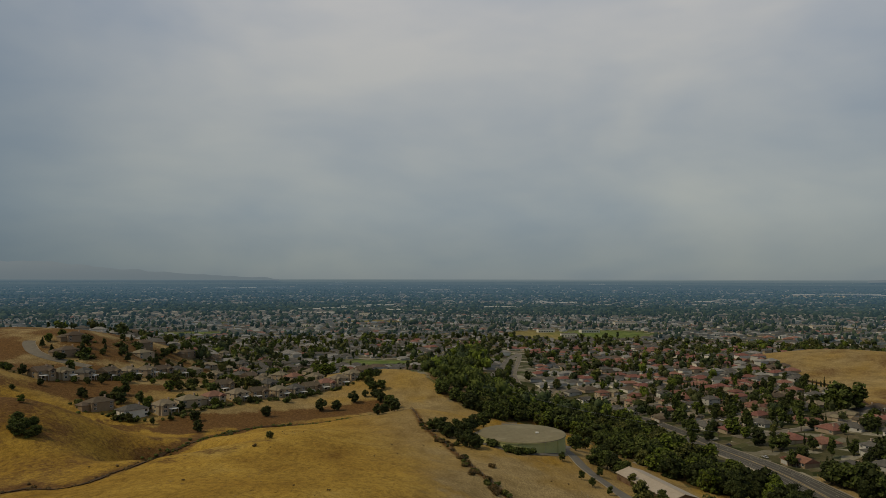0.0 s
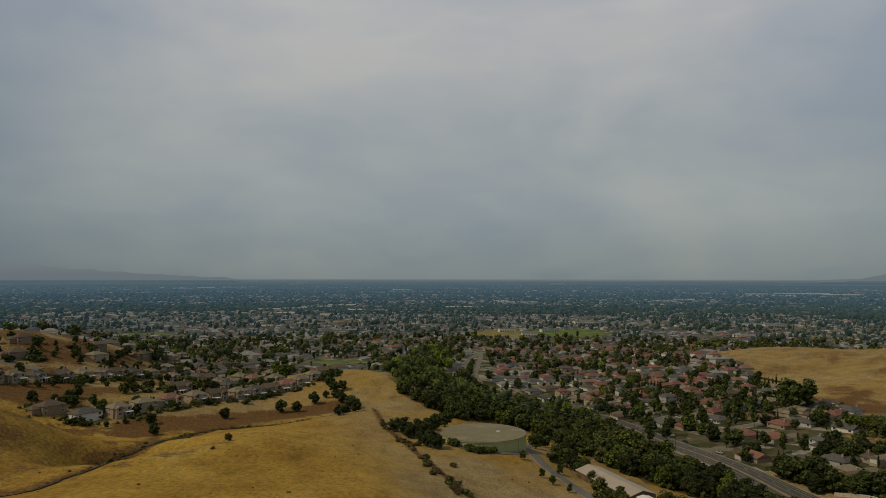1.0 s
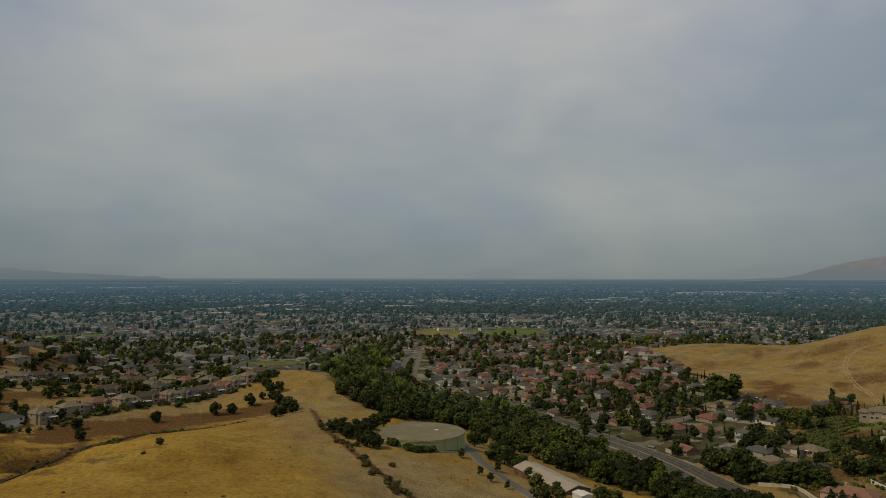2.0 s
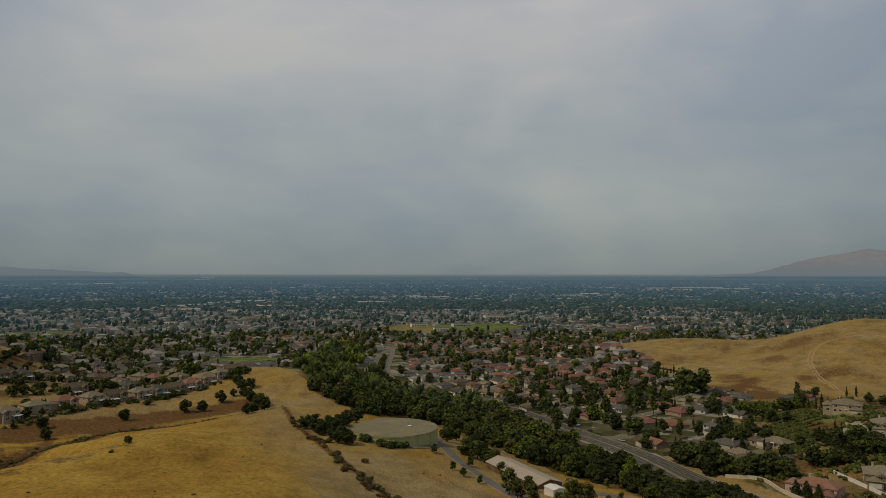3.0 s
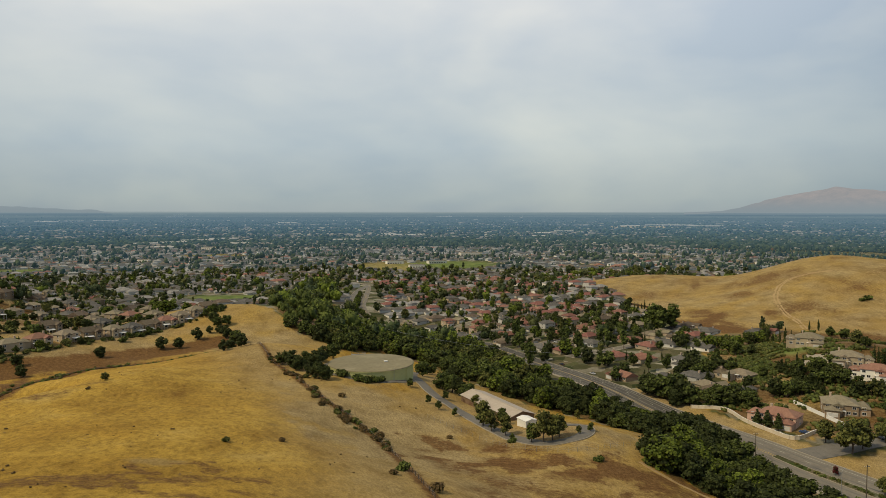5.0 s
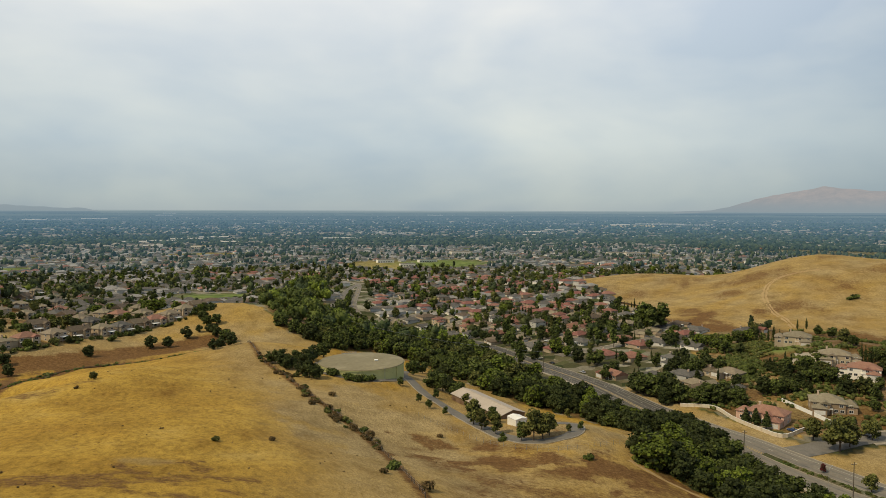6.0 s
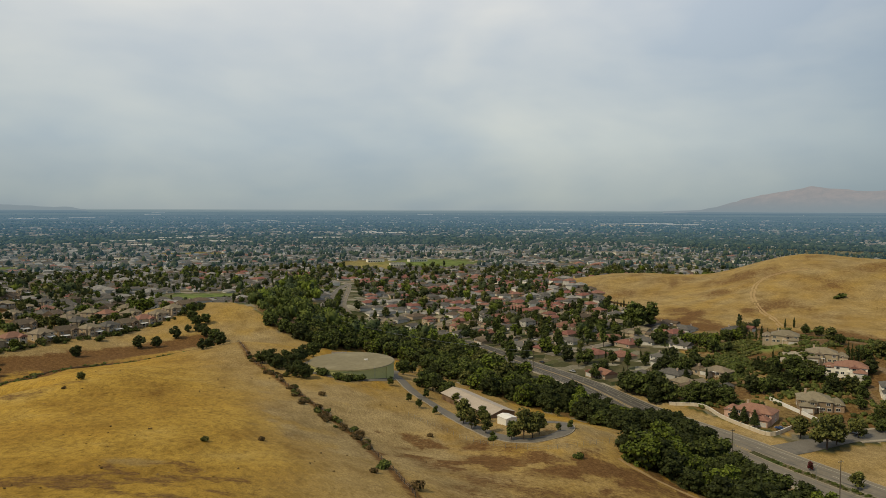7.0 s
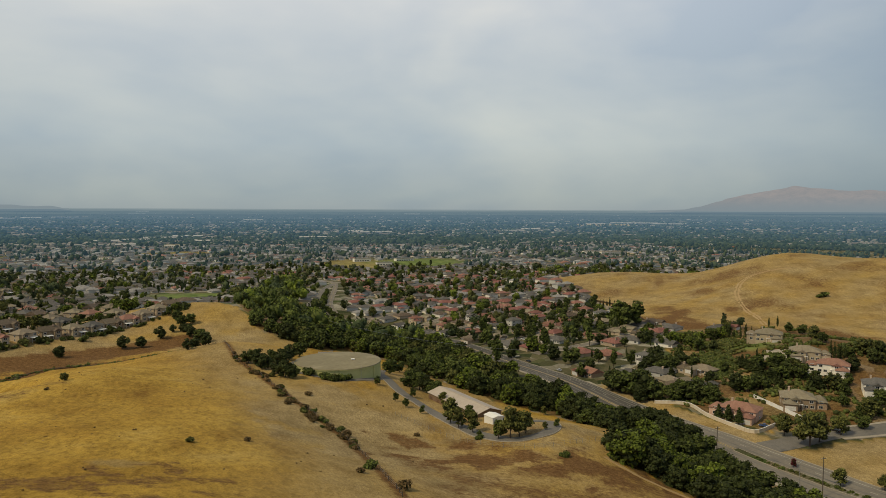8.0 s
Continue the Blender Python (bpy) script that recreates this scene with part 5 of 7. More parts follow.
def make_barn():
    t = thing("barn", "long brown barn with a pale metal gable roof", "barn")
    a, b = Vector((94.5, 361.7)), Vector((107.0, 316.2))
    mid, ax = (a + b) / 2, b - a
    long, wide, eave = ax.length, 14.0, 4.2
    turn = math.degrees(math.atan2(ax.y, ax.x)) - 90
    t.matrix_basis = pose(mid.x, mid.y, 22.2, 0, 0, turn)
    h = long / 2
    bm = box(-wide / 2, -h, -6, wide / 2, h, eave)
    for s in (-1, 1):
        add_hull(bm, [(-wide / 2, s * (h - 0.01), eave), (wide / 2, s * (h - 0.01), eave), (0, s * (h - 0.01), eave + 0.28 * wide / 2)], [(0, 1, 2)])
    part("wall", bm, BARN_WALL, t, "brown board walls")
    o, k, th = wide / 2 + 0.6, h + 0.6, 0.14
    top, low = eave + 0.28 * wide / 2 + 0.16, eave - 0.16
    for s, name in ((1, "roof_slope"), (-1, "roof_slope")):
        bm = bmesh.new()
        add_hull(bm, [(0, -k, top), (s * o, -k, low), (s * o, k, low), (0, k, top), (0, -k, top - th), (s * o, -k, low - th), (s * o, k, low - th), (0, k, top - th)],
                 [(0, 1, 2, 3), (7, 6, 5, 4), (0, 4, 5, 1), (1, 5, 6, 2), (2, 6, 7, 3), (3, 7, 4, 0)])
        bmesh.ops.recalc_face_normals(bm, faces=bm.faces)
        part(name, bm, BARN_ROOF, t, "pale dusty metal roof sheet")
    bm = box(-0.25, -k, top - 0.05, 0.25, k, top + 0.08)
    part("ridge_cap", bm, BARN_ROOF, t)
    for s in (-1, 1):
        for j in range(7):
            y = -h + 3 + j * (long - 6) / 6
            bm = box(s * wide / 2 - 0.08, y - 1.1, 0.0, s * wide / 2 + 0.08, y + 1.1, 2.3)
            part("stall_door", bm, DOOR, t, "dark stall door")
    bm = box(-1.8, h - 0.05, 0, 1.8, h + 0.08, 2.8)
    part("barn_door", bm, DOOR, t, "dark barn door in the gable")
    s = thing("shed", "small white metal shed beside the barn", "shed")
    x, y = (102.8, 297.2)
    s.matrix_basis = pose(x, y, height(x, y) + 0.1, 0, 0, turn)
    part("wall", box(-3, -3.5, -2, 3, 3.5, 3.3), TRIM, s)
    bm = bmesh.new()
    add_roof(bm, -3, -3.5, 3, 3.5, 3.3, 0.22, 0.25, 0.1, hip=False)
    part("roof", bm, TRIM, s)
    part("door", box(-3.08, -1.2, 0, -2.95, 1.2, 2.5), STEEL, s, "grey roll-up door")


make_barn()

# ---------------------------------------------------------------- houses on the left ridge
taken = []


def face_from(x, y, cx, cy):
    """Turn that points a house's front (its south) at a place."""
    return math.degrees(math.atan2(cy - y, cx - x)) + 90


FRONT_ROW = [(-212, 486, 'hill_grey'), (-236, 488, 'hill_brown'), (-197, 502, 'row_tan'), (-186, 521, 'hill_tan'), (-173, 537, 'row_red'), (-160, 554, 'row_tan'), (-148, 570, 'row_brown'), (-135, 584, 'row_tan'), (-124, 596, 'row_grey'), (-113, 607, 'row_brown'), (-102, 618, 'row_red'), (-92, 630, 'row_tan'), (-82, 643, 'row_tan'), (-73, 655, 'row_brown')]
for k, (x, y, kind) in enumerate(FRONT_ROW):
    house(kind, x, y, 233 - k + dice.uniform(-7, 7), "houses along the ridge")
    taken.append((x, y))
SECOND_ROW = [(-296, 524, 'row_brown'), (-289, 540, 'row_tan'), (-281, 556, 'row_grey'), (-271, 575, 'row_brown'), (-262, 591, 'row_tan'), (-254, 608, 'row_tan'), (-247, 625, 'row_brown'), (-241, 643, 'row_grey'), (-256, 726, 'hill_tan'), (-327, 618, 'hill_brown'), (-343, 660, 'hill_brown'), (-292, 688, 'hill_tan'), (-311, 735, 'hill_brown'), (-281, 779, 'hill_brown'), (-189, 693, 'row_brown'), (-168, 652, 'row_tan'), (-246, 845, 'hill_tan'), (-218, 873, 'hill_brown'), (-132, 716, 'row_tan'), (-180, 582, 'row_brown'), (-161, 702, 'row_tan'), (-272, 875, 'row_tan'), (-142, 675, 'row_red'), (-312, 844, 'hill_tan'), (-256, 795, 'row_brown'), (-118, 655, 'row_tan'), (-152, 620, 'row_grey'), (-205, 715, 'row_grey'), (-222, 690, 'row_tan'), (-215, 760, 'row_red'), (-190, 790, 'row_tan'), (-160, 770, 'row_brown'), (-230, 810, 'row_grey')]
for (x, y, kind) in SECOND_ROW:
    house(kind, x, y, 246 + dice.uniform(-16, 16), "houses on the hilltop")
    taken.append((x, y))

# ---------------------------------------------------------------- houses by the road and the estates
NEAR_VALLEY = [(237, 483, 'low_red'), (250, 466, 'low_red'), (214, 424, 'low_red_b'), (234, 407, 'low_grey'), (251, 402, 'low_grey'), (229, 372, 'low_grey_b'), (232, 595, 'low_red'), (241, 539, 'low_grey'), (272, 536, 'low_red_b'), (273, 503, 'low_red'), (291, 504, 'low_grey'), (231, 552, 'low_tan'), (303, 474, 'low_grey_b'), (177, 700, 'low_grey'), (165, 738, 'low_grey_b'), (181, 584, 'low_brown'), (199, 540, 'low_grey'), (341, 690, 'tall_red'), (310, 633, 'low_red'), (392, 929, 'low_red_b'), (264, 599, 'low_red'), (269, 404, 'low_brown'), (276, 389, 'low_tan'), (244, 368, 'low_brown'), (263, 435, 'tall_grey'), (246, 380, 'low_tan'), (253, 362, 'low_grey')]
for (x, y, kind) in NEAR_VALLEY:
    house(kind, x, y, -70 + (180 if dice.random() < 0.4 else 0) + dice.uniform(-10, 10), "valley houses")
    taken.append((x, y))
for (x, y) in [(587, 1424), (656, 1429), (679, 1391), (737, 1375), (779, 1389), (843, 1369), (862, 1334), (917, 1374), (1430, 1877), (804, 1351), (989, 1417)]:
    house("hill_red" if dice.random() < 0.6 else "hill_tan", x, y, dice.uniform(-30, 30), "houses behind the golden hill")
    taken.append((x, y))

ESTATE_SPOTS = [(241, 308), (279, 312), (331, 342), (331, 365), (345, 414), (330, 309)]
ESTATE_SPECS = [
    (-55, dict(label="two-storey pink stucco house with faded pink tile roofs", name="estate_house", w=18, d=12, storeys=2, wall="pink", roof="pink", wing="e", hip=True, windows=3)),
    (-35, dict(label="two-storey brown stone house with a hipped tan roof", name="estate_house", w=16, d=14, storeys=2, wall="tan", roof="tan", wing="w", windows=3)),
    (-45, dict(label="two-storey white house with a pale pink tile roof", name="estate_house", w=17, d=12, storeys=2, wall="white", roof="pink", wing="e", windows=3)),
    (-40, dict(label="two-storey cream villa with a grey-tan roof", name="estate_house", w=17, d=12, storeys=2, wall="cream", roof="tan", wing="w", windows=3)),
    (-40, dict(label="two-storey cream villa with a tan roof under the hill", name="estate_house", w=17, d=13, storeys=2, wall="cream", roof="tan", wing="e", windows=3)),
    (-40, dict(label="two-storey pale house with a grey shingle roof", name="estate_house", w=16, d=12, storeys=2, wall="white", roof="grey", wing="w", windows=3)),
]
for (x, y), (turn, spec) in zip(ESTATE_SPOTS, ESTATE_SPECS):
    t = make_house(estate=True, **spec)
    t.matrix_basis = pose(x, y, height(x, y) + 0.1, 0, 0, turn)
    tagged(t, group="estate houses")
    taken.append((x, y))

# ---------------------------------------------------------------- the valley streets
U, V = Vector((0.94, 0.34)), Vector((-0.34, 0.94))
ORIGIN = Vector((145, 620))


def in_town(x, y, road_gap=22.0):
    """Where town houses may stand: on the flat, off the hills, the creek, the lawns and the roads."""
    x, y = np.asarray(x, float), np.asarray(y, float)
    ok = ~(inside(x, y, DRY_LAND) | inside(x, y, RIGHT_HILL) | inside(x, y, CORNER_LOT) | inside(x, y, CREEK))
    ok &= (patches(x, y, LAWNS, 0.0) < 0.3) & (off_line(x, y, MAIN_ROAD) > road_gap) & (off_line(x, y, SIDE_STREET) > road_gap)
    ok &= (patches(x, y, OPEN_FIELDS, 0.0) < 0.3) & (off_line(x, y, LEFT_LANE) > 9)
    for a, b, wide in HALLS:
        ok &= np.hypot(x - a, (y - b + 0.4 * wide) * 0.7) > 0.62 * wide
    ok &= ~((x > 217) & (y < 505)) & (y > 470) & (np.hypot(x + 32, y - 712) > 95)
    a = np.degrees(np.arctan2(x, y))
    return ok & (a > -42) & (a < 56)


def town_plots():
    """House plots along a grid of streets that bends a little: x, y, turn."""
    out, streets = [], []
    for row in range(-4, 36):
        line = []
        for k in range(-75, 80):
            s = k * 18.5
            p = ORIGIN + U * s + V * (row * 62 + 9 * math.sin(s / 140 + row) + 5 * math.sin(s / 47 + 2 * row))
            line.append(p)
        streets.append(line)
        for p, q in zip(line, line[1:]):
            t = (q - p).normalized()
            n = Vector((-t.y, t.x))
            for side in (-1, 1):
                c = (p + q) / 2 + n * side * 17 + t * dice.uniform(-2, 2)
                d = c.length
                if d < 2450:
                    out.append((c.x, c.y, math.degrees(math.atan2(t.y, t.x)) + (0 if side > 0 else 180) + dice.uniform(-5, 5), d))
    return out, streets


plots, streets = town_plots()
px, py = np.array([p[0] for p in plots]), np.array([p[1] for p in plots])
good = in_town(px, py) & (dice.random(len(px)) < np.where((px > 80) & (np.hypot(px, py) < 1300), 0.97, 0.84))
near_taken = np.min(np.hypot(px[:, None] - np.array([t[0] for t in taken])[None], py[:, None] - np.array([t[1] for t in taken])[None]), axis=1)
good &= near_taken > 17
plots = sorted((plots[k] for k in np.flatnonzero(good)), key=lambda p: p[3])
KIND_OF = ["low_red", "low_grey", "low_red_b", "low_brown", "low_tan", "low_grey_b", "low_red", "low_brown", "tall_red", "tall_grey", "low_grey", "low_tan"]
for x, y, turn, d in plots[:82]:
    house(KIND_OF[int(dice.integers(0, 12))], x, y, turn, "valley houses")


def street_meshes():
    for line in streets:
        run = []
        free = in_town([p.x for p in line], [p.y for p in line], 12.0)
        for k, p in enumerate(line + [None]):
            ok = p is not None and p.length < 1250 and free[k]
            if ok:
                run.append((p.x, p.y))
            else:
                if len(run) > 3:
                    s = structure("street", ribbon(run, -4.2, 4.2, 0.2, 0.4, step=9, cross=2), ROAD_OLD, "quiet pale asphalt street between houses")
                    for k in (-1, 1):
                        part("footpath", ribbon(run, k * 4.2 + (0 if k > 0 else -1.5), k * 4.2 + (1.5 if k > 0 else 0), 0.32, 0.4, step=9, cross=1), CONCRETE, s, "pale concrete footpath")
                run = []


street_meshes()


def house_pile(name, spots, label, walls, roofs):
    """Many far houses in one mesh: walls, hipped roofs, garage wings."""
    vs, fs, ms, o = [], [], [], 0
    bf = np.array([(0, 1, 5), (0, 5, 4), (1, 2, 6), (1, 6, 5), (2, 3, 7), (2, 7, 6), (3, 0, 4), (3, 4, 7)])
    rf = np.array([(0, 1, 5), (0, 5, 4), (2, 3, 4), (2, 4, 5), (1, 2, 5), (3, 0, 4)])
    for x, y, turn, d in spots:
        c, sn = math.cos(radians(turn)), math.sin(radians(turn))
        red = dice.random() < (0.38 if x > 87 and d < 1300 else 0.04)
        wm, rm = int(dice.integers(0, 3)), 3 + (int(dice.integers(3, 5)) if red else [0, 1, 1, 2, 1, 2][int(dice.integers(0, 6))])
        two = dice.random() < 0.16
        z0 = height(x, y)
        for cx, cy, w, dd, h in ((0, 0, dice.uniform(13, 18), dice.uniform(9, 12), 5.2 if two else 2.6), (dice.choice([-4.5, 4.5]), -7.5, 6.5, 6, 2.5)):
            q = np.array([(-w / 2, -dd / 2), (w / 2, -dd / 2), (w / 2, dd / 2), (-w / 2, dd / 2)]) + (cx, cy)
            eave = 0.8
            e = np.array([(-w / 2 - eave, -dd / 2 - eave), (w / 2 + eave, -dd / 2 - eave), (w / 2 + eave, dd / 2 + eave), (-w / 2 - eave, dd / 2 + eave)]) + (cx, cy)
            i = min(w, dd) / 2
            rg = np.array([(-w / 2 + i, 0), (w / 2 - i, 0)]) + (cx, cy) if w >= dd else np.array([(-0.3, 0), (0.3, 0)]) + (cx, cy)
            p = np.concatenate([np.c_[q, np.full(4, -1.0)], np.c_[q, np.full(4, h)], np.c_[e, np.full(4, h)], np.c_[rg, np.full(2, h + 0.5 * i)]])
            w3 = np.c_[x + p[:, 0] * c - p[:, 1] * sn, y + p[:, 0] * sn + p[:, 1] * c, z0 + p[:, 2]]
            vs.append(w3), fs.append(bf + o), fs.append(rf + o + 8)
            ms += [wm] * 8 + [rm] * 6
            o += 14
    me = mesh_of(name, [(np.concatenate(vs), np.concatenate(fs))], walls + roofs)
    me.polygons.foreach_set("material_index", np.array(ms, np.int32))
    me.shade_flat()
    return tagged(new(name, me), label, "houses", kind="stuff")


house_pile("far_houses", [p for p in plots[82:] if p[3] < 1500], "hundreds of low suburban houses with red, brown and grey roofs",
           [STUCCO[k] for k in ("cream", "grey", "white")], [ROOF[k] for k in ("brown", "grey", "pale", "red", "pink")])
# walls and roofs of these houses carry painted haze as a faint glow
for haze, near, far in ((THIN_HAZE_GLOW[0], 1500, 1950), (THIN_HAZE_GLOW[1], 1950, 2500)):
    house_pile("far_houses", [p for p in plots[82:] if near <= p[3] < far], "far suburban houses with thin painted haze",
               [hazy("far_house_walls_haze_glow", c, tuple(1.25 * v for v in c), haze, 0.05) for c in ((0.36, 0.29, 0.20), (0.42, 0.41, 0.38), (0.60, 0.57, 0.51))],
               [hazy("far_house_roofs_haze_glow", c, tuple(1.8 * v for v in c), haze, 0.05) for c in ((0.088, 0.07, 0.052), (0.075, 0.072, 0.068), (0.17, 0.165, 0.16), (0.16, 0.08, 0.062), (0.19, 0.105, 0.08))])

# ---------------------------------------------------------------- trees, the nearest first
def scatter(ring_line, gap, tries, clear=None, road=13.0):
    """Points about gap metres apart inside an outline, the nearest to the overlook first."""
    rng = np.random.default_rng(61)
    xs, ys = [p[0] for p in ring_line], [p[1] for p in ring_line]
    x, y = rng.uniform(min(xs), max(xs), tries), rng.uniform(min(ys), max(ys), tries)
    ok = inside(x, y, ring_line) & (off_line(x, y, LEFT_LANE) > 9) & (off_line(x, y, MAIN_ROAD) > np.where(y > 330, 10.5, road))
    pts = np.zeros((0, 2))
    for k in np.flatnonzero(ok):
        if clear and clear(x[k], y[k]):
            continue
        if len(pts) and np.min(np.hypot(pts[:, 0] - x[k], pts[:, 1] - y[k])) < gap:
            continue
        pts = np.vstack([pts, (x[k], y[k])])
    return pts[np.argsort(np.hypot(pts[:, 0], pts[:, 1]))]


def off_drive(x, y):
    return off_line(x, y, DRIVE) < 7 or off_line(x, y, [(94.5, 361.7), (107.0, 316.2)]) < 13 or math.hypot(x - TANK[0], y - TANK[1]) < 34 or math.hypot(x - (102.8, 297.2)[0], y - (102.8, 297.2)[1]) < 9


HEDGE_FIELD = [(295, 428), (312, 423), (300, 384), (275, 371)]
GLADE = [(258, 350), (294, 350), (303, 380), (316, 424), (294, 434), (262, 374)]


def off_glade(spots):
    """The spots that leave the planted slope behind the estates open."""
    return [p for p in spots if not inside(p[0], p[1], GLADE)]


creek_spots = scatter(CREEK, 6.6, 10000, off_drive)
CREEK_KINDS = ["oak", "oak", "oak_dark", "oak", "oak_wide", "oak", "oak_bright"]
NEAR_CREEK = ["oak_dark", "oak_dark", "oak", "oak_dark", "oak_dark", "oak_bright", "oak_dark"]
for x, y in creek_spots[:260]:
    tree((NEAR_CREEK if y < 400 else CREEK_KINDS)[int(dice.integers(0, 7))], float(x), float(y), dice.uniform(9, 14), "creek trees", sink=1.4, wide=1.12 if y < 330 else 1.0)
for x, y, tall in [(184, 262, 14), (187, 272, 14), (183, 280, 14), (188, 286, 13), (190, 300, 13), (192, 312, 12), (186, 250, 12), (189, 238, 9)]:
    tree("oak_dark" if dice.random() < 0.7 else "oak", x, y, tall, "creek trees", sink=1.4, wide=1.1)
for x, y, tall in [(156, 238, 11), (161, 243, 10)]:
    tree("oak_bright", x, y, tall, "creek trees", sink=0.6, wide=1.1)
for x, y, tall in [(-117, 706, 12), (-124, 712, 11), (-130, 722, 12), (-112, 715, 10), (-121, 724, 11)]:
    tree("oak_bright", x, y, tall, "trees behind the ridge houses", wide=1.1)
for x, y in [(4, 397), (-0, 403), (-5, 409), (10, 384), (14, 375), (18, 373), (14, 404), (18, 420), (25, 438), (8, 412), (80, 431), (100, 514), (91, 455), (87, 378), (82, 382), (90, 373), (91, 406), (93, 367), (106, 449)]:
    tree("oak_dark" if dice.random() < 0.6 else "oak", x, y, dice.uniform(7, 10.5), "trees by the tank")
for x, y in [(35, 373), (39, 370), (43, 374), (47, 376), (56, 386), (26, 381)]:
    tree("bush", x, y, dice.uniform(3.4, 5.2), "bushes under the tank wall")
for x, y in [(62, 370), (66, 340), (75, 321), (69, 330), (78, 355), (86, 451)]:
    tree("street_dark", x, y, dice.uniform(4, 6), "young trees along the drive")
for x, y, tall in [(84, 303, 11.0), (85, 293, 8.5), (89, 285, 9.0), (89, 276, 3.0), (99, 266, 12.5), (103, 266, 10.0), (107, 269, 9.0), (95, 269, 8.0), (94, 306, 7.5), (152, 356, 5.0), (116, 270, 3.5), (123, 274, 4.0), (92, 346, 6.5)]:
    tree(["street", "street_dark", "street"][int(dice.integers(0, 3))], x, y, tall, "trees by the barn", wide=1.0)
for x, y, kind, tall in [(-20, 219, 'bush_olive', 2.1), (-3, 229, 'bush_dry', 2.0), (33, 212, 'bush', 3.4), (38, 185, 'bush_dry', 3.4), (110, 238, 'bush', 3.0), (65, 287, 'bush_dry', 2.0), (33, 274, 'bush_dry', 3.4), (23, 336, 'bush_dry', 2.6), (524, 554, 'bush', 6.0), (518, 554, 'bush', 4.5), (88, 274, 'bush', 2.6), (29, 203, 'bush_dry', 2.0), (-83, 315, 'bush_dry', 1.4), (7, 376, 'bush_olive', 3.0)]:
    tree(kind, x, y, tall, "bushes on the dry slope")
for x, y in [(-82, 338)]:
    tagged(tree("oak_wide", x, y, 3.8, "trees on the dry slope"), "small lone brown-green oak on the golden slope")
for k, (x, y) in enumerate([(4, 373), (9, 346), (12, 325), (15, 316), (20, 307), (22, 296), (26, 286), (31, 276), (34, 254), (-2, 389), (-11, 421)]):
    for j in range(6):
        tree(["bush_dry", "bush", "bush_dry", "bush_dry", "bush_olive"][(k + j) % 5], x + dice.uniform(-2.5, 2.5), y + dice.uniform(-9, 9), dice.uniform(0.9, 2.6), "shrubs along the fence", wide=1.15)
for x, y, tall in [(-127, 515, 8), (-93, 542, 9.5), (-81, 545, 8), (-71, 569, 9.5), (-64, 585, 6), (-56, 584, 7), (-50, 570, 10), (-41, 552, 11), (-59, 601, 9), (-52, 603, 9), (-159, 463, 8), (-171, 490, 8), (-32, 470, 9), (-44, 532, 8), (-42, 459, 7), (-63, 615, 8)]:
    tree("oak_dark" if dice.random() < 0.5 else "oak", x, y, tall, "trees in the gully")
for x, y in [(-196, 325), (-191, 322), (-187, 322), (-186, 326), (-197, 331), (-191, 333), (-192, 328)]:
    tree("oak", x, y, dice.uniform(4.5, 6.5), "oak clump on the spur", sink=0.8)
for x, y, tall in [(-228, 505, 9), (-234, 524, 11), (-236, 514, 8), (-219, 514, 8), (-211, 510, 7), (-186, 507, 7), (-178, 511, 6), (-208, 472, 6), (-186, 486, 6), (-193, 474, 5), (-255, 503, 7), (-179, 567, 8), (-171, 594, 9), (-171, 628, 10), (-160, 606, 9), (-139, 617, 8), (-155, 870, 12), (-152, 915, 13), (-147, 957, 12), (-123, 691, 9), (-92, 666, 9), (-212, 552, 9), (-207, 560, 8), (-202, 569, 8), (-220, 584, 9), (-285, 705, 8), (-291, 740, 10), (-292, 766, 10), (-285, 642, 9), (-296, 655, 8), (-326, 646, 11), (-318, 626, 9), (-339, 615, 8), (-354, 627, 9), (-358, 644, 8), (-311, 654, 7), (-306, 639, 6), (-303, 578, 8), (-255, 754, 8), (-240, 776, 8), (-439, 1300, 8), (-72, 631, 8), (-69, 643, 7), (-66, 648, 7), (-287, 474, 4), (-209, 353, 4), (-284, 502, 5), (-247, 576, 5), (-233, 571, 5), (-233, 607, 5), (-262, 546, 5), (-250, 558, 5)]:
    tree(["oak", "street_dark", "oak_dark", "oak_bright", "conifer", "oak_wide"][int(dice.integers(0, 6))], x, y, tall, "hilltop garden trees")
for k in range(46):
    i = dice.uniform(0, len(FRONT_ROW) - 1.01)
    j = int(i)
    bx, by = FRONT_ROW[j][0] * (1 - i + j) + FRONT_ROW[j + 1][0] * (i - j), FRONT_ROW[j][1] * (1 - i + j) + FRONT_ROW[j + 1][1] * (i - j)
    tree(["bush", "bush_olive", "street_dark"][k % 3], bx + 9 + dice.uniform(-1.5, 1.5), by - 9 + dice.uniform(-1.5, 1.5), dice.uniform(2, 4), "hedges below the ridge houses")
rng = np.random.default_rng(97)
for x, y in zip(rng.uniform(-330, -110, 260), rng.uniform(490, 800, 260)):
    gap = min(math.hypot(x - c[0], y - c[1]) for c in taken)
    if 11 < gap < 26 and inside(x, y, DRY_LAND) and off_line(x, y, BANK) > 24 and off_line(x, y, SECOND_BANK) > 8:
        tree(["oak", "oak_bright", "bush", "street", "oak_dark", "bush_olive"][int(rng.integers(0, 6))], x, y, rng.uniform(3.5, 8), "hilltop garden trees")
for k in range(13):
    f = k / 12
    tree("conifer", 298 - 7 * f + dice.uniform(-1, 1), 384 - 46 * f, dice.uniform(6, 9), "conifer row above the estates")
for x, y in [(230, 311), (232, 306), (233, 299)]:
    tree("conifer", x, y, dice.uniform(8, 11), "garden conifers")
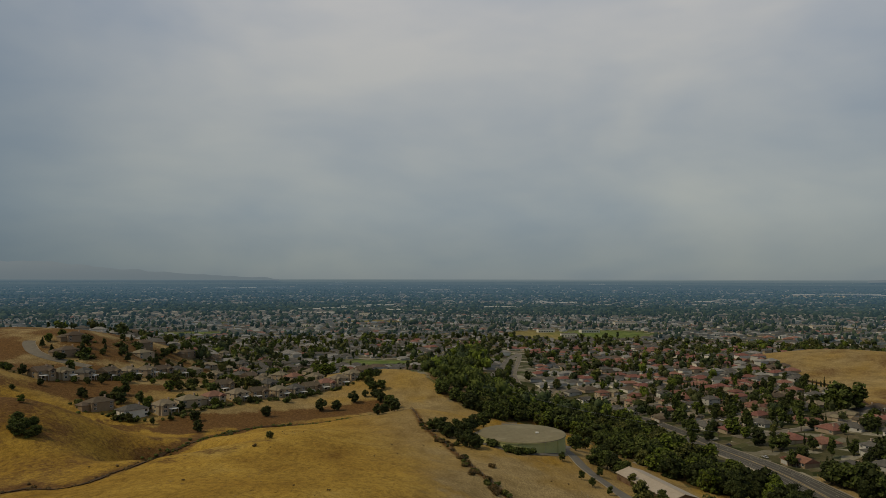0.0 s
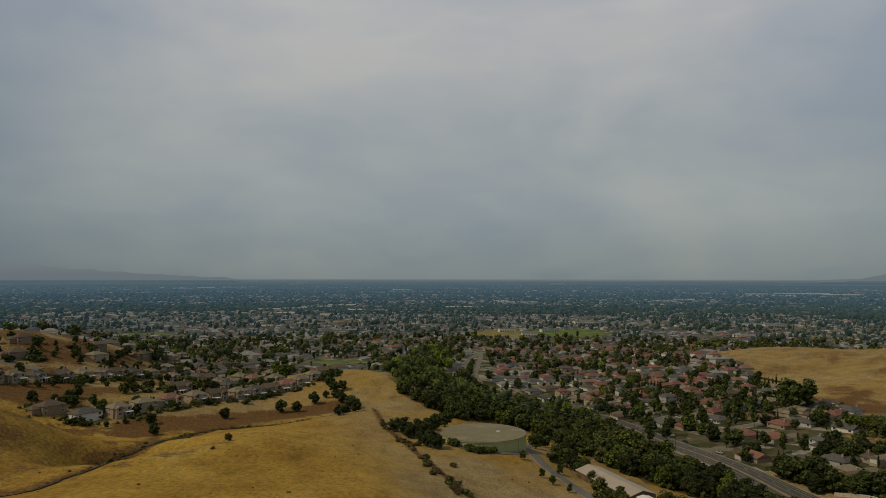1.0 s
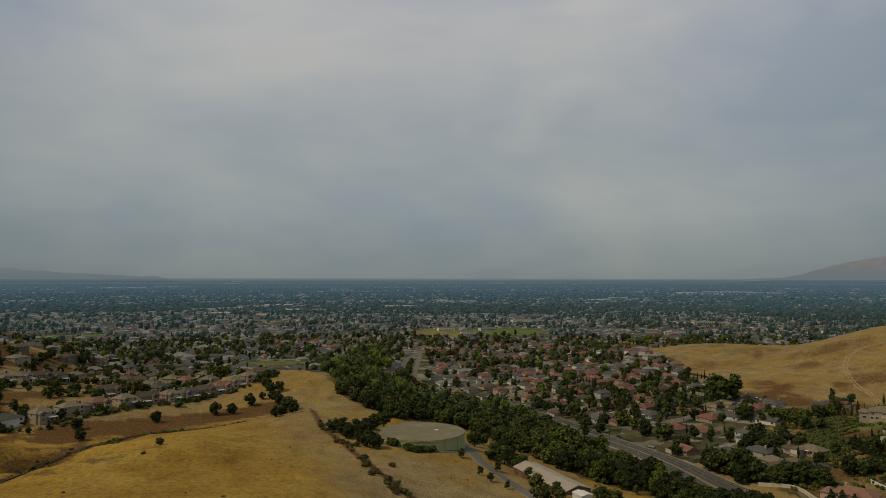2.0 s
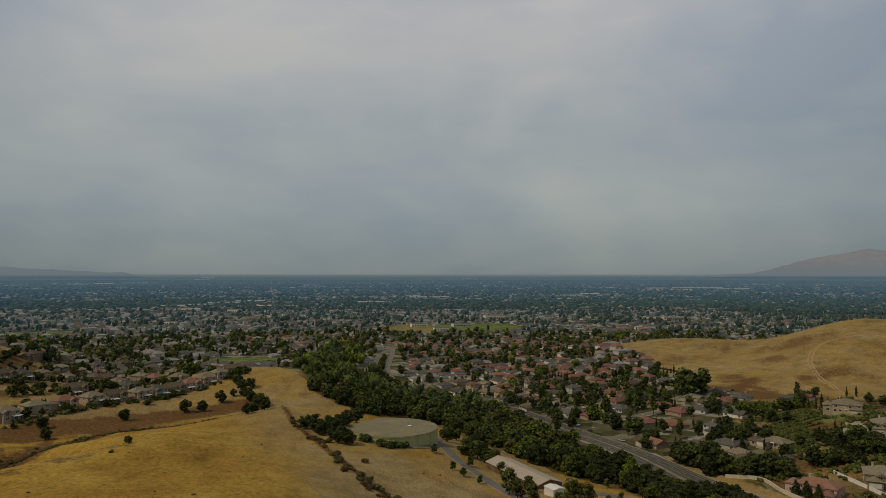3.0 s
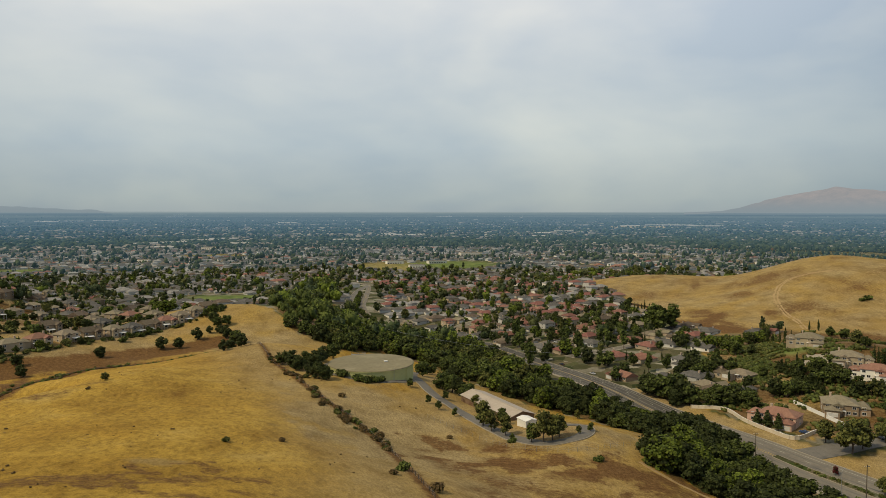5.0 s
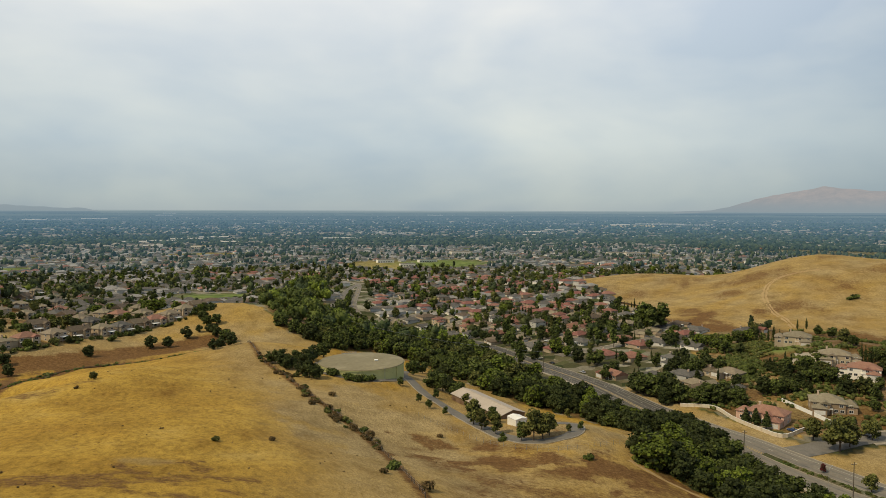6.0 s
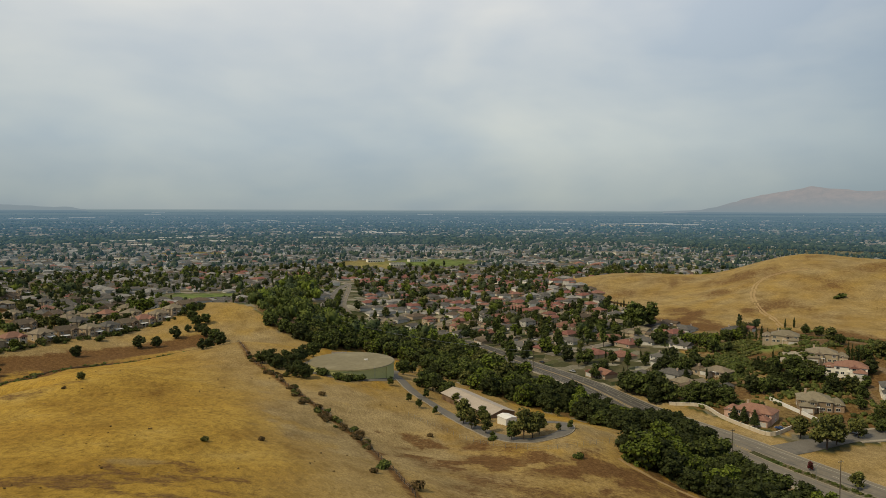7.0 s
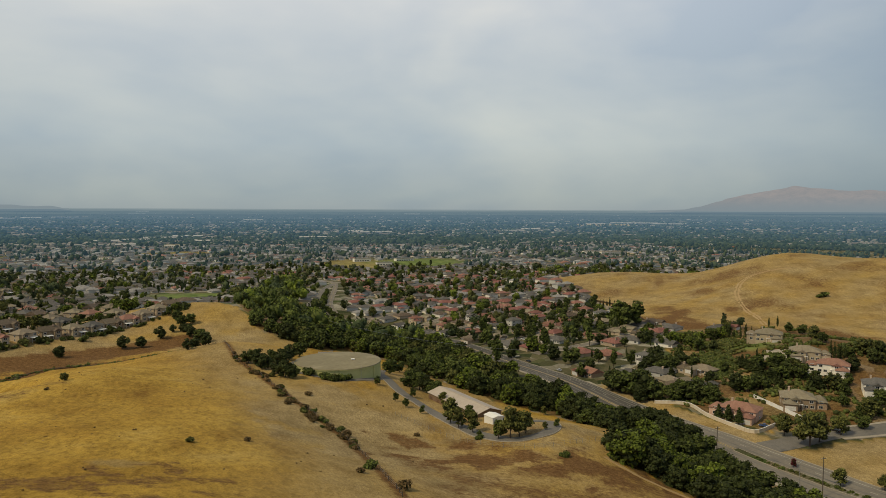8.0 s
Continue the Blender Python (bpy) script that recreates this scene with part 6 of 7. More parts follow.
for x, y, tall in [(241, 277, 10), (241, 261, 15.5), (249, 264, 11), (264, 267, 9.5), (221, 223, 7), (294, 281, 10), (230, 211, 6)]:
    tree("street", x, y, tall, "street trees", wide=1.15)
for x, y in off_glade([(311, 358), (304, 357), (296, 359), (283, 350), (269, 349), (309, 332), (302, 328), (324, 324), (309, 312), (290, 283), (342, 338), (361, 343), (369, 361), (376, 353), (413, 473), (419, 465), (360, 389), (359, 381), (273, 344), (263, 350), (247, 350), (239, 355), (298, 378), (291, 378), (300, 369), (320, 364), (312, 350), (302, 350), (295, 351), (279, 374), (284, 389), (300, 396), (298, 418), (306, 439), (355, 354), (369, 355), (367, 340), (314, 323), (298, 301), (280, 270), (301, 285), (315, 293), (310, 343), (307, 327)]):
    tree(["oak", "oak_dark", "oak_wide", "street_dark", "conifer"][int(dice.integers(0, 5))], x, y, dice.uniform(6, 11), "estate garden trees")
for x, y, tall in off_glade([(211, 388, 13), (213, 380, 14), (216, 371, 15), (219, 364, 14), (222, 359, 12), (226, 382, 13), (234, 353, 11), (236, 348, 12), (242, 346, 12), (245, 338, 10), (256, 405, 9), (263, 405, 10), (272, 407, 10), (274, 397, 11), (277, 388, 11), (273, 372, 10), (258, 423, 9), (257, 444, 8), (278, 346, 9), (286, 362, 9), (279, 363, 10), (282, 343, 8), (307, 365, 8), (313, 367, 9), (307, 350, 9), (289, 384, 10), (297, 401, 9), (300, 417, 9)]):
    tree(["oak_dark", "oak", "street_dark", "oak_dark", "conifer"][int(dice.integers(0, 5))], x, y, tall, "roadside trees", wide=1.1)
for x, y in [(355, 470), (352, 460), (360, 463), (368, 467), (374, 468), (418, 502), (425, 500), (343, 357), (344, 355), (346, 354), (348, 354), (351, 354), (258, 770), (260, 766), (262, 762), (264, 758), (266, 754), (268, 750), (270, 746), (272, 742), (236, 730), (216, 567), (207, 580), (369, 710), (374, 712), (379, 713), (382, 712), (305, 376), (306, 372), (306, 328)]:
    tree("cypress", x, y, dice.uniform(8, 12), "cypresses")
for x, y in [(312, 572), (319, 566), (327, 560), (322, 576), (316, 558)]:
    tree("tall", x, y, dice.uniform(17, 23), "tall dark trees under the hill", wide=1.25)
for x, y in off_glade([(307, 504), (309, 516), (299, 475), (293, 442), (310, 449), (311, 428), (284, 415), (289, 398), (320, 478), (342, 475), (293, 585), (273, 579), (258, 540), (287, 633), (368, 764), (349, 755), (320, 501), (308, 473), (332, 473), (351, 475), (364, 485), (323, 531), (341, 658), (367, 729), (311, 460), (291, 410), (296, 428), (280, 424)]):
    tree(["oak", "oak_bright", "oak_dark", "street_dark"][int(dice.integers(0, 4))], x, y, dice.uniform(7, 12), "garden trees")
for x, y in [(183, 536), (183, 517), (186, 498), (209, 515), (212, 500), (211, 478), (211, 457), (220, 462), (206, 421), (221, 400), (217, 385), (217, 373), (223, 372), (236, 433), (235, 453), (251, 544), (275, 578), (286, 634), (297, 496), (268, 431), (267, 412), (213, 360), (240, 354), (242, 349), (252, 349), (228, 350), (143, 738), (141, 758), (132, 821), (144, 811), (116, 804), (187, 562), (209, 664), (178, 609)]:
    tree(["oak", "oak_wide", "oak_dark", "street_dark", "oak_bright", "tall"][int(dice.integers(0, 6))], x, y, dice.uniform(8, 13), "roadside trees")
for p in smooth_line(MAIN_ROAD[14:21], 7.0):
    if 790 < p.y < 1010:
        tree(["oak_bright", "oak", "bush", "street_dark"][int(dice.integers(0, 4))], p.x - 8 + dice.uniform(-2, 1), p.y, dice.uniform(5, 8.5), "trees on the planted strip")
for x, y, kind in NEAR_VALLEY * 3:
    a = dice.uniform(0, 6.28)
    q = (x + 12.5 * math.cos(a), y + 12.5 * math.sin(a))
    if min(math.hypot(q[0] - c[0], q[1] - c[1]) for c in taken) > 10 and off_line(*q, MAIN_ROAD) > 15:
        tree(["street_dark", "oak_dark", "conifer", "cypress"][int(dice.integers(0, 4))], *q, dice.uniform(5, 9), "garden trees")
median = smooth_line(MAIN_ROAD[:6], 3.2)
for p in median[30:]:
    if p.y < 262 and p.y > 150:
        tree("bush_olive" if dice.random() < 0.3 else "bush", p.x + dice.uniform(-0.5, 0.5), p.y, dice.uniform(1.1, 1.8), "median planting", wide=1.2)
tree("crimson", 219.5, 246, 4.0, "median planting")


HILL_FENCE = [(383, 783), (390, 753), (388, 697), (347, 570), (331, 518), (328, 488)]
STEP_FENCE = [(430, 979), (408, 888), (381, 857), (400, 918)]


def tree_points(count, near, far, seed):
    rng = np.random.default_rng(seed)
    a = np.radians(rng.uniform(-41, 55, count))
    r = np.sqrt(rng.uniform(near ** 2, far ** 2, count))
    x, y = r * np.sin(a), r * np.cos(a)
    clump = 0.8 * value_noise(x, y, 150, 20) + value_noise(x, y, 60, 21) + 0.6 * value_noise(x, y, 23, 22)
    open_hill = np.minimum(off_line(x, y, HILL_FENCE), off_line(x, y, STEP_FENCE)) > 26
    return x, y, r, open_hill & (rng.random(count) < np.clip(0.58 + 0.8 * clump, 0.1, 1) * np.clip((r - 250) / 700, 0.5, 1))


# gardens and hilltop trees that stand near enough to tell apart
x, y, r, ok = tree_points(1500, 430, 800, 31)
hp = np.array([(p[0], p[1]) for p in plots] + taken)
free = np.min(np.hypot(x[:, None] - hp[None, :, 0], y[:, None] - hp[None, :, 1]), axis=1) > 8.5
ok &= free & in_town(x, y, 13)
GARDEN = ["street", "street_dark", "oak", "oak_dark", "oak_wide", "tall", "cypress", "street_dark", "conifer", "oak_bright"]
for k in np.flatnonzero(ok)[:170]:
    tree(GARDEN[int(dice.integers(0, 10))], float(x[k]), float(y[k]), None, "garden trees")
for k in range(150):
    i = int(dice.integers(0, len(FRONT_ROW) + len(SECOND_ROW)))
    bx, by = taken[i]
    a = dice.uniform(0, 6.28)
    q = (bx + 13 * math.cos(a), by + 13 * math.sin(a))
    if min(math.hypot(q[0] - c[0], q[1] - c[1]) for c in taken) > 10.5:
        tree(["street_dark", "bush", "oak_bright", "evergreen", "conifer", "bush_olive"][int(dice.integers(0, 6))].replace("evergreen", "oak_dark"), *q, dice.uniform(3.5, 8), "hilltop garden trees")


def tree_pile(name, x, y, scale, tufts, label, leaf, lobes_each, seed, ball=BALL1, size=0.11):
    """Many far trees in one mesh: knobbly lobes with leaf tufts on them."""
    rng = np.random.default_rng(seed)
    z = gz(x, y)
    vs, fs, ms, o = [], [], [], 0
    bv, bf = ball
    for k in range(len(x)):
        tall = rng.choice([4, 5, 6.5, 8.5, 12]) * rng.uniform(0.8, 1.2) * scale[k]
        wide = tall * rng.uniform(0.28, 0.50)
        if rng.random() < 0.12:
            wide, tall = tall * 0.14, tall * 1.1
        mt = int(rng.choice(len(leaf)))
        lob = []
        for j in range(lobes_each):
            f = 1.0 if j == 0 else rng.uniform(0.5, 0.75)
            c = np.array([x[k], y[k], z[k] + tall * 0.55]) + (0 if j == 0 else 1) * rng.uniform(-0.7, 0.7, 3) * [wide, wide, tall * 0.3]
            lob.append((*c, wide * f, tall * 0.46 * f))
            v = bv * (1 + 0.2 * rng.normal(size=(len(bv), 1))) * [wide * f * 0.78, wide * f * 0.78, tall * 0.40 * f] + c
            vs.append(v), fs.append(bf + o)
            ms.append(np.full(len(bf), mt, np.int32))
            o += len(v)
        if tufts:
            close = math.hypot(x[k], y[k]) < 850
            v, f = tuft_shell(lob, tufts * 2 if close else tufts, size * tall * (0.75 if close else 1.0), rng)
            vs.append(v), fs.append(f + o), ms.append(np.full(len(f), mt, np.int32))
            o += len(v)
    me = mesh_of(name, [(np.concatenate(vs), np.concatenate(fs))], [LEAF[q] for q in leaf])
    me.polygons.foreach_set("material_index", np.concatenate(ms))
    return tagged(new(name, me), label, "trees", kind="stuff")


rest = creek_spots[260:]
tree_pile_later = (rest[:, 0], rest[:, 1])
LEAFS = ["oak", "dim", "olive", "dark", "town", "dim", "bright"]
tree_pile("creek_woods", *tree_pile_later, np.ones(len(rest)) * 1.3, 60, "dense green oak woods along the creek", ["oak", "oak", "dim", "bright", "oak", "dark"], 5, 4, size=0.075)
x, y, r, ok = tree_points(10500, 560, 1500, 32)
hp = np.array([(p[0], p[1]) for p in plots])
ok &= in_town(x, y, 13)
x, y = x[ok], y[ok]
free = np.array([np.min(np.abs(hp[:, 0] - a) + np.abs(hp[:, 1] - b)) > 6.5 for a, b in zip(x, y)])
x, y = x[free], y[free]
tree_pile("garden_woods", x, y, np.ones(len(x)), 34, "thousands of dark garden and street trees", LEAFS, 3, 5)
# trees with the thin haze put into their leaf emission
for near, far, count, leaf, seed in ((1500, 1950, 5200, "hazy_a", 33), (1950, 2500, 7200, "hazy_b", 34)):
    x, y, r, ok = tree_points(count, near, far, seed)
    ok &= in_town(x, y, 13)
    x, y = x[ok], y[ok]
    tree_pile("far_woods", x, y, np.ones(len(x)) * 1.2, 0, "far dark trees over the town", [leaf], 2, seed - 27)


def shrubbery(name, label, spots, seed, size=1.0, leaf="shrub"):
    """Low garden shrubs that cover a slope, past counting."""
    rng = np.random.default_rng(seed)
    z = gz(spots[:, 0], spots[:, 1])
    pieces = []
    for (x, y), h in zip(spots, z):
        w = size * rng.uniform(0.7, 2.0)
        lob = [(x + rng.normal() * w * 0.5, y + rng.normal() * w * 0.5, h + w * 0.5, w * rng.uniform(0.6, 1), w * 0.7) for _ in range(2)]
        pieces += [lump(BALL1, q[:3], q[3], q[4], rng) for q in lob]
        pieces.append(tuft_shell(lob, 16, 0.38 * size, rng))
    me = mesh_of(name, pieces, [LEAF[leaf], LEAF["oak" if leaf == "shrub" else leaf]], [int(rng.random() < 0.45) for _ in pieces])
    return tagged(new(name, me), label, "shrubs", kind="stuff")


rng = np.random.default_rng(81)
sx, sy = rng.uniform(225, 440, 4600), rng.uniform(270, 520, 4600)
keep = inside(sx, sy, ESTATE_LAND) & (value_noise(sx, sy, 20, 82) + 0.4 * value_noise(sx, sy, 6, 83) > -0.25) & (off_line(sx, sy, SIDE_STREET) > 10)
keep &= np.min(np.hypot(sx[:, None] - np.array([t[0] for t in taken])[None], sy[:, None] - np.array([t[1] for t in taken])[None]), axis=1) > 14
shrubbery("garden_shrubs", "dense dark garden shrubs on the estate slope", np.c_[sx, sy][keep], 84)
sx, sy = rng.uniform(270, 315, 900), rng.uniform(368, 432, 900)
keep = inside(sx, sy, HEDGE_FIELD)
shrubbery("hedge_field", "dense bright green hedges planted over a slope", np.c_[sx, sy][keep], 90, 0.8, "oak")
sx, sy = rng.uniform(-330, -60, 1500), rng.uniform(470, 760, 1500)
gap = np.min(np.hypot(sx[:, None] - np.array([t[0] for t in taken])[None], sy[:, None] - np.array([t[1] for t in taken])[None]), axis=1)
keep = (gap > 10) & (gap < 19) & (value_noise(sx, sy, 14, 85) > -0.3)
shrubbery("hillside_shrubs", "dark shrubs and hedges round the hillside houses", np.c_[sx, sy][keep], 86)

for bed, count, leaf, size in ((GULLY_HEAD, 90, "brown", 0.42), (GULLY_FOOT, 150, "shrub", 0.6)):
    along = smooth_line(bed, 2.0)
    at = rng.integers(0, len(along), count)
    spots = np.array([(along[k].x, along[k].y) for k in at]) + rng.normal(size=(count, 2)) * 1.6
    shrubbery("gully_scrub", "low dry scrub along the eroded gully", spots, 89, size, leaf)
sx, sy = rng.uniform(-150, 60, 150), rng.uniform(150, 400, 150)
keep = inside(sx, sy, DRY_LAND) & (np.hypot(sx - TANK[0], sy - TANK[1]) > 40) & (value_noise(sx, sy, 26, 87) > 0.1)
shrubbery("weed_clumps", "small brown weed clumps in the dry grass", np.c_[sx, sy][keep], 88, 0.22, "brown")


def make_tufts():
    """Clumps of taller dead grass on the near slopes, past counting."""
    rng = np.random.default_rng(71)
    n = 9000
    a, d = np.radians(rng.uniform(-36, 40, n)), np.sqrt(rng.uniform(140 ** 2, 430 ** 2, n))
    x, y = d * np.sin(a), d * np.cos(a)
    ok = inside(x, y, DRY_LAND) & (value_noise(x, y, 16, 72) + 0.7 * value_noise(x, y, 5, 73) + 0.2 * rng.normal(size=n) > 0.75)
    ok &= (np.hypot(x - TANK[0], y - TANK[1]) > 32) & (off_line(x, y, DRIVE) > 4.5)
    x, y = x[ok], y[ok]
    z = gz(x, y)
    s = rng.uniform(0.10, 0.32, len(x))[:, None]
    t = rng.uniform(0, 6.28, len(x))
    side = np.stack([np.cos(t), np.sin(t), 0 * t], 1) * s * 1.5
    lean = np.stack([rng.normal(size=len(x)) * 1.2, rng.normal(size=len(x)) * 1.2, 0.6 * np.ones(len(x))], 1) * s * 1.4
    p = np.stack([x, y, z - 0.05], 1)
    v = np.stack([p - side, p + side, p + side * 0.5 + lean, p - side * 0.6 + lean * 0.85], 1).reshape(-1, 3)
    k = np.arange(len(x))[:, None] * 4
    me = mesh_of("dead_grass_tufts", [(v, np.concatenate([k + [0, 1, 2], k + [0, 2, 3]]))], [DRY])
    tagged(new("dead_grass_tufts", me), "scattered clumps of taller dead grass", "grass", kind="stuff")


make_tufts()

# ---------------------------------------------------------------- fences, walls, poles, wires


def post_fence(name, label, points, gap, tall, wires, post, material, size=0.09):
    t = thing(name, label, "fence")
    line = smooth_line(points, gap)
    prev = None
    me = None
    for p in line:
        z = height(p.x, p.y)
        if me is None:
            bm = box(-size, -size, -0.4, size, size, tall)
            o = part(post, bm, material, t)
            me = o.data
        else:
            o = new(post, me)
            o.parent = t
        o.location = (p.x, p.y, z)
    for k in range(wires):
        bm = bmesh.new()
        f = tall * (k + 0.8) / wires
        for p, q in zip(line, line[1:]):
            add_tube(bm, (p.x, p.y, height(p.x, p.y) + f), (q.x, q.y, height(q.x, q.y) + f), 0.02, 0.02, 3)
        part("wire", bm, STEEL, t, "thin fence wire")
    return t


def board_fence(name, label, points, tall, thick, material, cap=None):
    """A solid fence or garden wall in panels that follow the ground."""
    t = thing(name, label, "wall" if cap else "fence")
    line = smooth_line(points, 3.0)
    for p, q in zip(line, line[1:]):
        d = (q - p).normalized()
        n = Vector((-d.y, d.x, 0)) * thick / 2
        zp, zq = height(p.x, p.y), height(q.x, q.y)

        def slab(bm, lo, hi, grow):
            m = n * grow
            c = [(p + m, zp), (q + m, zq), (q - m, zq), (p - m, zp)]
            add_hull(bm, [(v.x, v.y, z + lo) for v, z in c] + [(v.x, v.y, z + hi) for v, z in c], [(3, 2, 1, 0), (4, 5, 6, 7), (0, 1, 5, 4), (1, 2, 6, 5), (2, 3, 7, 6), (3, 0, 4, 7)])
        bm = bmesh.new()
        slab(bm, -0.6, tall, 1.0)
        o = part("panel", bm, material, t)
        if cap:
            bm = bmesh.new()
            slab(bm, tall + 0.005, tall + 0.12, 1.5)
            part("coping", bm, cap, o)
    for p in line:
        z = height(p.x, p.y)
        bm = box(p.x - thick, p.y - thick, z - 0.5, p.x + thick, p.y + thick, z + tall + 0.15)
        part("post", bm, material, t)
    return t


post_fence("ranch_fence", "old wire fence on wooden posts down the dry slope", FENCE, 4.5, 1.5, 3, "post", POLE_WOOD, 0.1)
post_fence("yard_fence", "thin wire fence on posts round the barn yard", [(61, 315), (72, 295), (86, 265), (99, 250), (115, 249), (144, 263)], 4.0, 1.9, 3, "post", STEEL, 0.05)
board_fence("board_fence", "dark wooden board fence at the foot of the golden hill", HILL_FENCE, 1.9, 0.15, FENCE_WOOD)
board_fence("board_fence", "dark wooden board fence round a hillside plot", STEP_FENCE, 2.4, 0.3, FENCE_WOOD)
# its dark boards also stand in for the shaded slope inside the yard
board_fence("board_fence", "dark wooden board fence round a hilltop yard", [(-294, 516), (-306, 528), (-300, 542)], 2.2, 0.2, FENCE_WOOD)
board_fence("garden_wall", "cream stucco garden wall above the road verge", [(219, 353), (231, 340), (228, 318), (228, 300), (231, 285), (246, 289)], 1.8, 0.25, GARDEN_WALL, TRIM)
board_fence("garden_wall", "long white garden wall between two estate plots", [(269, 333), (267, 311), (265, 292)], 1.8, 0.25, TRIM, TRIM)


def utility_pole(x, y, tall):
    t = thing("utility_pole", "tall dark wooden utility pole beside the road", "pole", "utility poles")
    t.location = (x, y, height(x, y))
    bm = bmesh.new()
    add_tube(bm, (0, 0, -1), (0, 0, tall), 0.2, 0.13, 8)
    part("shaft", bm, POLE_WOOD, t)
    bm = box(-1.2, -0.07, tall - 0.9, 1.2, 0.07, tall - 0.72)
    part("crossarm", bm, POLE_WOOD, t)
    for k in (-1.1, -0.4, 0.4, 1.1):
        bm = bmesh.new()
        add_tube(bm, (k, 0, tall - 0.72), (k, 0, tall - 0.5), 0.05, 0.07, 6)
        part("insulator", bm, TRIM, t, "small pale insulator")


for x, y, tall in [(197, 267, 13.5), (207, 217, 16.0)]:
    utility_pole(x, y, tall)
utility_pole(4, 730, 17)
utility_pole(176, 455, 15)


def wire_span(p, q, sag, label):
    """One sagging cable."""
    bm = bmesh.new()
    n, rings = 30, []
    side = (Vector(q) - Vector(p)).cross(Vector((0, 0, 1))).normalized()
    for k in range(n + 1):
        f = k / n
        c = Vector(p).lerp(Vector(q), f) - Vector((0, 0, 4 * sag * f * (1 - f)))
        rings.append([bm.verts.new(c + 0.045 * (math.cos(a) * side + Vector((0, 0, math.sin(a))))) for a in (0.5, 2.6, 4.7)])
    for a, b in zip(rings, rings[1:]):
        for k in range(3):
            bm.faces.new((a[k], a[(k + 1) % 3], b[(k + 1) % 3], b[k]))
    return tagged(put("power_line", bm, STEEL), label, "cable", "power lines")


for dx in (-1.1, 0.4):
    wire_span((4 + dx, 730, height(4, 730) + 16.5), (176 + dx, 455, height(176, 455) + 14.5), 9, "thin sagging power line over the creek trees")


def street_lamp(x, y, turn):
    t = thing("street_lamp", "slim grey street lamp on the road verge", "street lamp")
    t.matrix_basis = pose(x, y, height(x, y), 0, 0, turn)
    bm = bmesh.new()
    add_tube(bm, (0, 0, -0.5), (0, 0, 10), 0.12, 0.07, 8)
    add_tube(bm, (0, 0, 9.9), (1.2, 0, 10.6), 0.06, 0.05, 6)
    add_tube(bm, (1.2, 0, 10.6), (2.4, 0, 10.7), 0.05, 0.05, 6)
    part("pole", bm, STEEL, t)
    bm = box(2.2, -0.15, 10.6, 3.0, 0.15, 10.78)
    part("lamp_head", bm, STEEL, t, "flat grey lamp head")


for x, y in [(207, 229)]:
    street_lamp(x, y, 25)

# ---------------------------------------------------------------- cars


def make_car(colour):
    t = thing("car", f"{colour} parked saloon car on the asphalt", "car", "cars")
    bm = bmesh.new()
    side = [(-2.2, 0.3), (-2.25, 0.72), (-1.6, 0.92), (1.1, 0.92), (2.1, 0.78), (2.25, 0.55), (2.2, 0.3)]
    for w in (-0.88, 0.88):
        add_hull(bm, [(x, w, z) for x, z in side], [tuple(range(7)) if w < 0 else tuple(range(6, -1, -1))])
    v = list(bm.verts)
    for k in range(7):
        j = (k + 1) % 7
        bm.faces.new((v[j], v[k], v[7 + k], v[7 + j]))
    bmesh.ops.recalc_face_normals(bm, faces=bm.faces)
    bmesh.ops.bevel(bm, geom=bm.edges[:], offset=0.06, segments=1, affect="EDGES")
    part("body", bm, CAR_PAINT[colour], t)
    bm = bmesh.new()
    add_hull(bm, [(-1.5, -0.8, 0.9), (0.95, -0.8, 0.9), (0.95, 0.8, 0.9), (-1.5, 0.8, 0.9), (-1.0, -0.62, 1.38), (0.3, -0.62, 1.38), (0.3, 0.62, 1.38), (-1.0, 0.62, 1.38)],
             [(0, 1, 5, 4), (1, 2, 6, 5), (2, 3, 7, 6), (3, 0, 4, 7)])
    part("windows", bm, PANE, t, "dark glazed cabin")
    part("car_roof", box(-1.02, -0.64, 1.37, 0.32, 0.64, 1.44), CAR_PAINT[colour], t)
    for x in (-1.35, 1.4):
        for y in (-0.85, 0.85):
            bm = bmesh.new()
            add_tube(bm, (x, y - 0.11, 0.33), (x, y + 0.11, 0.33), 0.33, 0.33, 14)
            w = part("tyre", bm, RUBBER, t, "black tyre")
            bm = bmesh.new()
            add_tube(bm, (x, y - 0.12, 0.33), (x, y + 0.12, 0.33), 0.2, 0.2, 10)
            part("rim", bm, STEEL, w, "grey wheel rim")
    for y in (-0.62, 0.62):
        part("headlight", box(2.14, y - 0.18, 0.58, 2.26, y + 0.18, 0.72), TRIM, t, "pale headlight")
        part("tail_light", box(-2.29, y - 0.16, 0.6, -2.2, y + 0.16, 0.74), CAR_PAINT["red"], t, "red tail light")
    return t


first_car = {}


def car(colour, x, y, turn, lift=0.27):
    m = pose(x, y, height(x, y) + lift, 0, 0, turn)
    if colour in first_car:
        return copy_thing(first_car[colour], m)
    first_car[colour] = make_car(colour)
    first_car[colour].matrix_basis = m
    return first_car[colour]


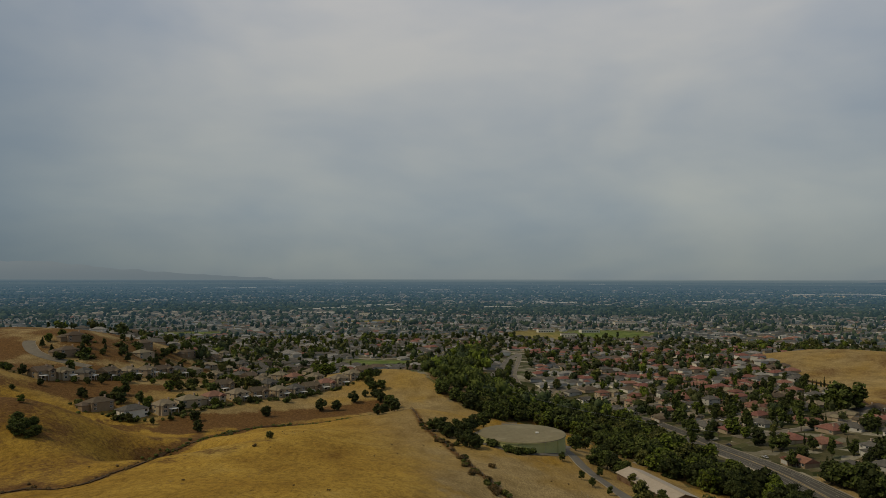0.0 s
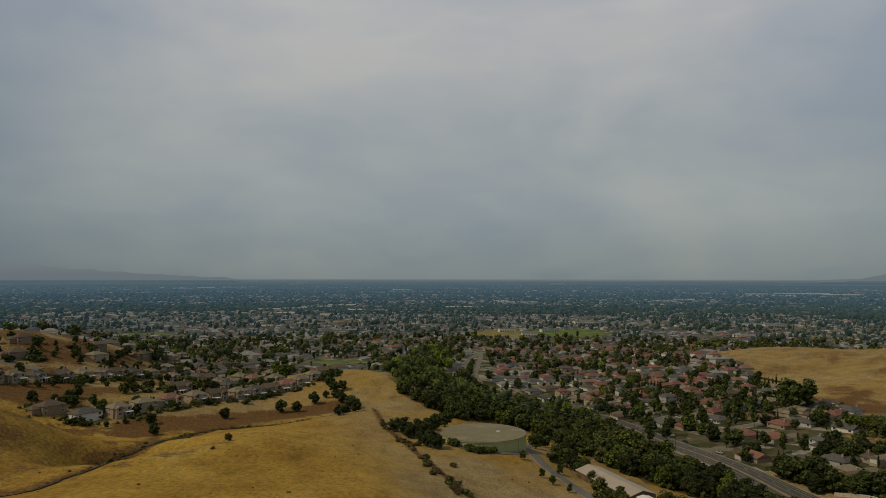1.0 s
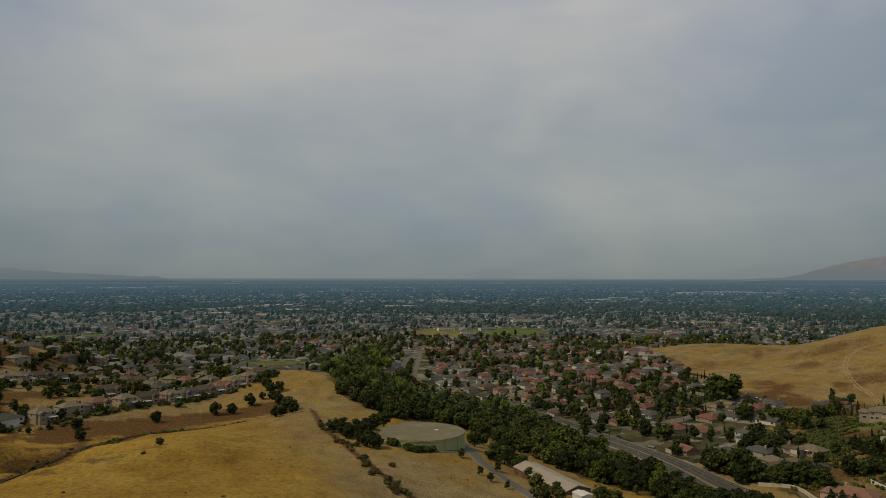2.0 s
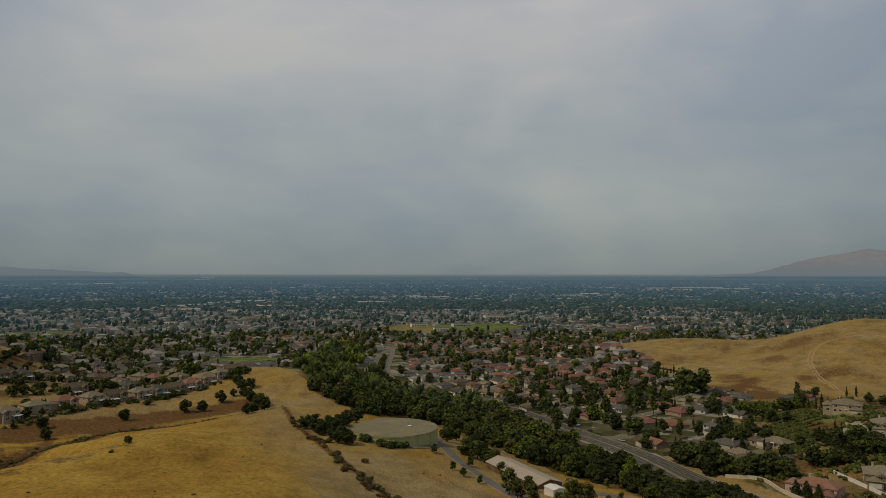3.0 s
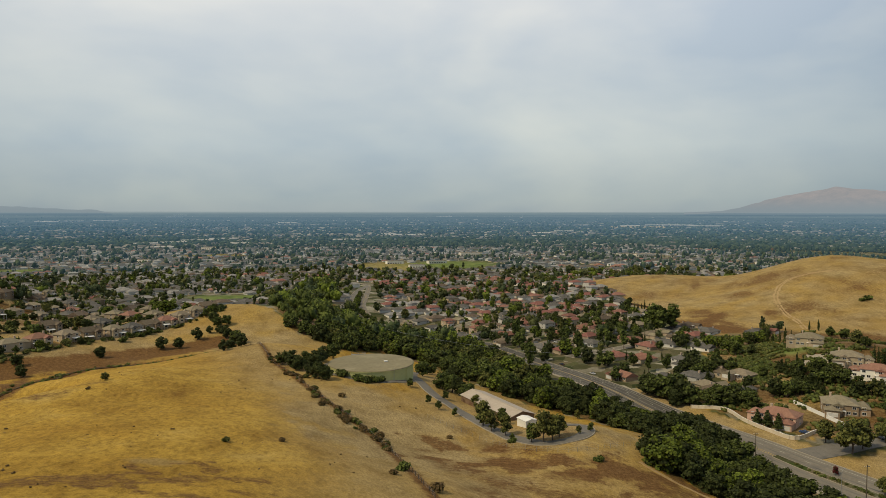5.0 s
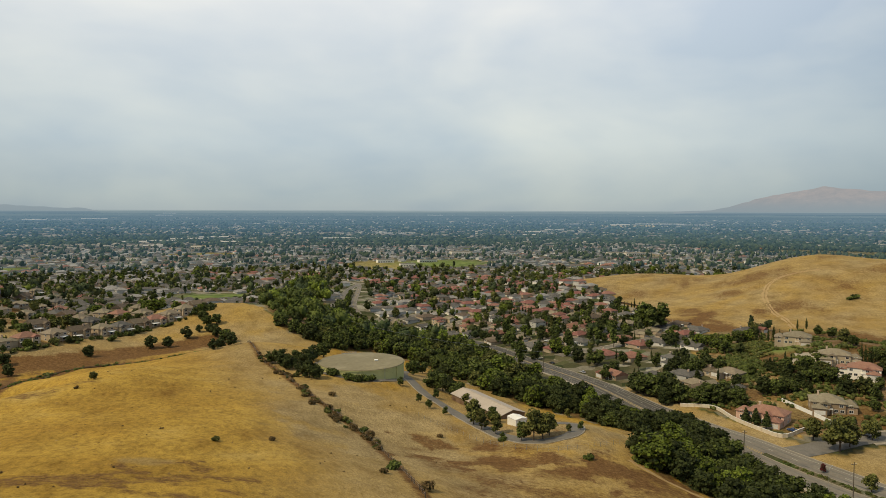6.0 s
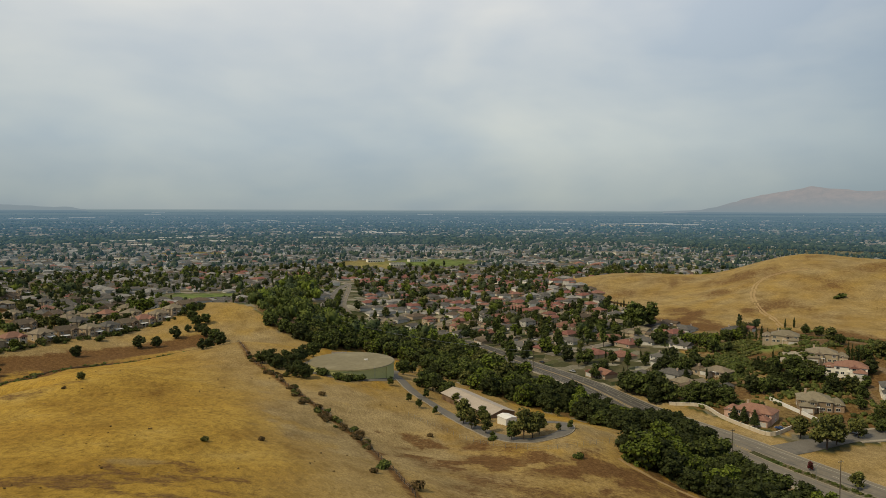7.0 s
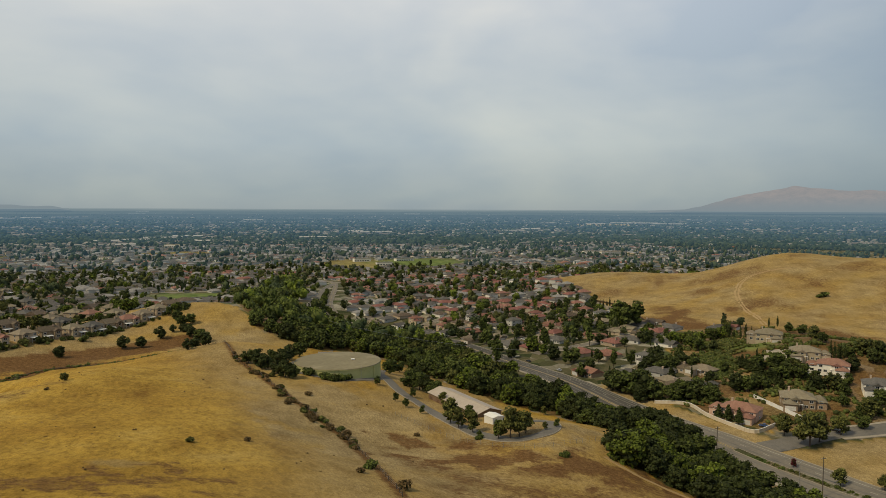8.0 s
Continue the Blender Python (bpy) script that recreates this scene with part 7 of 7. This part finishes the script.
for x, y, colour, turn in [(200, 443, 'silver', 20), (192, 479, 'black', 20), (266, 272, 'black', 10), (266, 279, 'black', 100), (251, 402, 'red', 30), (251, 398, 'red', 120), (182, 278, 'white', 30), (241, 291, 'blue', 40), (221, 564, 'white', 40), (195, 721, 'white', 0)]:
    car(colour, x, y, turn + 90)
for line in streets[:16]:
    for p, q in zip(line[::3], line[1::3]):
        if p.length < 850 and bool(in_town(p.x, p.y, 14.0)) and dice.random() < 0.28:
            t = (q - p).normalized()
            n = Vector((-t.y, t.x)) * (3.2 if dice.random() < 0.5 else -3.2)
            car(["white", "silver", "black", "white", "blue", "red"][int(dice.integers(0, 6))], p.x + n.x, p.y + n.y, math.degrees(math.atan2(t.y, t.x)), 0.24)

# ---------------------------------------------------------------- halls and schools of the town


def flat_building(x, y, wide):
    deep, tall = wide * dice.uniform(0.35, 0.6), dice.uniform(5, 8)
    t = thing("commercial_building", "low pale flat-roofed commercial hall among trees", "building", "flat-roofed halls")
    t.matrix_basis = pose(x, y, height(x, y), 0, 0, dice.uniform(-14, 14))
    part("wall", box(-wide / 2, -deep / 2, -1.5, wide / 2, deep / 2, tall), STUCCO["white"], t)
    bm = bmesh.new()
    add_box(bm, -wide / 2 - 0.3, -deep / 2 - 0.3, tall, wide / 2 + 0.3, deep / 2 + 0.3, tall + 0.15)
    for c in ((-wide / 2 - 0.3, -deep / 2 - 0.3, wide / 2 + 0.3, -deep / 2), (-wide / 2 - 0.3, deep / 2, wide / 2 + 0.3, deep / 2 + 0.3)):
        add_box(bm, c[0], c[1], tall + 0.15, c[2], c[3], tall + 0.9)
    part("roof", bm, CONCRETE, t, "pale flat roof with a parapet")
    for k in range(3):
        u = (k - 1) * wide * 0.28
        part("roof_unit", box(u - 1.6, -1.2, tall + 0.15, u + 1.6, 1.2, tall + 1.6), STEEL, t, "grey roof machinery")
    for k in range(int(wide // 6)):
        u = -wide / 2 + 3 + 6 * k
        bm = box(u - 1.8, -deep / 2 - 0.08, 1.0, u + 1.8, -deep / 2 + 0.05, 3.2)
        part("window_band", bm, PANE, t, "dark window band")


for x, y, wide in HALLS:
    flat_building(x, y, wide)


def hedge_rows():
    """Rows of clipped vines on the garden terraces above the estates."""
    t = thing("vineyard", "rows of green vines on a terraced garden slope", "vineyard")
    rng = np.random.default_rng(95)
    for k in range(8):
        f = k / 7
        a = Vector((294, 410)).lerp(Vector((327, 462)), f)
        b = Vector((318, 404)).lerp(Vector((356, 466)), f)
        pieces = []
        for j in range(14):
            p = a.lerp(b, j / 13)
            z = height(p.x, p.y)
            lob = [(p.x, p.y, z + 0.8, 1.2, 0.8)]
            pieces += [lump(BALL1, (p.x, p.y, z + 0.8), 1.1, 0.75, rng), tuft_shell(lob, 14, 0.32, rng)]
        row = new("vine_row", mesh_of("vine_row", pieces, [LEAF["olive"]]))
        row.parent = t


hedge_rows()
structure("tennis_court", ribbon([(318, 388), (330, 374)], -9, 9, 0.25, 0.8, cross=2), CONCRETE, "pale paved court beside the garden terraces")
# ---------------------------------------------------------------- the hazy distance


def far_ring(name, near, far, lift, material, label):
    turns, rings = np.radians(np.arange(-62, 68, 1.0)), np.linspace(near, far, 20)
    a, r = np.meshgrid(turns, rings)
    x, y = (r * np.sin(a)).ravel(), (r * np.cos(a)).ravel()
    z = gz(x, y) + lift
    n = len(turns)
    f = [(i * n + j, i * n + j + 1, (i + 1) * n + j + 1, (i + 1) * n + j) for i in range(len(rings) - 1) for j in range(n - 1)]
    me = bpy.data.meshes.new(name)
    me.from_pydata(np.stack([x, y, z], 1).tolist(), [], [q[::-1] for q in f])
    me.materials.append(material)
    me.shade_smooth()
    return tagged(new(name, me), label, "backdrop", kind="structure")


# each ring glows a little more, with the haze put into its emission
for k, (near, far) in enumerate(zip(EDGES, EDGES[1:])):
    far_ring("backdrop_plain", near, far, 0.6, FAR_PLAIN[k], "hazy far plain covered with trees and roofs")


def far_town():
    """Trees and houses of the far plain, smaller with distance and paler by their painted haze."""
    corner = np.array([(-1, -1, 0), (1, -1, 0), (1, 1, 0), (-1, 1, 0), (-1, -1, 1), (1, -1, 1), (1, 1, 1), (-1, 1, 1), (-0.5, 0, 1.7), (0.5, 0, 1.7)], float)
    face = np.array([(0, 1, 5), (0, 5, 4), (1, 2, 6), (1, 6, 5), (2, 3, 7), (2, 7, 6), (3, 0, 4), (3, 4, 7), (4, 5, 9), (4, 9, 8), (6, 7, 8), (6, 8, 9), (5, 6, 9), (7, 4, 8)])
    v0, f0 = BALL1
    for zone, (near, far) in enumerate(zip(EDGES, EDGES[1:])):
        trees, roofs = (3800, 1450 - 140 * zone) if zone < 7 else (2600, 220)
        if zone > 8:
            break
        far = min(far + 150, 4830)
        rng = np.random.default_rng(41 + zone)
        for kind, n in (("trees", trees), ("roofs", roofs)):
            a, d = np.radians(rng.uniform(-40, 55, n)), rng.uniform(near, far, n)
            s = np.clip((4850 - d) / 2350, 0.02, 1) * d / 2500
            x, y = d * np.sin(a), d * np.cos(a)
            z = gz(x, y)
            patch = value_noise(a * 2000, d / s, 420, 44) + 0.6 * value_noise(a * 2000, d / s, 150, 45)
            keep = rng.random(n) < np.clip((0.7 + 0.6 * patch) if kind == "trees" else (0.6 - 0.6 * patch), 0.12, 1)
            vs, fs, o = [], [], 0
            for k in np.flatnonzero(keep):
                if kind == "trees":
                    w, h = s[k] * rng.uniform(4, 13), s[k] * rng.uniform(4, 9)
                    v = v0 * (1 + 0.2 * rng.normal(size=(len(v0), 1))) * [w, w, h] + [x[k], y[k], z[k] + h * 0.7]
                    vs.append(v), fs.append(f0 + o)
                else:
                    big = rng.random() < 0.16
                    w, q, h = s[k] * (rng.uniform(14, 38) if big else rng.uniform(6, 10)), s[k] * rng.uniform(5, 9), s[k] * rng.uniform(3, 5)
                    t = rng.uniform(-0.7, 0.7)
                    c = corner * [w, q, h]
                    v = np.c_[x[k] + c[:, 0] * math.cos(t) - c[:, 1] * math.sin(t), y[k] + c[:, 0] * math.sin(t) + c[:, 1] * math.cos(t), z[k] + 0.5 + c[:, 2]]
                    vs.append(v), fs.append(face + o)
                o += len(v)
            name, label = ("hazy_woods", "hazy dark tree cover of the far town") if kind == "trees" else ("hazy_roofs", "pale far roofs in the haze")
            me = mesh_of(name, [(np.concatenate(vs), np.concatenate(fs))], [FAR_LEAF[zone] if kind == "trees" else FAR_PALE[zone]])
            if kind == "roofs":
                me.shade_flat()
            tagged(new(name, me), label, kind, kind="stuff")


far_town()

# bearing, fall of the line of sight below level, length in milliradians
FAR_HALLS = [(-17.1, 0.0133, 26), (-15.4, 0.0127, 22), (-13.3, 0.0120, 30), (-8.6, 0.0077, 20), (-8.2, 0.0047, 16), (-10.7, 0.0440, 30), (-8.8, 0.0430, 36), (-6.8, 0.0405, 48), (-5.0, 0.0385, 40),
             (-3.8, 0.0456, 24), (-9.4, 0.0495, 24), (4.6, 0.0411, 44), (8.7, 0.0340, 40), (10.0, 0.0340, 24), (7.8, 0.0324, 20), (20.3, 0.0307, 24), (19.9, 0.0356, 18), (21.9, 0.0281, 26), (30.6, 0.0182, 40),
             (28.9, 0.0184, 26), (32.5, 0.0193, 40), (27.0, 0.0195, 26), (-0.2, 0.0159, 26), (12.3, 0.0067, 22)]


def far_hall(bearing, fall, long):
    u = fall * 2500 / EYE
    d = 4850 - 2350 * u
    a, s = radians(bearing), u * d / 2500
    zone = max(k for k in range(len(HAZE_GLOW)) if EDGES[k] <= d)
    x, y = d * math.sin(a), d * math.cos(a)
    t = thing("far_hall", "long pale warehouse roof far off in the haze", "building", "far halls")
    t.matrix_basis = pose(x, y, height(x, y) + 1, 0, 0, -bearing + 8 * math.sin(bearing * 7))
    w, q = long * d / 2000, 26 * s
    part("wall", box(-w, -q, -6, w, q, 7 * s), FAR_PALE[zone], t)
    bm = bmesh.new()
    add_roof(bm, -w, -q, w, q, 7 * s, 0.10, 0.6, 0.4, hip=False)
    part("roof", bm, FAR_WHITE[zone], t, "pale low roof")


for spec in FAR_HALLS:
    far_hall(*spec)


def far_field(bearing, fall, wide, deep, label):
    """A bare dry field on the far plain."""
    u = fall * 2500 / EYE
    d = 4850 - 2350 * u
    bm = bmesh.new()
    rows = []
    for j in range(6):
        r = d - deep / 2 + deep * j / 5
        row = []
        for k in range(9):
            a = radians(bearing + wide * (k / 8 - 0.5))
            p = (r * math.sin(a), r * math.cos(a))
            row.append(bm.verts.new((*p, height(*p) + 1.6)))
        rows.append(row)
    for p, q in zip(rows, rows[1:]):
        for k in range(8):
            bm.faces.new((p[k], p[k + 1], q[k + 1], q[k]))
    zone = max(k for k in range(len(HAZE_GLOW)) if EDGES[k] <= d)
    tagged(put("backdrop_field", bm, FAR_DRY[zone]), label, "field", kind="structure")


far_field(27.6, 0.0208, 4.2, 130, "bare dry field far off in the haze")
far_field(18.6, 0.0302, 2.6, 60, "bare dry field among far roofs")
far_field(-7.2, 0.0445, 8.5, 90, "dusty ground round far warehouses")


def mountain(name, line, radius, material, label):
    """A far range: bearing in degrees and height over the eye in metres along its crest."""
    deg = np.arange(line[0][0], line[-1][0], 0.15)
    top = EYE + np.interp(deg, [p[0] for p in line], [p[1] for p in line])
    top = top + 6 * value_noise(deg, 0 * deg, 0.9, 51) * np.clip((top - EYE) / 60, 0, 1) + 2.5 * value_noise(deg, 0 * deg, 0.33, 52) * np.clip((top - EYE) / 60, 0, 1)
    rows, levels = [], 14
    for k in range(levels):
        f = k / (levels - 1)
        r = radius - 260 * (1 - f) + 30 * value_noise(deg, 0 * deg + f * 7, 1.7, 53) * (1 - f)
        rows.append(np.stack([r * np.sin(np.radians(deg)), r * np.cos(np.radians(deg)), (EYE - 2) * (1 - f) + top * f ** 0.8 * 1.0 + (1 - f) * f * 4 * 8 * value_noise(deg, 0 * deg + f * 9, 1.1, 54)], 1))
    n = len(deg)
    f = [(i * n + j, i * n + j + 1, (i + 1) * n + j + 1, (i + 1) * n + j) for i in range(levels - 1) for j in range(n - 1)]
    me = bpy.data.meshes.new(name)
    me.from_pydata(np.concatenate(rows).tolist(), [], [q[::-1] for q in f])
    me.materials.append(material)
    me.shade_smooth()
    return tagged(new(name, me), label, "backdrop", kind="structure")


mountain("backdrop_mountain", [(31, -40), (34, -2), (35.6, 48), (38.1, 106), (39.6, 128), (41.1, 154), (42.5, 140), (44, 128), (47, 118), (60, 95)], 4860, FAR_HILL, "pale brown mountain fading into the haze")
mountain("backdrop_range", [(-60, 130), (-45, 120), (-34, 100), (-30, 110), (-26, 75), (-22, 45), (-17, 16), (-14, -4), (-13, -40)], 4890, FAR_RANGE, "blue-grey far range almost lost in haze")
